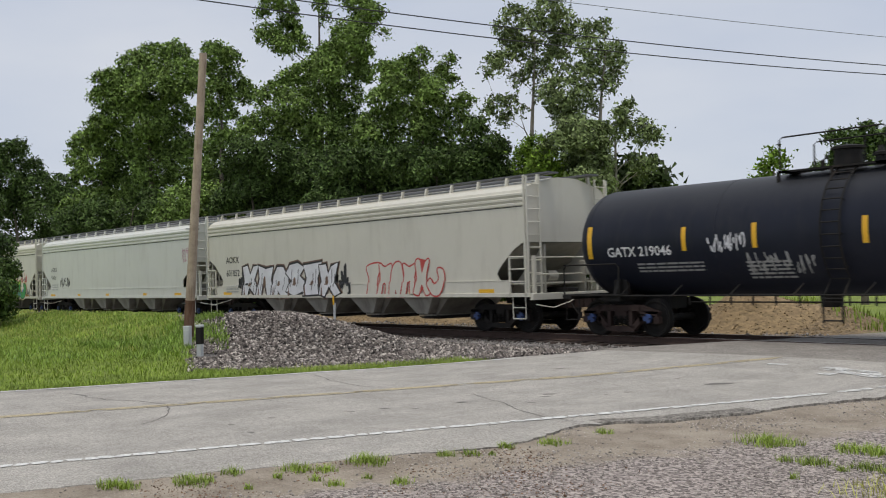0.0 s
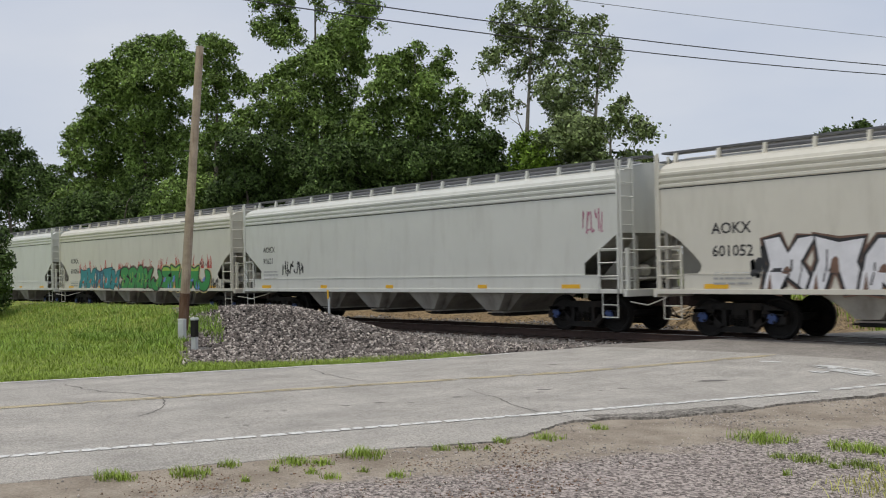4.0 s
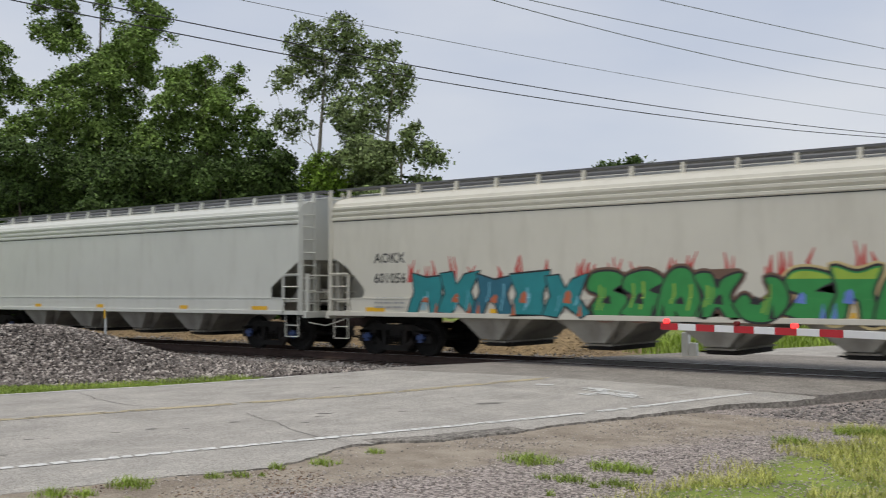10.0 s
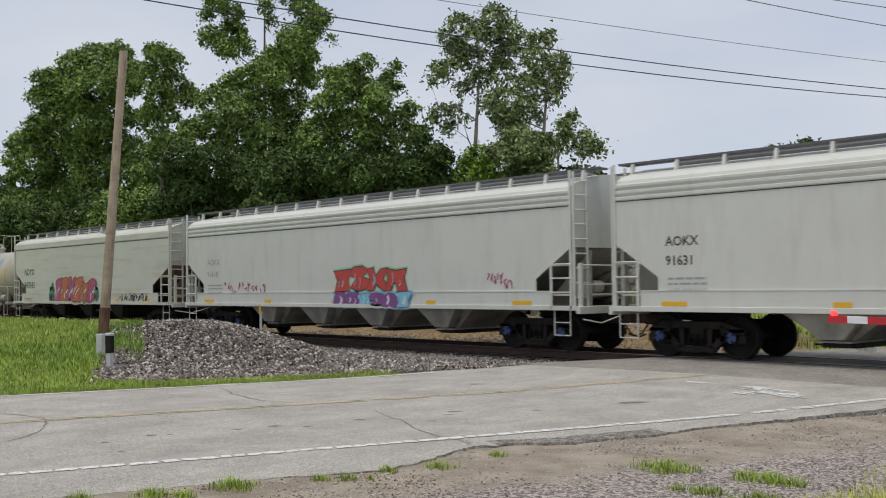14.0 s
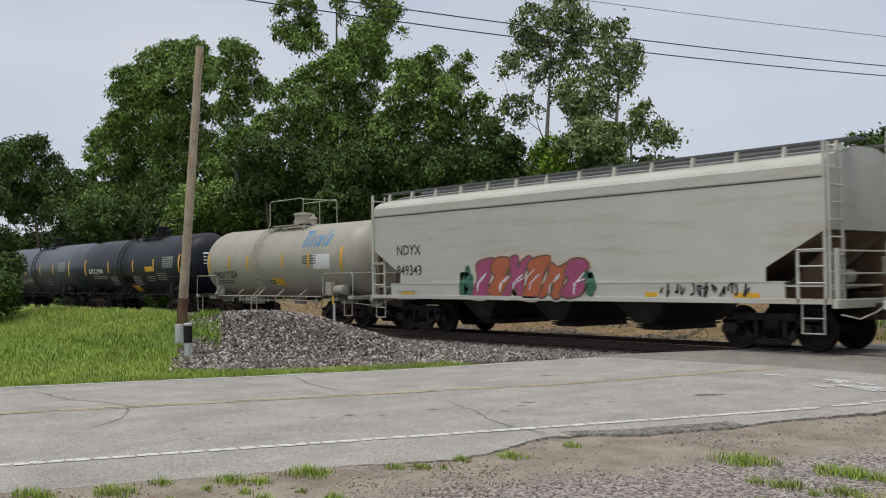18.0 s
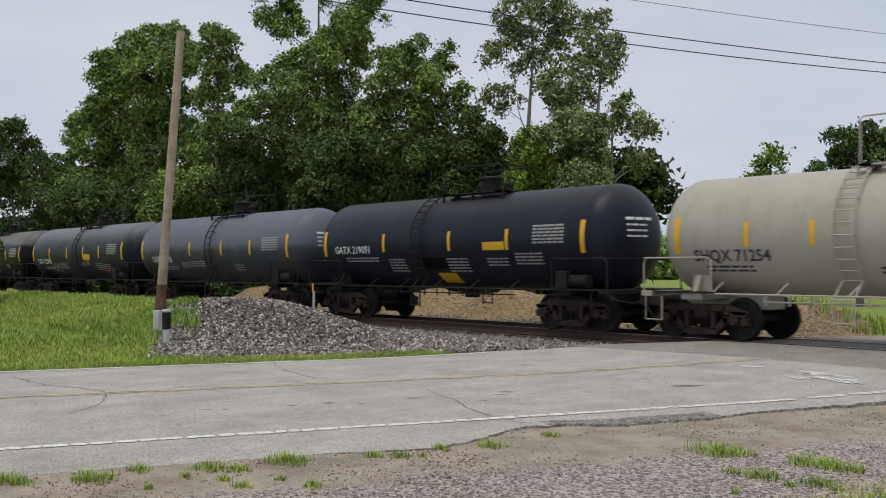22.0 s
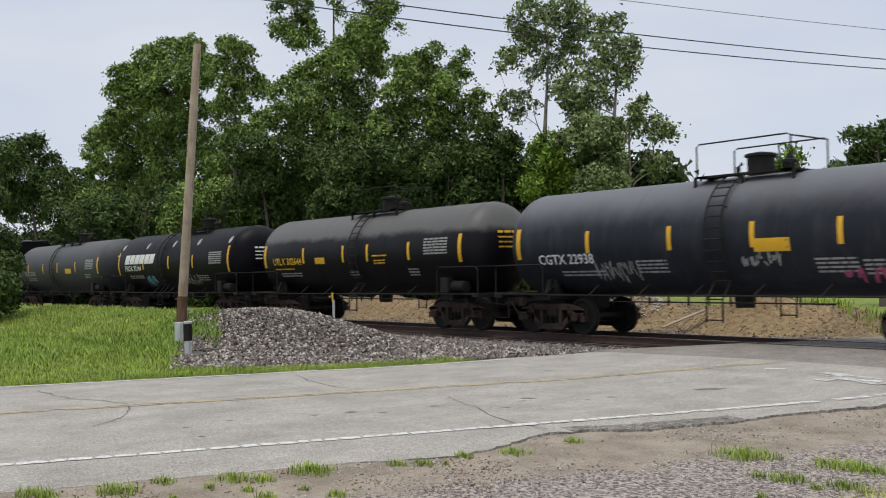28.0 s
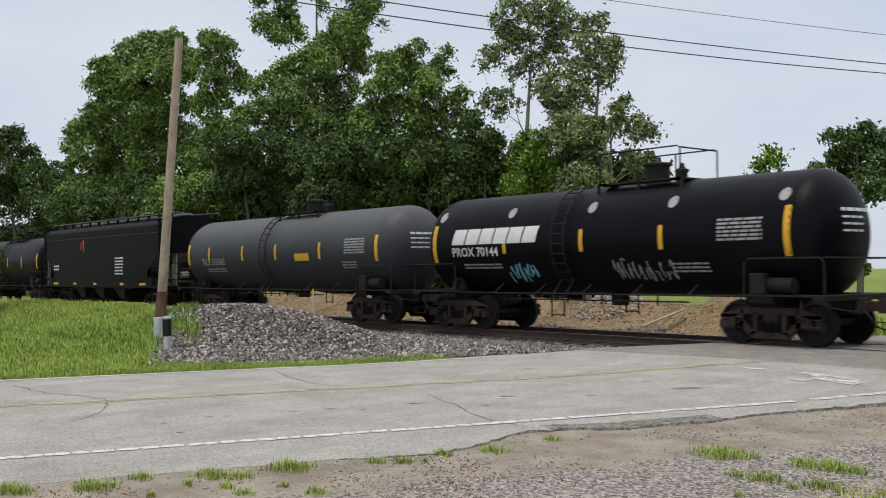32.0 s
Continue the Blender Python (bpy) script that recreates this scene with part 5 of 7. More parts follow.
    def brake():
        s = Shape().spin([(-0.02, 0.16), (-0.02, 0.19), (0.02, 0.19), (0.02, 0.16)], "x", (half + 0.3, 0.55, 1.75), 18)
        s.tube([(half + 0.3, 0.4, 1.75), (half + 0.3, 0.7, 1.75)], 0.012, 5)
        s.tube([(half + 0.3, 0.55, 1.6), (half + 0.3, 0.55, 1.9)], 0.012, 5)
        s.box(half + 0.06, half + 0.28, 0.42, 0.68, 1.55, 1.95, c=0.02)
        s.spin([(-0.18, 0.02), (-0.17, 0.15), (0.17, 0.15), (0.18, 0.02)], "y", (half - 0.3, -0.35, 1.55), 14)
        s.tube([(half - 0.3, -0.9, 1.3), (half - 0.3, 0.9, 1.35)], 0.03, 6)
        return s.mesh("brake_gear", M["hopper_end"])
    part("brake_gear", shared(("brake", half), brake), None, car, "grey hand brake and cylinder")

    for x in (-cut_x + 0.1, -cut_x * 0.5, -0.3, cut_x * 0.5, cut_x - 0.75):
        wide = 0.62 if abs(x) > cut_x * 0.8 else 0.36
        part("reflector", shared(("tape", wide), lambda: Shape().box(0, wide, -HALF_W - 0.030, -HALF_W - 0.02, sill_bot + 0.10, sill_bot + 0.20).mesh("reflector", M["yellow"])), None, car, "yellow reflector strip", at=Matrix.Translation((x, 0, 0)))
    return car


def mirrored(me, axis):
    """A mesh mirrored across y."""
    for v in me.vertices:
        v.co[axis] = -v.co[axis]
    me.flip_normals()
    return me


def hopper_marks(car, lines, x, z, size, mat="ink", seed=3):
    for k, line in enumerate(lines):
        lettering(line, size, mat, lambda u, v, zz=z - k * size * 2.0: hopper_place(x + u, zz + v, 0.004), car, "car_marking")
    sh = Shape()
    stencil_lines(sh, x + 0.05, z - 2 * size * 2.0 + 0.1, 3, 0.95, 0.11, 0.045, lambda u, v: hopper_place(u, v, 0.004), random.Random(seed))
    tagged(part("small_print", sh, M["grey_ink"], car, "faded small print"), kind="stuff")


# ---- tank car ----
def tank_car(label, x0, paint, R=1.36, zc=2.33, half=5.65, face=6.95, truck_x=4.95, head=0.75, top_paint=None, split=2.78, marks=(), mark_mat="white", bars_at=(), dome=0.3, ladder_x=-0.45, caps="truck_rust", trim="steel_dark", rail_h=0.75, bar_h=0.42, tall_h=0.62, pipe=1.02):
    car = thing("tank_car", label, "freight car", "cars of the freight train", at=Matrix.Translation((x0, TRACK_Y, RAIL_Z)))

    def place(u, v, depth=0.004):
        dz = max(-R, min(R, v - zc))
        return Vector((u, -math.sqrt(max(R * R - dz * dz, 0.0)) * (1 + depth / R), zc + dz))

    def shell():
        s = Shape()
        seg = 56
        prof = [(-half - head * math.sin(a), max(R * math.cos(a), 0.02)) for a in np.linspace(math.pi / 2, 0, 9)]
        rings = [(-half + 2 * half * k / 6) for k in range(1, 6)]
        prof += [(x, R) for x in rings]
        prof += [(half + head * math.sin(a), max(R * math.cos(a), 0.02)) for a in np.linspace(0, math.pi / 2, 9)]
        s.spin(prof, "x", (0, 0, zc), seg)
        if top_paint:
            for k, f in enumerate(s.f):
                if sum(s.v[i][2] for i in f) / len(f) > split and len(f) == 4:
                    s.m[k] = 1
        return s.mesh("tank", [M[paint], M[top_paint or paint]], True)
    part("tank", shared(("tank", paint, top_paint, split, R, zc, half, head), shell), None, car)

    def seam_ring():
        return Shape().spin([(-0.012, R + 0.001), (-0.008, R + 0.005), (0.008, R + 0.005), (0.012, R + 0.001)], "x", (0, 0, zc), 56).mesh("weld_seam", M[paint], True)
    for x in (-half, -half * 0.34, half * 0.34, half):
        part("weld_seam", shared(("weld", paint, R, zc), seam_ring), None, car, at=Matrix.Translation((x, 0, 0)))

    # yellow reflector bars that follow the shell
    tall = [(-half + 0.04, tall_h), (half - 0.04, tall_h)]
    for x, h in tall + [(b, bar_h) for b in bars_at]:
        s = Shape()
        zs = np.linspace(zc - 0.05 - h * 0.55, zc - 0.05 + h * 0.75, 7)
        wv = 0.075 if h > 0.5 else 0.06
        vs = [place(x + q, z, 0.006) for z in zs for q in (-wv, wv)]
        s.add(vs, [(2 * i, 2 * i + 1, 2 * i + 3, 2 * i + 2) for i in range(6)])
        part("reflector", s, M["yellow"], car, "yellow reflector strip")

    T = M[trim]

    def end_sill():
        s = Shape().box(half - 1.7, half + 0.75, -0.34, 0.34, 0.66, 1.02, c=0.02)
        s.box(truck_x - 0.28, truck_x + 0.28, -1.36, 1.36, 0.88, 1.04, c=0.02)
        for y in (-0.95, 0.95):
            s.prism([(truck_x - 0.25, 1.02), (truck_x + 0.25, 1.02), (truck_x + 0.18, 1.5), (truck_x - 0.18, 1.5)], "y", y - 0.05, y + 0.05)
        s.prism([(-1.25, 1.02), (1.25, 1.02), (1.05, 1.42), (0.6, 1.16), (-0.6, 1.16), (-1.05, 1.42)], "x", truck_x - 0.05, truck_x + 0.05)
        s.box(half + 0.55, half + 0.85, -1.45, 1.45, 0.94, 1.06, c=0.01)
        return s.mesh("end_sill", T)

    def end_rail():
        s = Shape()
        for y in (-1.42, 1.42):
            s.tube([(half - 1.0, y, 1.06), (half - 1.0, y, 1.72), (half - 0.9, y, 1.80), (half + 0.72, y, 1.80), (half + 0.80, y, 1.70), (half + 0.80, y, 1.02)], 0.020, 6)
        s.tube([(half + 0.80, -1.42, 1.80), (half + 0.80, 1.42, 1.80)], 0.020, 6)
        for y in (-1.42, 1.42):
            s.tube([(half + 0.30, y, 0.95), (half + 0.30, y, 0.42), (half + 0.75, y, 0.42), (half + 0.75, y, 0.95)], 0.02, 5)
        s.tube([(half + 0.85, -1.35, 0.82), (half + 0.95, -0.6, 0.72), (half + 1.0, 0.0, 0.95)], 0.015, 5)
        return s.mesh("end_rail", T)

    def walkway(sy):
        return Shape().box(half - 1.1, half + 0.8, *sorted((sy * 1.44, sy * 1.05)), 1.02, 1.06).mesh("end_walkway", M["steel_dark"])
    for sx in (1, -1):
        turn = pose(0, 0, 0, 0, 0, 0 if sx > 0 else 180)
        part("end_sill", shared(("end_sill", trim, half, truck_x), end_sill), None, car, at=turn)
        part("end_rail", shared(("end_rail", trim, half), end_rail), None, car, at=turn)
        for sy in (-1, 1):
            part("end_walkway", shared(("end_walk", half, sy), lambda: walkway(sy)), None, car, at=turn)
        truck(car, sx * truck_x, "truck_rust", caps)
        coupler(car, sx * face, sx * (half + 0.75), sx)

    def long_pipe():
        s = Shape()
        for y in (-1.40, 1.40):
            s.tube([(-half + 0.9, y, pipe), (half - 0.9, y, pipe)], 0.022, 6)
            for x in np.arange(-half + 1.0, half - 0.8, 1.55):
                s.tube([(x, y, pipe), (x + 0.12, y * 0.82, pipe + 0.24)], 0.018, 5)
        return s.mesh("side_rail", T)
    part("side_rail", shared(("side_rail", trim, half, pipe), long_pipe), None, car)

    # ladder, top platform, dome, valves
    def ladder():
        s = Shape()
        arc = [(-(R + 0.10) * math.cos(a), zc + (R + 0.10) * math.sin(a)) for a in np.linspace(radians(-62), radians(66), 14)]
        low = [(-1.42, 0.45), (-1.42, 0.95)]
        line = low + arc[2:]
        for x in (ladder_x - 0.21, ladder_x + 0.21):
            s.tube([(x, y, z) for y, z in line], 0.022, 5)
        for y, z in line[1:] + [(-1.42, 0.5)]:
            s.tube([(ladder_x - 0.21, y, z), (ladder_x + 0.21, y, z)], 0.016, 5)
        for y, z in line[3::3]:
            s.tube([(ladder_x + 0.21, y, z), (ladder_x + 0.21, y * 0.92, z - (z - zc) * 0.08)], 0.016, 5)
        return s.mesh("ladder", T)
    part("ladder", shared(("ladder", trim, R, zc, ladder_x), ladder), None, car)
    part("ladder", shared(("ladderb", trim, R, zc, ladder_x), lambda: mirrored(ladder(), 1)), None, car)
    ztop = zc + R

    def deck():
        s = Shape()
        a, b = dome - 1.25, dome + 1.25
        for y in (-0.75, 0.42):
            s.box(a, b, y, y + 0.33, ztop - 0.02, ztop + 0.02)
        s.box(a, a + 0.3, -0.75, 0.75, ztop - 0.02, ztop + 0.02)
        s.box(b - 0.3, b, -0.75, 0.75, ztop - 0.02, ztop + 0.02)
        for x in (a, dome, b):
            for y in (-0.72, 0.72):
                s.box(x - 0.03, x + 0.03, y - 0.03, y + 0.03, ztop - 0.32, ztop)
        return s.mesh("top_deck", T)
    part("top_deck", shared(("deck", trim, R, zc, dome), deck), None, car)

    def guard():
        s = Shape()
        a, b = dome - 1.2, dome + 1.2
        for y in (-0.72, 0.72):
            s.tube([(a, y, ztop), (a, y, ztop + rail_h - 0.05), (a + 0.08, y, ztop + rail_h), (b - 0.08, y, ztop + rail_h), (b, y, ztop + rail_h - 0.05), (b, y, ztop)], 0.019, 6)
        s.tube([(b, -0.72, ztop + rail_h - 0.04), (b, 0.72, ztop + rail_h - 0.04)], 0.019, 6)
        s.tube([(dome, 0.72, ztop), (dome, 0.72, ztop + rail_h)], 0.019, 6)
        return s.mesh("guard_rail", T)
    part("guard_rail", shared(("guard", trim, R, zc, dome, rail_h), guard), None, car)

    def manway():
        s = Shape().spin([(-0.1, 0.30), (0.40, 0.30), (0.41, 0.36), (0.46, 0.36), (0.48, 0.30), (0.52, 0.05)], "z", (dome, 0, ztop), 20)
        return s.mesh("dome", T, True)
    part("dome", shared(("dome", trim, R, zc, dome), manway), None, car)

    def valve():
        s = Shape().spin([(-0.05, 0.13), (0.2, 0.13), (0.21, 0.17), (0.27, 0.17), (0.30, 0.08), (0.42, 0.05)], "z", (dome + 0.72, 0, ztop), 12)
        return s.mesh("valve", T, True)
    part("valve", shared(("valve", trim, R, zc, dome), valve), None, car)
    part("vent_pipe", shared(("vent", trim, R, zc, dome), lambda: Shape().tube([(dome - 0.6, 0, ztop - 0.05), (dome - 0.6, 0, ztop + 0.22), (dome - 0.5, 0, ztop + 0.3)], 0.05, 8).mesh("vent_pipe", T, True)), None, car)

    def brake():
        s = Shape().spin([(-0.42, 0.02), (-0.40, 0.17), (0.40, 0.17), (0.42, 0.02)], "x", (half - 0.4, -1.15, 1.24), 14)
        s.box(half - 0.9, half - 0.55, -1.4, -1.2, 1.06, 1.5, c=0.02)
        return s.mesh("brake_gear", T, True)
    part("brake_gear", shared(("tbrake", trim, half), brake), None, car)

    # bottom outlet and skid
    def outlet():
        s = Shape().spin([(0.0, 0.10), (0.0, 0.22), (0.25, 0.24), (0.45, 0.30)], "z", (0.1, 0, zc - R - 0.25), 14)
        for x in np.arange(-2.6, 2.6, 0.55):
            s.box(x - 0.012, x + 0.012, -1.42, -1.38, 0.80, 1.0)
        s.tube([(-2.9, -1.0, 0.86), (2.9, -1.0, 0.86)], 0.018, 5)
        return s.mesh("outlet", T, True)
    part("outlet", shared(("toutlet", trim, R, zc), outlet), None, car)

    for text, mx, mz, size, mm in marks:
        lettering(text, size, mm, lambda u, v: place(mx + u, mz + v, 0.014), car, "car_marking", squeeze=0.99)
    return car, place


def tank_print(car, place, blocks, mat="grey_ink", seed=5):
    """Small print as bars: blocks of (x, z, rows, width)."""
    rng = random.Random(seed)
    sh = Shape()
    for x, z, rows, width in blocks:
        stencil_lines(sh, x, z, rows, width, 0.085, 0.042, lambda u, v: place(u, v, 0.005), rng)
    tagged(part("small_print", sh, M[mat], car, "rows of stencilled small print"), kind="stuff")


def tank_panel(car, place, x, z, w, h, mat, label, name="panel", depth=0.004):
    s = Shape()
    vs = [place(x + a * w, z + b * h / 6, depth) for b in range(7) for a in (0, 1)]
    s.add(vs, [(2 * i, 2 * i + 1, 2 * i + 3, 2 * i + 2) for i in range(6)])
    return part(name, s, M[mat], car, label)


def head_print(car, half, head, R, zc, rows, mat, seed):
    """Bars of print on the rounded head that faces forward."""
    rng = random.Random(seed)
    sh = Shape()

    def on_head(y, z):
        q = min(0.98, math.hypot(y, z - zc) / R)
        return Vector((half + head * math.sqrt(1 - q * q) + 0.01, y, z))
    for k in range(rows):
        stencil_lines(sh, -0.55, zc + 0.42 - k * 0.14, 1, 0.7 if k else 0.95, 0.1, 0.07 if k == 0 else 0.045, on_head, rng)
    tagged(part("head_print", sh, M[mat], car, "print on the tank head"), kind="stuff")


# ---- the train: its cars ----
C = {}
HG = "pale grey covered hopper car"
C[0], tp = tank_car("dark blue-black tank car with yellow reflectors and white tags", -11.2, "tank_blue", bars_at=(-2.75, -0.9, 1.6, 3.2), dome=0.6, ladder_x=0.9, caps="blue_cap",
                    marks=(("GATX 219046", -5.05, 1.97, 0.235, "white"),))
tank_print(C[0], tp, ((-4.2, 1.75, 3, 1.9), (-1.2, 1.72, 5, 1.1)))
scrawl(C[0], tp, -2.1, 1.98, 1.0, 0.42, "g_white", 0.032, 21, 12)
scrawl(C[0], tp, -1.1, 1.45, 1.6, 0.5, "grey_ink", 0.032, 22, 12)

C[1] = hopper_car("cream covered hopper car sprayed with white and red graffiti", -27.75, "hopper_cream", True)
hopper_marks(C[1], ("AOKX", "601052"), -7.5, 2.33, 0.25)
graffiti(C[1], hopper_place, -6.2, 1.04, 6.3, 1.22, ("bolt", "legs", "hump", "bean", "slab", "bolt"), ("g_white",), "g_black", 11, 0.075, soft=False, inner="g_brown", streak="g_black", halo="g_brown", label="white fat-lettered graffiti with black outlines")
scrawl(C[1], hopper_place, -6.5, 1.1, 0.9, 0.9, "g_black", 0.10, 61, 7, "black spray marks")
scrawl(C[1], hopper_place, -0.2, 1.1, 1.1, 1.0, "g_black", 0.12, 62, 8, "black spray marks")
graffiti(C[1], hopper_place, 1.75, 1.06, 3.7, 0.98, ("slab", "legs", "hump", "legs", "bolt", "tail"), ("hopper_cream",), "g_red", 12, 0.05, soft=True, label="red outline graffiti")
C[2] = hopper_car("pale grey covered hopper car with a small black tag", -46.8, "hopper_grey", False)
hopper_marks(C[2], ("AOKX", "91621"), -7.65, 2.40, 0.205)
scrawl(C[2], hopper_place, -6.3, 1.55, 1.35, 0.5, "g_black", 0.055, 31, 9)
scrawl(C[2], hopper_place, 7.8, 2.5, 0.7, 0.6, "g_pink", 0.03, 32, 7, "faint red scribble")
C[3] = hopper_car("cream covered hopper car covered in teal and green graffiti", -65.7, "hopper_cream", True)
hopper_marks(C[3], ("AOKX", "601056"), -7.45, 2.33, 0.25)
graffiti(C[3], hopper_place, -6.3, 1.04, 4.9, 1.0, ("legs", "bolt", "legs", "slab", "bolt"), ("teal", "teal", "g_teal2"), "g_black", 13, 0.045, soft=False, streak="g_cyan", inner="g_orange", flames="g_red", label="teal block graffiti with flames")
graffiti(C[3], hopper_place, -1.35, 1.04, 4.1, 1.0, ("bean", "bean", "hump", "bolt", "tail"), ("green",), "g_black", 14, 0.045, streak="lime", inner="g_black", flames="g_red", halo="g_brown", label="green wildstyle graffiti with flames")
graffiti(C[3], hopper_place, 2.85, 1.04, 4.2, 1.08, ("bean", "legs", "hump", "legs", "tail"), ("green",), "g_black", 15, 0.05, tops="lime", inner="g_blue", flames="g_red", halo="g_amber", label="green and lime bubble graffiti with flames")
scrawl(C[3], hopper_place, 7.0, 1.05, 1.5, 0.5, "g_black", 0.04, 33, 9)
scrawl(C[3], hopper_place, 6.3, 1.95, 0.9, 0.25, "g_black", 0.03, 34, 6)
C[4] = hopper_car("plain pale grey covered hopper car", -84.7, "hopper_grey", False)
hopper_marks(C[4], ("AOKX", "91631"), -7.6, 2.40, 0.205)
C[5] = hopper_car("pale grey covered hopper car with pink and blue graffiti", -103.8, "hopper_grey", False)
hopper_marks(C[5], ("AOKX", "91618"), -7.55, 2.40, 0.205, "grey_ink")
graffiti(C[5], hopper_place, -0.2, 1.46, 3.2, 0.68, ("slab", "bean", "bolt", "legs"), ("g_red",), "g_black", 16, 0.03, soft=False, streak="g_cyan", halo="g_mint", label="red block graffiti with green edges")
graffiti(C[5], hopper_place, -0.15, 1.04, 3.4, 0.39, ("hump", "bean", "slab", "bean", "hump", "slab"), ("g_purple", "g_purple", "g_cyan"), "g_purple", 19, 0.02, streak="g_white", halo="g_cyan", label="purple and pale blue graffiti on the sill")
scrawl(C[5], hopper_place, -6.4, 1.45, 2.6, 0.35, "g_pink", 0.04, 35, 12, "faint pink scrawl")
scrawl(C[5], hopper_place, 6.2, 1.5, 0.9, 0.4, "g_pink", 0.04, 36, 8, "faint pink scrawl")
C[6] = hopper_car("stained grey covered hopper car with orange and purple graffiti", -121.7, "hopper_stained", False, half=7.62, face=8.40, bays=3, truck_x=6.0, end_in=1.35, height=3.95, seam=3.50, corrugated=False, caps="truck_rust", bay_paint="steel_dark", slope_paint="end_rust", bay_top=0.27)
hopper_marks(C[6], ("NDYX", "849343"), -6.45, 2.30, 0.30)
graffiti(C[6], hopper_place, -3.0, 1.05, 4.1, 1.0, ("slab", "bean", "bolt", "slab", "legs", "bean"), ("g_pink", "g_orange", "g_pink", "g_orange", "g_orange"), "g_brown", 17, 0.05, soft=True, streak="g_white", halo="g_cream", slant=0.32, label="orange and pink graffiti with green ends")
scrawl(C[6], hopper_place, -3.4, 1.15, 0.5, 0.7, "g_moss", 0.22, 37, 5, "dark green blob")
scrawl(C[6], hopper_place, 3.6, 1.12, 2.4, 0.32, "g_black", 0.045, 39, 12, "small black tags")
scrawl(C[6], hopper_place, 1.1, 1.15, 0.5, 0.7, "g_moss", 0.22, 38, 5, "dark green blob")

C[7], tp = tank_car("short cream tank car with a blue company mark", -136.5, "tank_cream", R=1.32, zc=2.28, half=4.9, face=6.4, truck_x=4.45, trim="tank_cream", dome=0.3, ladder_x=-0.9, rail_h=0.95, bars_at=(-3.1, -1.6, 1.0, 2.8), bar_h=0.4,
                    marks=(("SHQX 71254", -4.45, 1.72, 0.25, "ink"),))
for k, (a, b) in enumerate(((0, 0.12), (0.24, 0.08), (0.44, 0.14), (0.74, 0.08), (0.94, 0.18), (1.28, 0.08), (1.48, 0.18))):
    hgt = 0.58 if k in (0, 1, 5) else 0.40
    s = Shape().add([tp(2.25 + a + q + 0.1 * j / 8, 2.74 + hgt * j / 8, 0.012) for j in range(9) for q in (0, b)], [(2 * j, 2 * j + 1, 2 * j + 3, 2 * j + 2) for j in range(8)])
    part("company_mark", s, M["mark_blue"], C[7], "mid-blue company mark")
s = Shape().add([tp(2.12 + q, 3.24 + 0.02 * j, 0.014) for j in range(5) for q in (0, 0.50)], [(2 * j, 2 * j + 1, 2 * j + 3, 2 * j + 2) for j in range(4)])
part("company_mark", s, M["mark_blue"], C[7], "mid-blue company mark")
tank_panel(C[7], tp, 3.1, 1.97, 1.05, 0.5, "white", "white placard", "placard")
tank_panel(C[7], tp, 0.05, 1.42, 0.75, 0.25, "yellow", "yellow panel")
tank_print(C[7], tp, ((-4.2, 1.58, 2, 1.2), (-0.3, 1.55, 2, 0.5), (2.4, 2.4, 4, 0.9)), "ink", 6)

C[8], tp = tank_car("dark blue-black tank car with yellow reflectors", -149.75, "tank_blue", bars_at=(-2.45, 0.6, 2.95), dome=0.9, ladder_x=-0.8, marks=(("GATX 219091", -5.05, 2.02, 0.235, "white"),))
tank_print(C[8], tp, ((-4.5, 1.85, 2, 1.7), (-2.3, 1.80, 5, 0.8), (0.4, 1.80, 5, 0.9), (2.1, 1.80, 3, 0.8), (3.2, 1.92, 4, 1.0), (4.2, 2.62, 1, 0.7)))
tank_panel(C[8], tp, 2.0, 2.05, 0.85, 0.22, "yellow", "yellow panel")
tank_panel(C[8], tp, -0.25, 1.15, 0.8, 0.28, "yellow", "yellow panel")
tank_panel(C[8], tp, -0.7, 1.55, 1.2, 0.32, "black_paint", "painted-out black patch", "patch")
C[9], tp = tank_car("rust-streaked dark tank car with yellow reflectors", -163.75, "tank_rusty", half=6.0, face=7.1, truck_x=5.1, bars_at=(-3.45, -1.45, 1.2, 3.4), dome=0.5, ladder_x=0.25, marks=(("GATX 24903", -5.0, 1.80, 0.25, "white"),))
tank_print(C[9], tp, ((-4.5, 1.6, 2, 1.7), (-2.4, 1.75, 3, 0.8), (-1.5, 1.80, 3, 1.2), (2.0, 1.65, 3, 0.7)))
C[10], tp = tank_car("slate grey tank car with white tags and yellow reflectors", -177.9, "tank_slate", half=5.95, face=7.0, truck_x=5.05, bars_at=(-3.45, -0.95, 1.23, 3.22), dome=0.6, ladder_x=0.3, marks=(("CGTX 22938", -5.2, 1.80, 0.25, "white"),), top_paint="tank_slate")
tank_print(C[10], tp, ((-4.5, 1.58, 2, 1.5), (-2.0, 1.80, 4, 0.9), (2.6, 1.75, 4, 0.9), (3.6, 1.7, 4, 0.8)))
tank_panel(C[10], tp, 1.25, 1.95, 0.85, 0.28, "yellow", "yellow panel")
scrawl(C[10], tp, -3.3, 1.3, 1.4, 0.55, "grey_ink", 0.032, 41, 12)
scrawl(C[10], tp, 0.9, 1.65, 1.0, 0.3, "grey_ink", 0.03, 42, 9)
scrawl(C[10], tp, 3.2, 1.25, 2.0, 0.35, "g_pink", 0.06, 43, 8, "dull red scrawl")
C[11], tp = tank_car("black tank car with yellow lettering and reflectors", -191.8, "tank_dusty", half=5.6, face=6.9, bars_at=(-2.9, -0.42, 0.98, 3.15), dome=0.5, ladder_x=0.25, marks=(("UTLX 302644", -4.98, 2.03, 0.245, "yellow"),))
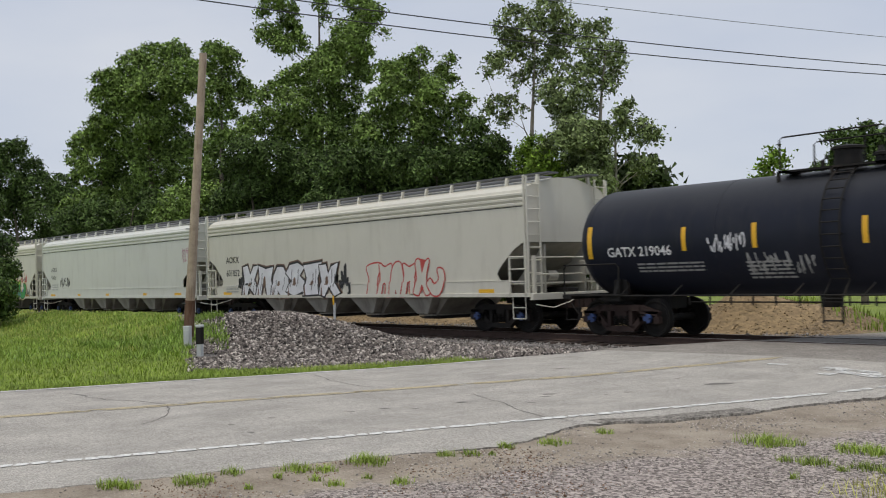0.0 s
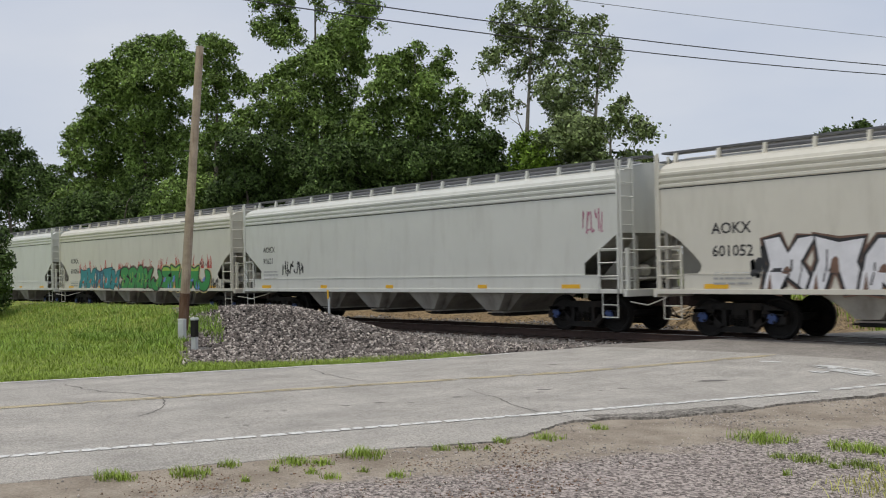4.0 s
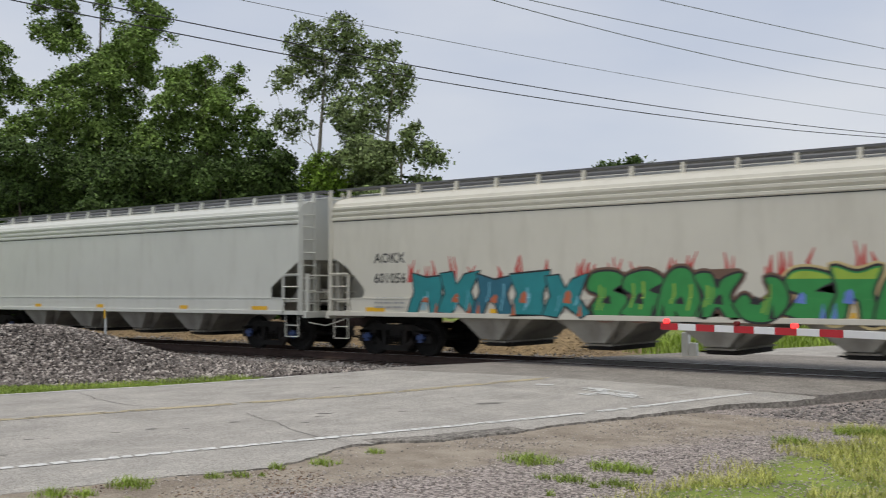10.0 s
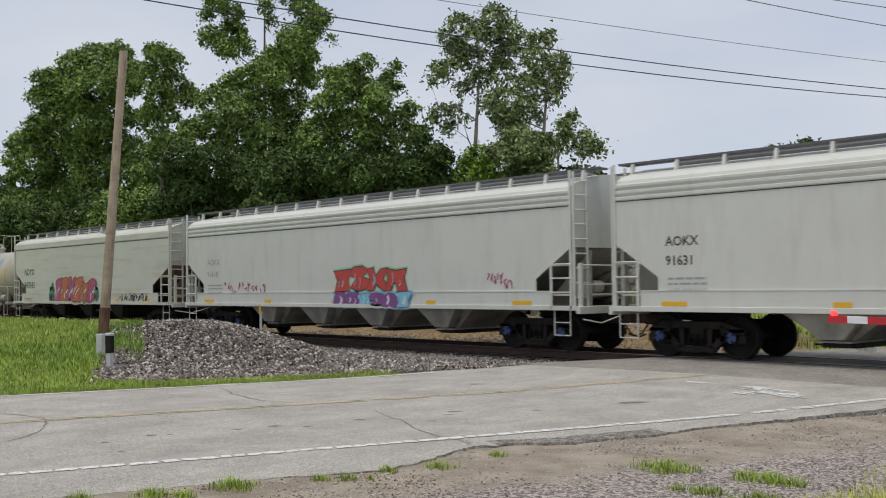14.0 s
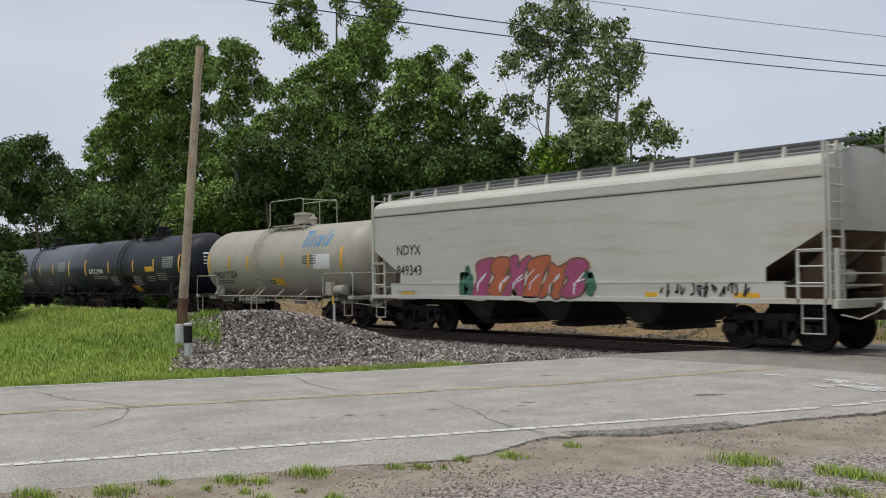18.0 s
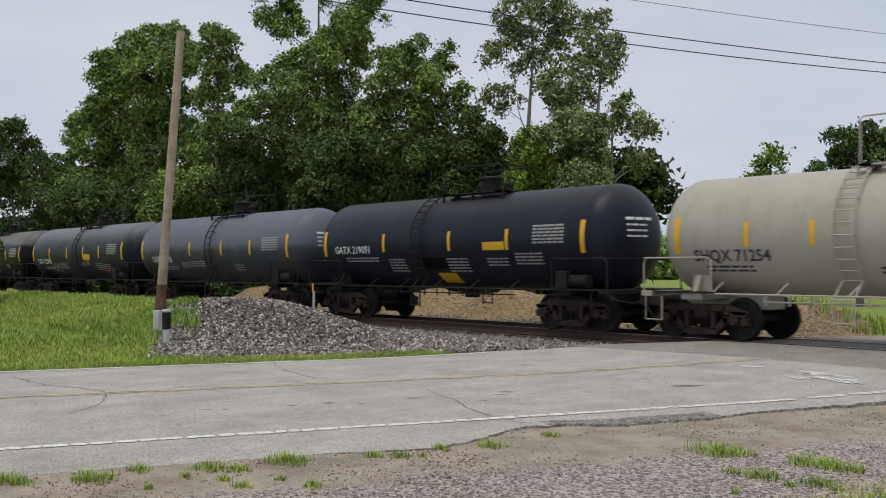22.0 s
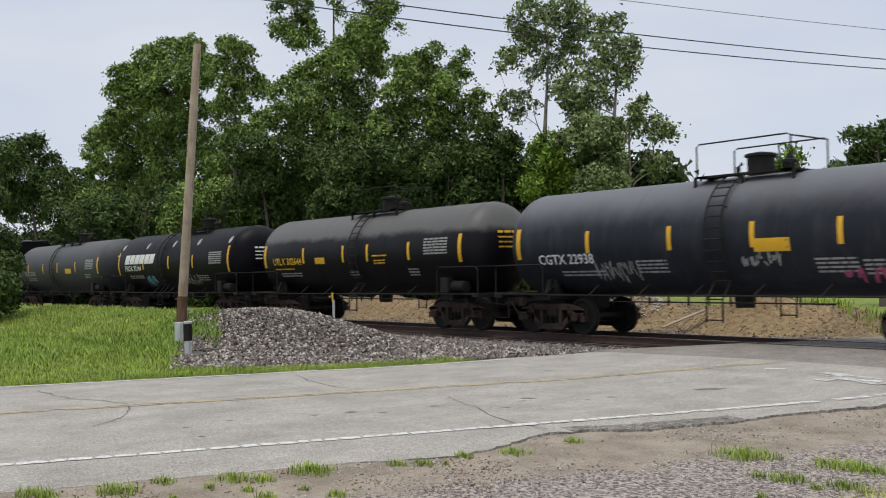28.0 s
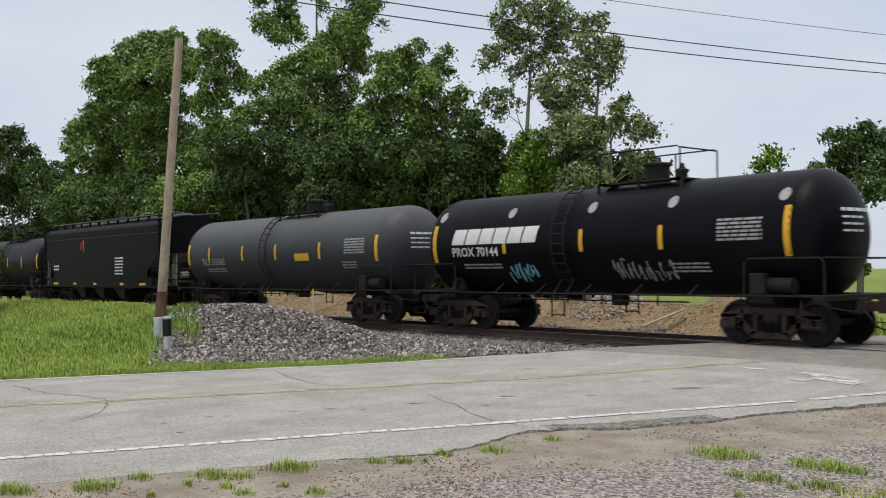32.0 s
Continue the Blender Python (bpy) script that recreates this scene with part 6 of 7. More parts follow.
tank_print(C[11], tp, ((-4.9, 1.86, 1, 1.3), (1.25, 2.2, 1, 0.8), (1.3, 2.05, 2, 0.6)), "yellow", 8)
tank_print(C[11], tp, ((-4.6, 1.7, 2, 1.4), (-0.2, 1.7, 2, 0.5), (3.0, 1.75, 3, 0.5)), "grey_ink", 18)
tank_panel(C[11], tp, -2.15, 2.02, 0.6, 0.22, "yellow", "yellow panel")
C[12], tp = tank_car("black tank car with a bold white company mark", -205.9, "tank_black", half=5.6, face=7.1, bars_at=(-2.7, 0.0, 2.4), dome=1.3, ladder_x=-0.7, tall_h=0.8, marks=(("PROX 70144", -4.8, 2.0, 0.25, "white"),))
for k in range(6):
    x = -4.8 + k * 0.55
    s = Shape()
    for j in range(4):
        za, zb = 2.32 + 0.105 * j, 2.32 + 0.105 * (j + 1)
        sa, sb = 0.03 * j, 0.03 * (j + 1)
        s.add([tp(x + sa, za, 0.008), tp(x + 0.50 + sa, za, 0.008), tp(x + 0.50 + sb, zb, 0.008), tp(x + sb, zb, 0.008)], [(0, 1, 2, 3)])
    part("company_mark", s, M["white"], C[12], "bold white slanted company mark")
for x in (-5.4, -2.6, 0.2, 2.6, 5.4):
    ring = [tp(x + 0.13 * math.cos(a), 3.12 + 0.14 * math.sin(a), 0.006) for a in np.linspace(0, 2 * math.pi, 16, endpoint=False)]
    part("faded_dot", Shape().add(ring, [tuple(range(16))]), M["grey_ink"], C[12], "faded grey dot")
tank_print(C[12], tp, ((-4.4, 1.75, 2, 1.5), (2.6, 1.7, 3, 1.0)))
scrawl(C[12], tp, -2.7, 1.3, 1.1, 0.5, "g_cyan", 0.05, 45, 8)
scrawl(C[12], tp, 0.9, 1.35, 1.8, 0.5, "grey_ink", 0.03, 46, 12)
C[13], tp = tank_car("plain mid-grey tank car with yellow reflectors", -220.6, "tank_grey", half=6.35, face=7.6, truck_x=5.5, bars_at=(-4.6, -2.0, 0.35, 3.15), dome=0.9, ladder_x=-0.4, marks=(("TILX 355365", -5.2, 1.92, 0.25, "grey_ink"),))
tank_print(C[13], tp, ((-4.9, 1.75, 2, 1.5), (4.4, 1.9, 3, 0.8)))
tank_panel(C[13], tp, 1.6, 2.0, 0.9, 0.25, "yellow", "yellow panel")
C[14] = hopper_car("black covered hopper car with faded stencils", -236.0, "black_paint", False, half=6.85, face=7.6, bays=3, truck_x=5.3, end_in=1.2, height=3.85, seam=3.35, corrugated=False, caps="truck_rust", bay_paint="steel_dark")
sh = Shape()
stencil_lines(sh, 2.2, 2.3, 6, 0.9, 0.14, 0.06, lambda u, v: hopper_place(u, v, 0.004), random.Random(9))
stencil_lines(sh, -5.6, 2.0, 2, 0.7, 0.16, 0.08, lambda u, v: hopper_place(u, v, 0.004), random.Random(10))
tagged(part("small_print", sh, M["white"], C[14], "white stencil"), kind="stuff")
scrawl(C[14], hopper_place, -2.0, 2.6, 0.5, 0.7, "g_red", 0.1, 51, 5, "dull red mark")
C[15], tp = tank_car("black tank car with yellow reflectors", -250.6, "tank_black", bars_at=(-2.5, 0.7, 3.1), dome=0.5)
for k in (8, 9, 10, 11, 12, 13):
    hz = {9: 6.0, 10: 5.95, 13: 6.35}.get(k, 5.65)
    head_print(C[k], hz, 0.75, 1.36, 2.33, 4, "yellow" if k == 11 else "white", 60 + k)
    rs = random.Random(70 + k)
    sh = Shape()

    def on_tank(u, v):
        dz = v - 2.33
        return Vector((u, -math.sqrt(max(1.36 ** 2 - dz * dz, 0)) - 0.005, v))
    stencil_lines(sh, hz - 1.75, 2.62, 6, 1.1, 0.085, 0.05, on_tank, rs)
    tagged(part("test_panel", sh, M["grey_ink"], C[k], "block of stencilled inspection print"), kind="stuff")


# ---- trees ----
def leaf_cloud(centres, radii, count, size, rng, flat=0.8, top_bias=0.25, gaps=0.25):
    """Leaves scattered through clumps: arrays of triangles pairs, each a small bent leaf spray."""
    centres, radii = np.asarray(centres, float), np.asarray(radii, float)
    wts = radii ** 2
    idx = rng.choice(len(centres), size=count, p=wts / wts.sum())
    d = rng.normal(size=(count, 3))
    d /= np.linalg.norm(d, axis=1)[:, None]
    rr = radii[idx] * (0.30 + 0.85 * rng.random(count) ** 0.6)
    p = centres[idx] + d * rr[:, None] * np.array([1, 1, flat])
    holes = np.sin(1.7 * p[:, 0] + 0.9 * p[:, 2] + 1.3) * np.sin(1.5 * p[:, 1] - 1.1 * p[:, 2]) + 0.8 * np.sin(4.1 * p[:, 0] + 2.9 * p[:, 1]) * np.sin(3.7 * p[:, 2] + 0.5) + 0.5 * rng.random(count)
    keep = holes > np.quantile(holes, gaps)
    p, d, count = p[keep], d[keep], int(keep.sum())
    nrm = d + rng.normal(scale=0.55, size=(count, 3)) + np.array([0, 0, top_bias])
    nrm /= np.linalg.norm(nrm, axis=1)[:, None]
    a = np.cross(nrm, rng.normal(size=(count, 3)))
    a /= np.linalg.norm(a, axis=1)[:, None] + 1e-9
    b = np.cross(nrm, a)
    s = (size * (0.6 + 0.8 * rng.random(count)))[:, None]
    v = np.stack([p - a * s * 0.85, p + b * s * 0.55 - nrm * s * 0.15, p + a * s * 0.9, p - b * s * 0.55 - nrm * s * 0.15], axis=1)
    return v.reshape(-1, 3)


def tree(label, x, y, height, spread, base, leaf, seed, count=16000, size=0.20, lobes=26, trunk_r=0.22, gaps=0.22, lean=(0.0, 0.0), shape=1.0, limbs=7, clump=1.0):
    """A tapered trunk with limbs that carry clumps of leaves; base: where the crown begins."""
    rng = np.random.default_rng(seed)
    z0 = ground_z(x, y) - 0.15
    t = thing("tree", label, "tree", "trees behind the track", at=Matrix.Translation((x, y, z0)))
    h = height - z0
    wood = Shape()
    axis_pts = [Vector((lean[0] * k / 7 + 0.25 * noise.noise((seed, k * 0.7, 0)), lean[1] * k / 7 + 0.25 * noise.noise((seed, k * 0.7, 5)), h * 0.93 * k / 7)) for k in range(8)]
    axis_pts[0] = Vector((0, 0, 0))
    wood.tube(axis_pts, trunk_r, 9, r2=0.04)
    centres, radii = [], []
    lobes = int(max(lobes, 9 * (h - base) / spread))
    for k in range(lobes):
        f = (k + 0.5) / lobes
        z = base + (h - base) * (f ** 0.85)
        e = (z - base) / max(h - base, 0.1)
        ring = spread * (math.sin(math.pi * min(0.15 + 0.68 * e ** shape, 1.0)) ** 0.75)
        ang = k * 2.399 + rng.uniform(-0.5, 0.5)
        r = ring * rng.uniform(0.1, 0.85)
        ax = axis_pts[min(7, int(7 * z / (h * 0.93)))]
        c = Vector((ax.x + r * math.cos(ang), ax.y + r * math.sin(ang), z + rng.uniform(-0.4, 0.4)))
        centres.append(tuple(c))
        radii.append(spread * rng.uniform(0.30, 0.55) * (1.15 - 0.5 * e) * clump)
        if k % max(1, lobes // (limbs + 1)) == 0:
            st = axis_pts[max(0, min(6, int(7 * (z - 0.22 * h) / (h * 0.93))))]
            mid = (st + c) / 2 + Vector((rng.uniform(-0.3, 0.3), rng.uniform(-0.3, 0.3), 0.3))
            wood.tube([st, mid, c], trunk_r * 0.38, 6, r2=0.02)
    part("trunk", wood, M["bark"], t, smooth=True)
    v = leaf_cloud(centres, radii, int(count * 2.2), size * 0.62, rng, gaps=gaps)
    n = len(v) // 4
    f = np.arange(4 * n, dtype=np.int32).reshape(n, 4)
    cr = part("crown", soup("crown", v, f, M[leaf]), None, t)
    return t


def sprays(lobes, leaf_size, rng, sparse=0.0):
    """Leaves in small flat sprays over the outside of each lobe: three corners a leaf."""
    where, out = [], []
    for x, y, z, r in lobes:
        n = max(6, int(29 * (r / 0.5) ** 1.9 * (0.125 / leaf_size) ** 2 * (1 - 0.15 * sparse)))
        d = rng.normal(size=(n, 3)) + np.array([0, 0, 0.25])
        d /= np.linalg.norm(d, axis=1)[:, None]
        reach = r * (0.50 + 0.50 * rng.random(n) ** 0.4) * (1 + 0.34 * rng.random(n) ** 4) * (1 + 0.4 * max(0.0, sparse - 0.3) * rng.random(n))
        where.append(np.array([x, y, z]) + d * reach[:, None] * np.array([1, 1, 0.9]))
        out.append(d)
    p, d = np.concatenate(where), np.concatenate(out)
    per = 15
    n = len(p) * per
    tilt = np.repeat(d + rng.normal(scale=0.30, size=p.shape) + np.array([0, 0, 0.30]), per, axis=0)
    wide = np.repeat(leaf_size * (1.5 + 1.7 * rng.random(len(p))), per)
    q = rng.normal(size=(n, 3))
    tilt /= np.linalg.norm(tilt, axis=1)[:, None]
    q -= tilt * ((q * tilt).sum(axis=1) * 0.72)[:, None]
    spot = np.repeat(p, per, axis=0) + q * wide[:, None] * 0.72
    nrm = tilt + rng.normal(scale=0.5, size=(n, 3))
    nrm /= np.linalg.norm(nrm, axis=1)[:, None]
    a = np.cross(nrm, rng.normal(size=(n, 3)))
    a /= np.linalg.norm(a, axis=1)[:, None] + 1e-9
    b = np.cross(nrm, a)
    s = (leaf_size * (0.6 + 0.75 * rng.random(n)))[:, None]
    return np.stack([spot - a * s * 0.8 + b * s * 0.52, spot - a * s * 0.8 - b * s * 0.52 - nrm * s * 0.2, spot + a * s * 0.95], axis=1).reshape(-1, 3)


GROWN = [0]


def grown_tree(label, x, y, leaf, base, lobes, sparse=0.0, leaf_size=0.0, full=0.92):
    """A tree whose crown is made of lobes (x, y, z, radius) from its foot, each carried by a limb of its own."""
    GROWN[0] += 1
    seed = 900 + GROWN[0]
    rng = np.random.default_rng(seed)
    z0 = ground_z(x, y) - 0.15
    t = thing("tree", label, "tree", "trees behind the track", at=Matrix.Translation((x, y, z0)))
    lobes = [(a, b, c - z0, r * full) for a, b, c, r in lobes]
    crown = list(lobes)
    top_heavy = min(c for _, _, c, _ in lobes) > 8.0
    for a, b, c, r in lobes:
        ang = rng.random() * 6.283
        if sparse < 0.3 and rng.random() < (0.45 if top_heavy else 1.0):
            crown.append((a + r * math.cos(ang), b + r * math.sin(ang), c - 0.5 * r, r * rng.uniform(0.45, 0.65)))
    top = max(c for _, _, c, _ in lobes)
    high = sorted(lobes, key=lambda q: -q[2])[:max(3, len(lobes) // 3)]
    tip = Vector((sum(q[0] for q in high) / len(high), sum(q[1] for q in high) / len(high), top * 0.9))
    stem = [Vector((tip.x * (k / 8) ** 1.4 + 0.12 * noise.noise((seed, k * 0.7, 0)), tip.y * (k / 8) ** 1.4 + 0.12 * noise.noise((seed, k * 0.7, 5)), tip.z * k / 8)) for k in range(9)]
    thick = 0.09 + 0.011 * top
    trunk = part("trunk", Shape().tube(stem, thick, 10, r2=0.03), M["bark_pale" if leaf == "leaf_pale" else "bark"], t, smooth=True)
    bark = M["bark_pale" if leaf == "leaf_pale" else "bark"]
    nodes = [(p, thick * (1 - 0.8 * k / 8)) for k, p in enumerate(stem) if k > 1 and p.z >= 0.5 * base]
    for a, b, c, r in sorted(lobes, key=lambda q: math.hypot(q[0] - tip.x * q[2] / tip.z, q[1] - tip.y * q[2] / tip.z)):
        end = Vector((a, b, c))
        st, girth = min(nodes, key=lambda q: (end - q[0]).length + 2.5 * max(0.0, q[0].z - c + 0.45 * math.hypot(a - q[0].x, b - q[0].y)))
        reach = (end - st).length
        bow = Vector((rng.uniform(-0.12, 0.12), rng.uniform(-0.12, 0.12), 0.10)) * reach
        line = [st, st.lerp(end, 0.35) + bow * 0.8, st.lerp(end, 0.7) + bow * 0.7, end]
        w0 = min(girth * 0.7, 0.022 + 0.012 * reach)
        limb = Shape().tube(line, w0, 6, r2=0.012)
        nodes += [(line[1], w0 * 0.75), (line[2], w0 * 0.5)]
        for k in range(3):
            out = end + Vector(rng.normal(size=3)).normalized() * r * 0.85
            limb.tube([line[2].lerp(end, 0.5), end.lerp(out, 0.5) + Vector((0, 0, 0.05)), out], 0.013, 4, r2=0.005)
        part("limb", limb, bark, trunk, smooth=True)
    far = math.hypot(x, y)
    v = sprays(crown, leaf_size or 0.062 + 0.00095 * far, rng, sparse)
    n = len(v) // 3
    part("crown", soup("crown", v, np.arange(3 * n, dtype=np.int32).reshape(n, 3), M[leaf]), None, t)
    return t


grown_tree("tall broadleaf tree with a ragged dark green crown", -74.1, 33.9, "leaf_mid", 2, ((-0.2, 2.2, 20.0, 1.11), (-1.0, 0.7, 19.5, 1.39), (-0.5, -1.0, 18.5, 1.48), (-0.6, -2.9, 17.4, 0.92), (-0.5, -3.9, 17.4, 0.51), (-1.0, -3.3, 16.0, 1.10), (-0.3, -1.7, 16.2, 1.74), (1.9, -0.6, 16.4, 1.84), (2.6, 1.1, 17.4, 1.57), (-0.0, 3.8, 18.9, 0.83), (0.0, 1.6, 15.4, 1.60), (1.0, -0.7, 14.2, 1.74), (-0.8, -2.4, 14.9, 1.19), (0.0, 3.8, 14.9, 0.92), (-1.2, 1.7, 13.3, 1.82), (-1.7, -0.2, 12.8, 1.64), (1.6, 2.5, 12.2, 1.37), (0.9, 1.9, 10.7, 1.82), (-0.7, 0.5, 10.8, 1.91)))
grown_tree("broadleaf tree with a rounded dark green crown", -62.9, 33.7, "leaf_mid", 2, ((1.1, -0.8, 17.4, 0.81), (0.2, 0.7, 17.2, 0.89), (0.4, -0.8, 16.0, 0.89), (-0.8, 1.4, 15.7, 1.13), (1.3, -0.7, 14.4, 1.04), (0.4, 1.7, 14.6, 0.52), (-1.3, -0.1, 13.8, 0.72), (1.0, 0.2, 13.3, 0.72), (-1.1, 0.5, 12.3, 0.80), (-1.2, 0.1, 11.0, 0.72), (1.4, -0.2, 11.5, 0.64), (-1.1, -0.6, 9.6, 0.87)))
grown_tree("broad mid-green tree in front of taller ones", -79.4, 32.1, "leaf_mid", 0.6, ((1.6, -0.8, 14.2, 1.15), (-0.5, -1.2, 13.1, 1.24), (-0.5, -1.9, 11.9, 0.76), (1.4, 0.3, 13.6, 1.53), (0.6, -0.6, 11.4, 1.62), (-0.6, 2.2, 11.6, 1.81), (-0.1, -1.7, 10.5, 0.86), (2.5, 2.2, 9.1, 1.81), (-0.4, 1.4, 9.1, 1.90), (-0.1, -0.9, 8.3, 1.90)))
grown_tree("leafy tree at the far wood edge", -102.5, 33.3, "leaf_dark", 0.6, ((-1.5, -0.7, 15.0, 1.44), (0.2, -3.1, 14.0, 1.80), (0.4, -0.5, 15.4, 0.84), (-0.8, 1.1, 13.4, 1.32), (-0.7, -2.1, 12.2, 2.40), (0.2, 0.9, 11.1, 2.16), (2.0, 3.1, 11.8, 1.20), (3.2, 3.1, 9.9, 1.80), (-2.2, -0.6, 9.3, 2.63), (2.4, 1.5, 8.2, 2.39), (-2.4, -2.6, 10.1, 2.40)))
grown_tree("low bushy tree at the wood edge", -71.3, 29.9, "leaf_dark", 0.2, ((-0.1, -1.8, 6.6, 1.63), (-1.7, 1.0, 6.4, 1.63), (1.4, 2.3, 6.6, 1.46), (-0.6, 2.7, 8.0, 1.12), (-1.4, -2.9, 6.3, 1.29)))
grown_tree("low bushy tree at the wood edge", -58.7, 29.7, "leaf_mid", 0.2, ((0.5, -1.3, 6.7, 1.24), (-0.4, 1.1, 7.2, 1.10), (-0.6, 0.4, 5.8, 1.24), (0.2, 1.9, 6.1, 1.17), (-0.6, -1.5, 5.6, 1.24)))
grown_tree("tall tree with an open dark green crown", -57.2, 38.2, "leaf_mid", 3, ((-1.2, -3.1, 21.4, 0.52), (-1.6, -1.9, 22.2, 0.32), (-0.7, -3.0, 20.4, 0.60), (-2.4, -2.8, 20.0, 0.32), (-1.4, -1.5, 20.1, 0.59), (-1.5, -3.0, 18.3, 0.67), (-1.8, -1.1, 19.0, 0.71), (-0.7, -2.5, 17.4, 0.55), (-0.5, -1.3, 17.8, 0.47), (-0.8, 0.3, 21.9, 0.60), (-0.2, -0.8, 22.1, 0.40), (-0.0, 1.0, 22.1, 0.48), (-0.1, 0.3, 20.5, 0.40), (0.0, 2.4, 23.0, 0.80), (0.8, 3.6, 22.5, 0.56), (0.3, 1.4, 21.5, 0.48), (0.8, 2.8, 20.8, 0.72), (2.7, 2.6, 19.8, 0.48), (-0.1, 0.7, 19.7, 0.32), (0.9, 3.2, 19.4, 0.79), (1.4, 1.5, 18.2, 0.95), (2.4, 3.8, 18.5, 0.24), (1.1, 1.6, 17.0, 1.10), (-0.9, 1.2, 16.8, 0.86)), full=1.12)
grown_tree("dark green tree under a taller crown", -54.8, 35.6, "leaf_mid", 1.0, ((-0.6, -2.0, 13.8, 0.66), (-1.3, -2.5, 13.5, 0.51), (1.1, -1.7, 12.8, 1.17), (0.7, 0.6, 13.1, 1.39), (1.0, 2.5, 13.5, 1.17), (-2.6, -1.3, 12.2, 1.10), (-1.8, 0.4, 11.6, 1.39), (1.2, 0.6, 10.9, 1.53), (-3.2, -2.7, 12.0, 0.51), (-1.4, -3.9, 10.8, 0.73), (0.6, 3.2, 11.4, 1.31), (2.6, 2.0, 16.9, 0.97), (1.2, 1.3, 16.4, 0.81), (2.0, 0.2, 14.9, 1.18), (0.6, 3.3, 15.6, 1.03), (-0.9, 0.5, 15.2, 0.88), (0.1, -1.5, 14.6, 0.48), (2.0, 3.3, 16.4, 0.56)))
grown_tree("dark green tree with a pointed ragged top", -46.6, 38.5, "leaf_mid", 1.5, ((0.4, -0.5, 14.8, 0.55), (-0.6, -0.8, 14.3, 0.75), (-1.5, -1.6, 14.2, 0.61), (-0.0, -2.1, 12.9, 0.95), (-1.2, 0.5, 13.6, 1.02), (1.4, 1.0, 14.6, 0.38), (0.9, 0.9, 13.8, 0.61), (1.5, -0.4, 12.6, 0.88), (2.0, 0.7, 13.2, 0.34), (-0.7, -2.5, 12.1, 0.95), (0.6, -0.1, 11.8, 1.15), (0.8, 2.7, 12.5, 0.47), (0.4, 2.4, 11.7, 0.81), (-0.6, -0.9, 11.1, 1.35), (-1.6, -2.3, 10.5, 1.35), (0.1, 1.1, 10.3, 1.21), (0.9, 2.9, 10.7, 0.81)))
grown_tree("bushy mid-green tree behind the track", -53.6, 31.5, "leaf_dark", 0.3, ((-0.0, -1.2, 9.4, 1.11), (-1.6, -1.2, 8.8, 0.69), (0.6, 0.3, 9.1, 1.38), (-0.6, -0.2, 7.5, 1.45), (0.1, 2.2, 6.9, 1.52), (1.3, 2.2, 8.6, 1.52), (-1.5, -1.3, 6.7, 1.03), (-0.4, 0.8, 5.9, 1.17)))
grown_tree("bushy dark tree behind the track", -47.1, 33.4, "leaf_dark", 0.3, ((1.4, -1.6, 7.8, 1.47), (1.1, -1.8, 6.0, 1.47), (1.9, 0.3, 7.9, 1.41), (2.1, 1.0, 6.2, 1.41), (-0.3, -2.3, 5.4, 1.09), (1.5, -0.6, 5.4, 1.09)))
grown_tree("bushy green tree behind the track", -41.8, 35.3, "leaf_dark", 0.3, ((-0.1, -1.8, 7.8, 1.27), (-0.3, 0.2, 7.7, 1.21), (-1.3, 0.7, 6.2, 1.21), (1.6, 1.0, 7.7, 1.21), (1.3, 0.8, 6.2, 1.09), (-0.6, -1.1, 6.0, 0.97)))
grown_tree("leafy tree behind the track", -39.3, 37.2, "leaf_dark", 0.5, ((-0.3, 0.6, 7.3, 1.08), (-0.3, 0.9, 8.6, 0.60), (-0.5, 1.7, 6.6, 1.02), (0.2, -0.3, 8.7, 0.66), (-0.8, 0.1, 6.1, 0.90), (-0.2, -0.8, 9.7, 0.42)))
grown_tree("small bright green leafy tree", -35.9, 37.1, "leaf_bright", 0.4, ((-0.6, 0.6, 8.4, 0.63), (0.9, -0.3, 7.5, 0.74), (-1.2, 0.3, 7.6, 0.68), (0.6, 0.6, 6.8, 0.74), (-0.7, 0.3, 6.4, 0.85), (0.6, 0.7, 6.0, 0.85), (-0.2, -1.0, 5.9, 0.68)))
grown_tree("slender tree with thin grey-green foliage and pale limbs", -38.3, 38.6, "leaf_pale", 5, ((-0.2, -0.2, 15.6, 0.46), (1.2, -0.4, 15.0, 0.46), (2.0, 0.3, 15.6, 0.56), (1.6, 1.7, 15.2, 0.56), (-0.7, -0.8, 15.0, 0.28), (-0.9, 0.3, 14.5, 0.49), (-0.2, -1.8, 13.0, 0.31), (-1.4, -1.2, 12.7, 0.24), (-0.5, -0.5, 13.2, 0.49), (0.0, 0.4, 14.0, 0.46), (0.5, 1.4, 14.4, 0.61), (1.7, 1.8, 14.0, 0.55), (2.1, 2.4, 14.7, 0.34), (0.5, 0.5, 12.7, 0.46), (-0.3, 0.0, 12.2, 0.30), (1.8, 0.9, 12.8, 0.55), (-1.1, -0.9, 11.0, 0.30), (-0.7, -0.2, 11.1, 0.30), (0.4, -0.5, 10.4, 0.21), (-1.5, 0.1, 10.3, 0.30), (-1.6, -0.9, 10.6, 0.27), (-1.1, 0.4, 14.7, 0.37), (1.0, 0.4, 11.4, 0.27)), sparse=1, full=1.2)
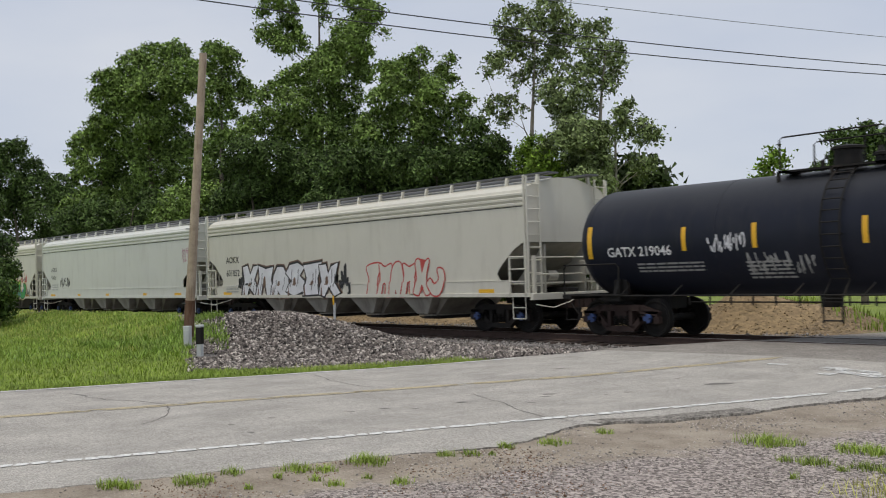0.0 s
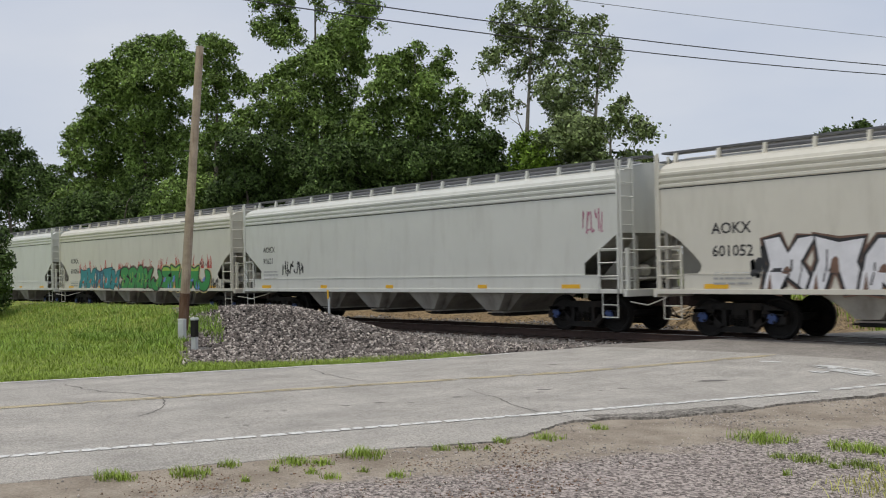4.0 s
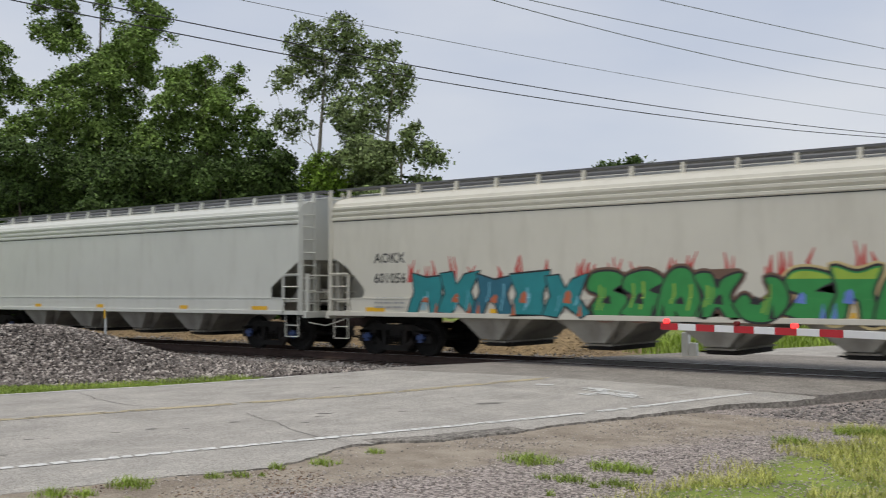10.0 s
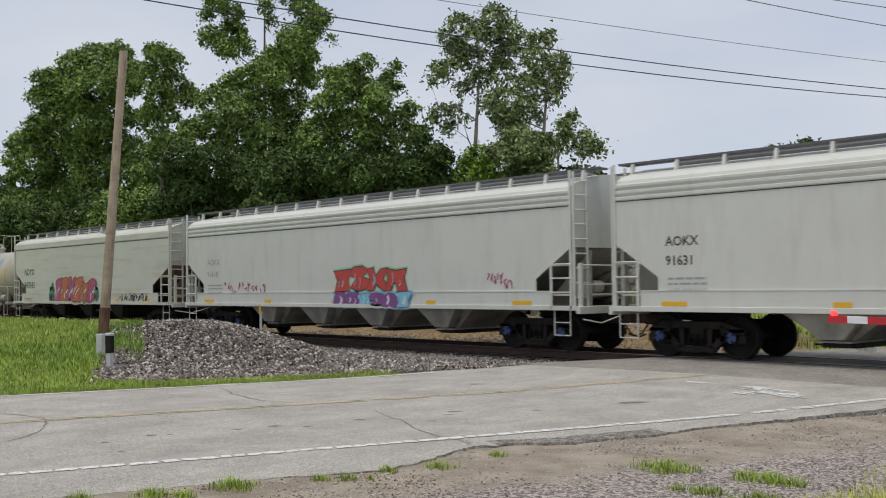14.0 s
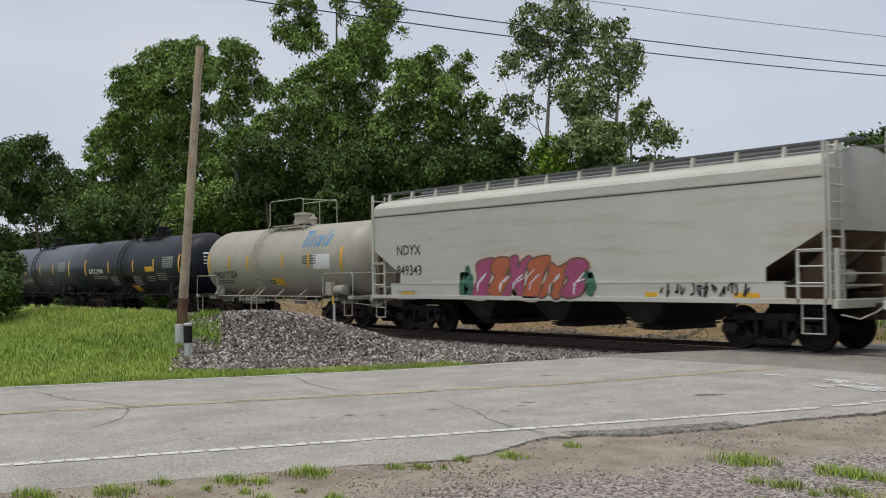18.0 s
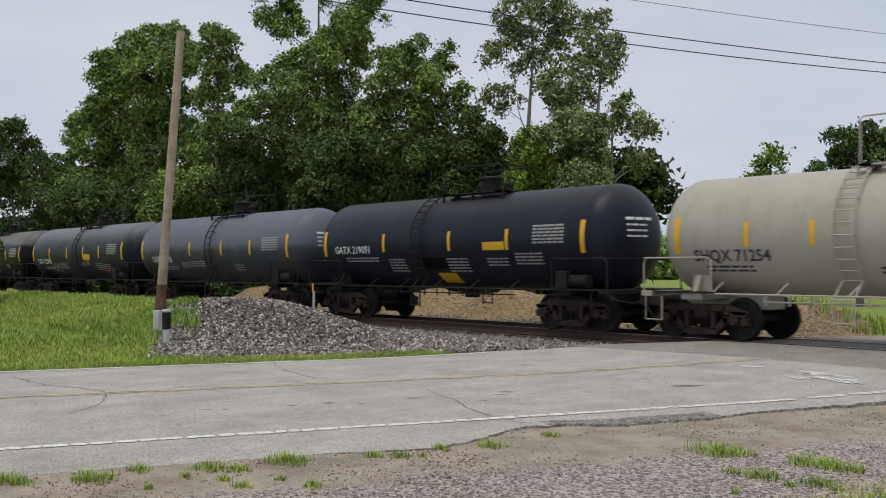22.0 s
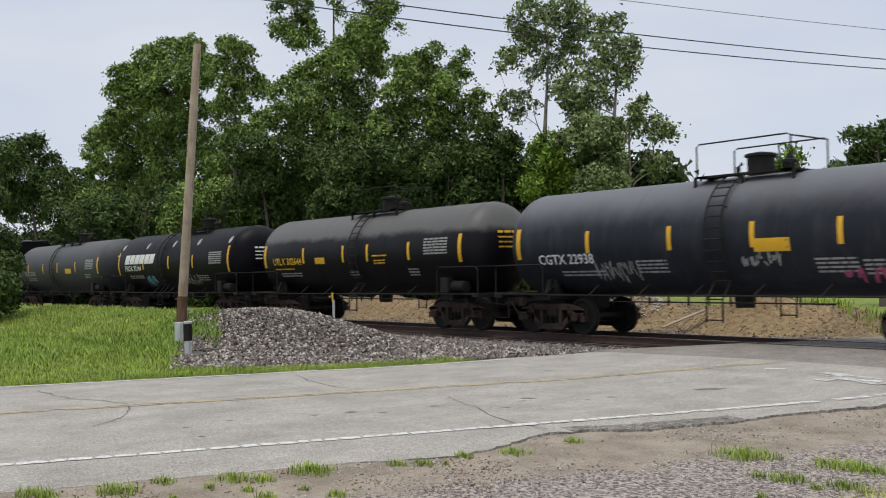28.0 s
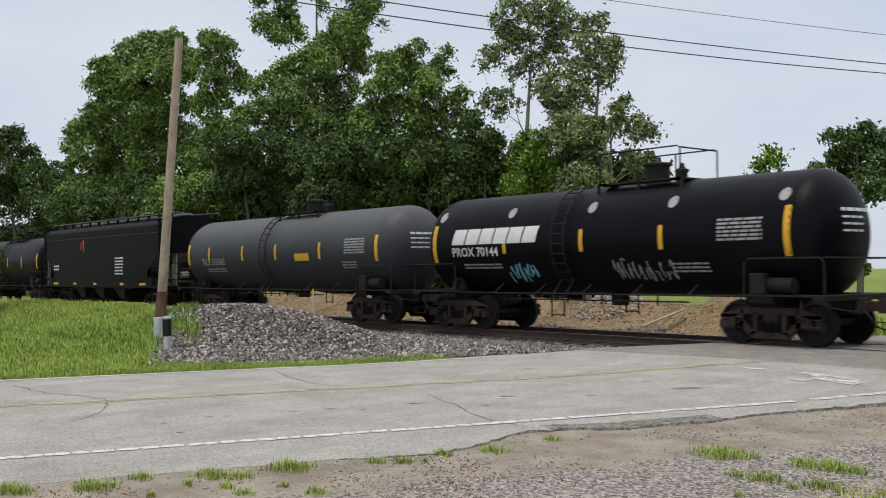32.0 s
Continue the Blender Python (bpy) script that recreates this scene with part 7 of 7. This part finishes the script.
grown_tree("slender vine-hung tree with thin grey-green foliage", -35.2, 40.4, "leaf_pale", 5, ((0.4, 0.2, 14.4, 0.36), (1.0, 0.2, 14.5, 0.27), (0.9, -0.8, 13.3, 0.45), (1.7, -0.0, 13.0, 0.42), (1.7, 0.8, 13.0, 0.21), (-0.1, 1.2, 12.7, 0.54), (0.4, -0.8, 12.0, 0.48), (0.9, 1.4, 12.4, 0.30), (1.2, 0.2, 11.4, 0.39), (0.6, -0.9, 11.0, 0.42), (-0.4, -1.6, 11.0, 0.72), (-0.9, -0.2, 10.4, 0.54), (0.2, 0.2, 10.5, 0.27), (-1.1, -0.8, 10.0, 0.42), (-1.2, -1.2, 10.7, 0.42)), sparse=1, full=1.2)
grown_tree("vine-covered tree with long drooping side twigs", -32.9, 39.6, "leaf_pale", 1, ((-0.6, -1.4, 8.4, 0.74), (-1.5, -1.3, 9.0, 0.63), (-1.2, 0.5, 8.8, 0.57), (0.8, -0.3, 9.4, 0.34), (0.3, 0.9, 10.1, 0.23), (0.8, -0.1, 8.7, 0.37), (1.6, 0.4, 8.9, 0.29), (1.8, 1.0, 8.5, 0.23), (1.6, 0.2, 8.3, 0.23), (-2.2, -0.1, 7.5, 0.85), (-0.3, -0.7, 7.1, 0.57), (-0.4, -1.7, 6.0, 0.85), (0.5, -1.2, 6.1, 0.40), (-1.3, -2.6, 8.2, 0.51), (1.5, 0.4, 7.0, 0.26), (0.9, 0.5, 7.4, 0.20), (1.3, 1.4, 7.2, 0.17), (0.4, 1.7, 6.7, 0.17)), full=1.22)
grown_tree("small slim young leafy tree", -23.4, 38.4, "leaf_bright", 1, ((-0.3, 0.7, 6.7, 0.17), (0.2, -0.5, 6.0, 0.27), (0.3, 0.4, 6.2, 0.20), (-0.6, 0.8, 5.5, 0.37), (0.0, -1.1, 5.2, 0.30), (0.1, 1.0, 5.4, 0.27), (0.1, -0.3, 4.9, 0.49), (-0.6, 0.4, 4.5, 0.49)))
grown_tree("tree with drooping feathery foliage", -22.4, 44.1, "leaf_dark", 1, ((-0.3, -0.6, 7.5, 0.44), (0.2, 0.4, 7.8, 0.44), (1.1, 0.6, 7.4, 0.49), (-0.6, -1.2, 7.6, 0.22), (-1.0, 0.2, 6.8, 0.49), (-0.3, 0.9, 6.9, 0.82), (0.9, 0.4, 6.4, 0.76), (-1.4, -1.0, 6.2, 0.24), (-1.1, 0.8, 5.8, 0.54), (0.7, -0.1, 5.4, 0.87), (1.3, 1.9, 6.7, 0.71), (1.6, 0.6, 5.4, 0.76), (-1.7, -1.2, 5.9, 0.22)))
for k in range(24):
    x = -120 + k * 3.6 + random.uniform(-1, 1)
    y = 29.5 + random.uniform(-0.5, 1.5) if x < -44 else 33 + random.uniform(0, 2)
    lumps = [(random.uniform(-1.5, 1.5), random.uniform(-1.2, 1.2), random.uniform(0.5, 3.6), random.uniform(0.7, 1.15)) for _ in range(9)]
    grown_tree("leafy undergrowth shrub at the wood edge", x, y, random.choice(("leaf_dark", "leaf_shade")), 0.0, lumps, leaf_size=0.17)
# trees deep in the wood; their shade is put into the leaf colour
for k in range(28):
    x = -150 + k * 4.2 + random.uniform(-1, 1)
    lumps = [(random.uniform(-2.4, 2.4), random.uniform(-1.2, 1.2), random.uniform(1.0, 10.0 if -78 < x < -46 else 6.8), random.uniform(1.3, 1.9)) for _ in range(15)]
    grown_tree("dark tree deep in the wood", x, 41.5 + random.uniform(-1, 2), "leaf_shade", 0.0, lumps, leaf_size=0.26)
for k in range(30):
    ang = radians(95 + k * 4.4)
    tree("tree in a distant wood", 150 * math.cos(ang) - 5, 150 * math.sin(ang), random.uniform(5.5, 8.0), 4.5, 0.5, "leaf_mid", 400 + k, 1300, 0.95, 18, limbs=2)
for k in range(9):
    tree("tree beyond the field", -14 + k * 5.5, 84 + random.uniform(-4, 4), random.uniform(9, 13), 4.0, 0.3, "leaf_mid", 500 + k, 2600, 0.46, 20, limbs=3)
tree("dark green conifer-like bush beside the road", -41.2, 11.3, 5.6, 1.75, 0.0, "leaf_dark", 77, 20000, 0.13, 30, trunk_r=0.1)


# ---- stones, grass ----
def stones(points, sizes, rng):
    """Broken stones: squashed octahedra with jittered corners."""
    n = len(points)
    base = np.array([[1, 0, 0], [0, 1, 0], [-1, 0, 0], [0, -1, 0], [0, 0, 0.75], [0, 0, -0.75]], float)
    v = base[None] * (0.65 + 0.7 * rng.random((n, 6, 1))) + rng.normal(scale=0.16, size=(n, 6, 3))
    ang = rng.random(n) * 6.283
    c, s = np.cos(ang), np.sin(ang)
    x, y = v[:, :, 0] * c[:, None] - v[:, :, 1] * s[:, None], v[:, :, 0] * s[:, None] + v[:, :, 1] * c[:, None]
    v = np.stack([x, y, v[:, :, 2]], axis=2) * np.asarray(sizes)[:, None, None] + np.asarray(points)[:, None, :]
    f = np.array([[0, 1, 4], [1, 2, 4], [2, 3, 4], [3, 0, 4], [1, 0, 5], [2, 1, 5], [3, 2, 5], [0, 3, 5]])
    faces = (np.arange(n) * 6)[:, None, None] + f[None]
    return v.reshape(-1, 3), faces.reshape(-1, 3)


def strew(name, label, box, count, size, keep, mat, seed, sink=0.3, over=None):
    rng = np.random.default_rng(seed)
    pts, szs = [], []
    while len(pts) < count:
        x, y = rng.uniform(box[0], box[1]), rng.uniform(box[2], box[3])
        if keep(x, y, rng):
            s = size * (0.5 + 1.1 * rng.random() ** 2)
            pts.append((x, y, ground_z(x, y) + s * sink + (over(x, y) if over else 0.0)))
            szs.append(s)
    v, f = stones(pts, szs, rng)
    return tagged(new(name, soup(name, v, f, M[mat])), label, "stones", kind="stuff")


def in_pile(x, y, rng):
    return zones(x, y)[1] > 0.15 + 0.8 * rng.random() and math.hypot(x + 20.9, y - 10.7) > 0.5 and far_edge(y) - x > 0.9 and y < 17.3


strew("gravel_pile", "heap of dark crushed stone beside the track", (-44, -14.8, 8.8, 17.4), 36000, 0.036, in_pile, "stone_dark", 1)
strew("gravel_pile", "pale stones in the heap of crushed stone", (-44, -14.8, 8.8, 17.4), 9000, 0.034, in_pile, "stone_pale", 9, sink=0.55)
strew("ballast", "grey crushed stone ballast along the track", (-46, -12.2, 15.0, 19.95), 19000, 0.033, lambda x, y, r: (y > 17.2 or far_edge(y) - x > 0.4) and x < -12.9 + ROAD_DX * (y - TRACK_Y), "stone", 2)
strew("ballast", "grey crushed stone ballast behind the track", (-46, 4, 21.6, 24.3), 7000, 0.042, lambda x, y, r: not (-12.6 < x - ROAD_DX * (y - TRACK_Y) < -3.2), "stone", 3)
strew("gravel", "loose gravel on the bare roadside", (-8.8, 2.5, 3.0, 15.5), 36000, 0.0105, lambda x, y, r: x > near_line(y) + 0.05 + ragged(y) and r.random() < 0.10 + 0.9 * smooth(-0.25, 0.35, noise.noise((x * 0.7, y * 0.7, 3)) + 0.5 * zones(x, y)[1] - 0.1), "stone_pale", 4)
strew("litter", "red-brown dead leaves and bark bits along the asphalt edge", (-9.5, -5.0, 2.8, 7.2), 2600, 0.0075, lambda x, y, r: x > near_line(y) + ragged(y) + 0.05 and noise.noise((x * 1.4, y * 1.4, 5)) + 0.5 * r.random() > 0.35, "litter", 8)
strew("gravel", "loose gravel near the crossing", (-5.6, 4.5, 14.2, 19.6), 9000, 0.022, lambda x, y, r: x > -3.0 + ROAD_DX * (y - TRACK_Y), "stone", 5)
strew("clods", "tan clay clods on the dirt heaps", (-44, -13.4, 23.6, 27.4), 9000, 0.026, lambda x, y, r: True, "dirt", 6, over=heap_z)
strew("gravel", "grey stones strewn over a dirt heap", (-22.2, -19.2, 23.9, 26.2), 900, 0.04, lambda x, y, r: heap_z(x, y) > 0.2, "stone_pale", 7, over=heap_z)


def blades(name, label, spots, mat, seed, height, width=0.012, lean=0.45):
    """Grass blades: two bent triangles each, at given plan places."""
    rng = np.random.default_rng(seed)
    p = np.asarray(spots, float)
    n = len(p)
    h = height * (0.45 + 0.9 * rng.random(n))
    a = rng.random(n) * 6.283
    d = np.stack([np.cos(a), np.sin(a), np.zeros(n)], axis=1)
    side = np.stack([-np.sin(a), np.cos(a), np.zeros(n)], axis=1) * (width * (0.7 + 0.6 * rng.random(n)))[:, None]
    bend = (lean * (0.3 + rng.random(n)) * h)[:, None]
    mid = p + d * bend * 0.35 + np.stack([np.zeros(n), np.zeros(n), h * 0.6], axis=1)
    tipp = p + d * bend + np.stack([np.zeros(n), np.zeros(n), h], axis=1)
    v = np.stack([p - side, p + side, mid + side * 0.7, mid - side * 0.7, tipp], axis=1).reshape(-1, 3)
    k = (np.arange(n) * 5)[:, None]
    f = np.concatenate([k + np.array([[0, 1, 2]]), k + np.array([[0, 2, 3]]), k + np.array([[3, 2, 4]])])
    return tagged(new(name, soup(name, v, f, M[mat])), label, "grass", kind="stuff")


def scatter(count, box, keep, seed):
    rng = np.random.default_rng(seed)
    out = []
    while len(out) < count:
        x, y = rng.uniform(box[0], box[1]), rng.uniform(box[2], box[3])
        if keep(x, y, rng):
            out.append((x, y, ground_z(x, y) - 0.01))
    return out


def on_bank(x, y, r):
    return zones(x, y)[0] > 0.35 + 0.3 * r.random() and far_edge(y) - x > 0.25


blades("bank_grass", "fresh green grass on the bank", scatter(112000, (-44, -15.5, 3.5, 16.4), on_bank, 11), "grass_leaf", 12, 0.085, 0.008, 0.8)
blades("bank_grass", "pale seed heads and dry grass on the bank", scatter(5000, (-48, -15.5, 10.5, 16.6), on_bank, 13), "grass_dry", 14, 0.16, 0.005)
blades("bank_weeds", "dark green weeds round the wooden pole", scatter(5200, (-27.5, -21.4, 10.4, 14.4), lambda x, y, r: far_edge(y) - x > 1.5 and noise.noise((x * 0.7, y * 0.7, 6)) + 0.25 * r.random() > 0.12 and x < -17.3 - (y - 9.4) * 2.0 + 0.6, 21), "weed", 22, 0.17, 0.012, 0.7)
blades("bank_weeds", "taller green weeds scattered over the bank", scatter(9000, (-44, -20.5, 6.0, 16.4), lambda x, y, r: on_bank(x, y, r) and noise.noise((x * 0.55, y * 0.55, 12)) + 0.3 * r.random() > 0.18, 41), "weed", 42, 0.15, 0.011, 0.8)
blades("verge_grass", "short grass along the far road edge", scatter(16000, (-19, -13.4, 4.0, 14.0), lambda x, y, r: 0.05 < far_edge(y) - x < 1.3, 15), "grass_leaf", 16, 0.09, 0.006, 0.8)
blades("lot_grass", "yellow-green grass patch in the gravel", scatter(34000, (-5.6, 3.0, 6.5, 14.2), lambda x, y, r: zones(x, y)[0] * 1.2 > r.random() and noise.noise((x * 0.9, y * 0.9, 2)) > -0.15, 17), "grass_dry", 18, 0.085, 0.0045, 0.9)
blades("field_grass", "green grass beyond the track", scatter(20000, (-16, 12, 26.2, 48), lambda x, y, r: not (-9 < x - ROAD_DX * (y - TRACK_Y) + 4.4 < 1.2), 19), "grass_leaf", 20, 0.24, 0.02)
CLUMPS = ((-8.23, 3.48, 0.15), (-8.08, 3.56, 0.10), (-7.86, 4.05, 0.18), (-7.96, 4.49, 0.10), (-7.68, 4.98, 0.15), (-7.47, 5.16, 0.10), (-7.19, 4.87, 0.06), (-6.90, 4.87, 0.08), (-7.52, 4.69, 0.05), (-7.51, 5.66, 0.20),
          (-6.93, 5.23, 0.05), (-6.53, 5.29, 0.09), (-7.24, 6.39, 0.09), (-7.10, 6.60, 0.10), (-7.32, 4.28, 0.04), (-6.94, 6.73, 0.04), (-7.13, 7.11, 0.09), (-6.96, 7.59, 0.14), (-7.03, 8.48, 0.09), (-5.33, 8.98, 0.25))
CLUMPS += ((-4.72, 8.27, 0.07), (-4.46, 8.32, 0.14), (-4.49, 9.13, 0.20), (-4.22, 9.16, 0.17), (-4.04, 8.43, 0.13), (-3.84, 8.36, 0.05), (-4.15, 8.20, 0.05), (-4.26, 7.64, 0.04), (-3.60, 11.9, 0.20), (-3.20, 13.2, 0.30))
for k, (x, y, r) in enumerate(CLUMPS):
    rg = np.random.default_rng(600 + k)
    n = int(125 * (r / 0.12) ** 1.6) + 25
    a, q = rg.random(n) * 6.283, r * 1.25 * rg.random(n) ** 0.8
    pts = [(x + c * math.cos(b) + 0.2 * c * math.sin(3 * b + k), y + c * math.sin(b) * (0.8 + 0.5 * noise.noise((b * 2, k, 0))), ground_z(x, y) - 0.01) for b, c in zip(a, q)]
    g = blades("grass_tuft", "small bright green grass tuft at the asphalt edge", pts, "grass_leaf", 700 + k, 0.05 + r * 0.16, 0.004, 1.0)
    g["kind"] = ""
    g["group"] = "tufts along the road"

plank = thing("plank", "weathered plank lying on the dirt heap", "plank", at=pose(-17.6, 24.0, 0.36, 0, -20, 60))
part("board", Shape().box(-0.7, 0.7, -0.08, 0.08, -0.02, 0.02, c=0.005), M["plank"], plank)
part("board", Shape().box(-0.6, 0.5, 0.10, 0.22, -0.03, 0.01, c=0.005), M["plank"], plank)


# ---- movement ----
def motions():
    for k, car in C.items():
        x0 = car.location.x
        walk(car, [(t, pose(x0 + travel(t), TRACK_Y, RAIL_Z)) for t in range(0, 33)])
    steps = [k * 0.1 for k in range(321)]
    for sx, sets in WHEELSETS.items():
        lead = sets[0]
        walk(lead, [(t, pose(sx * 0.89, 0, WHEEL_R, 0, math.degrees(travel(t) / WHEEL_R) % 360, 0)) for t in steps])
        for ws in sets[1:]:
            ws.rotation_mode = "QUATERNION"
            ws.animation_data_create()
            ws.animation_data.action = lead.animation_data.action
            ws.animation_data.action_slot = lead.animation_data.action_slot


motions()
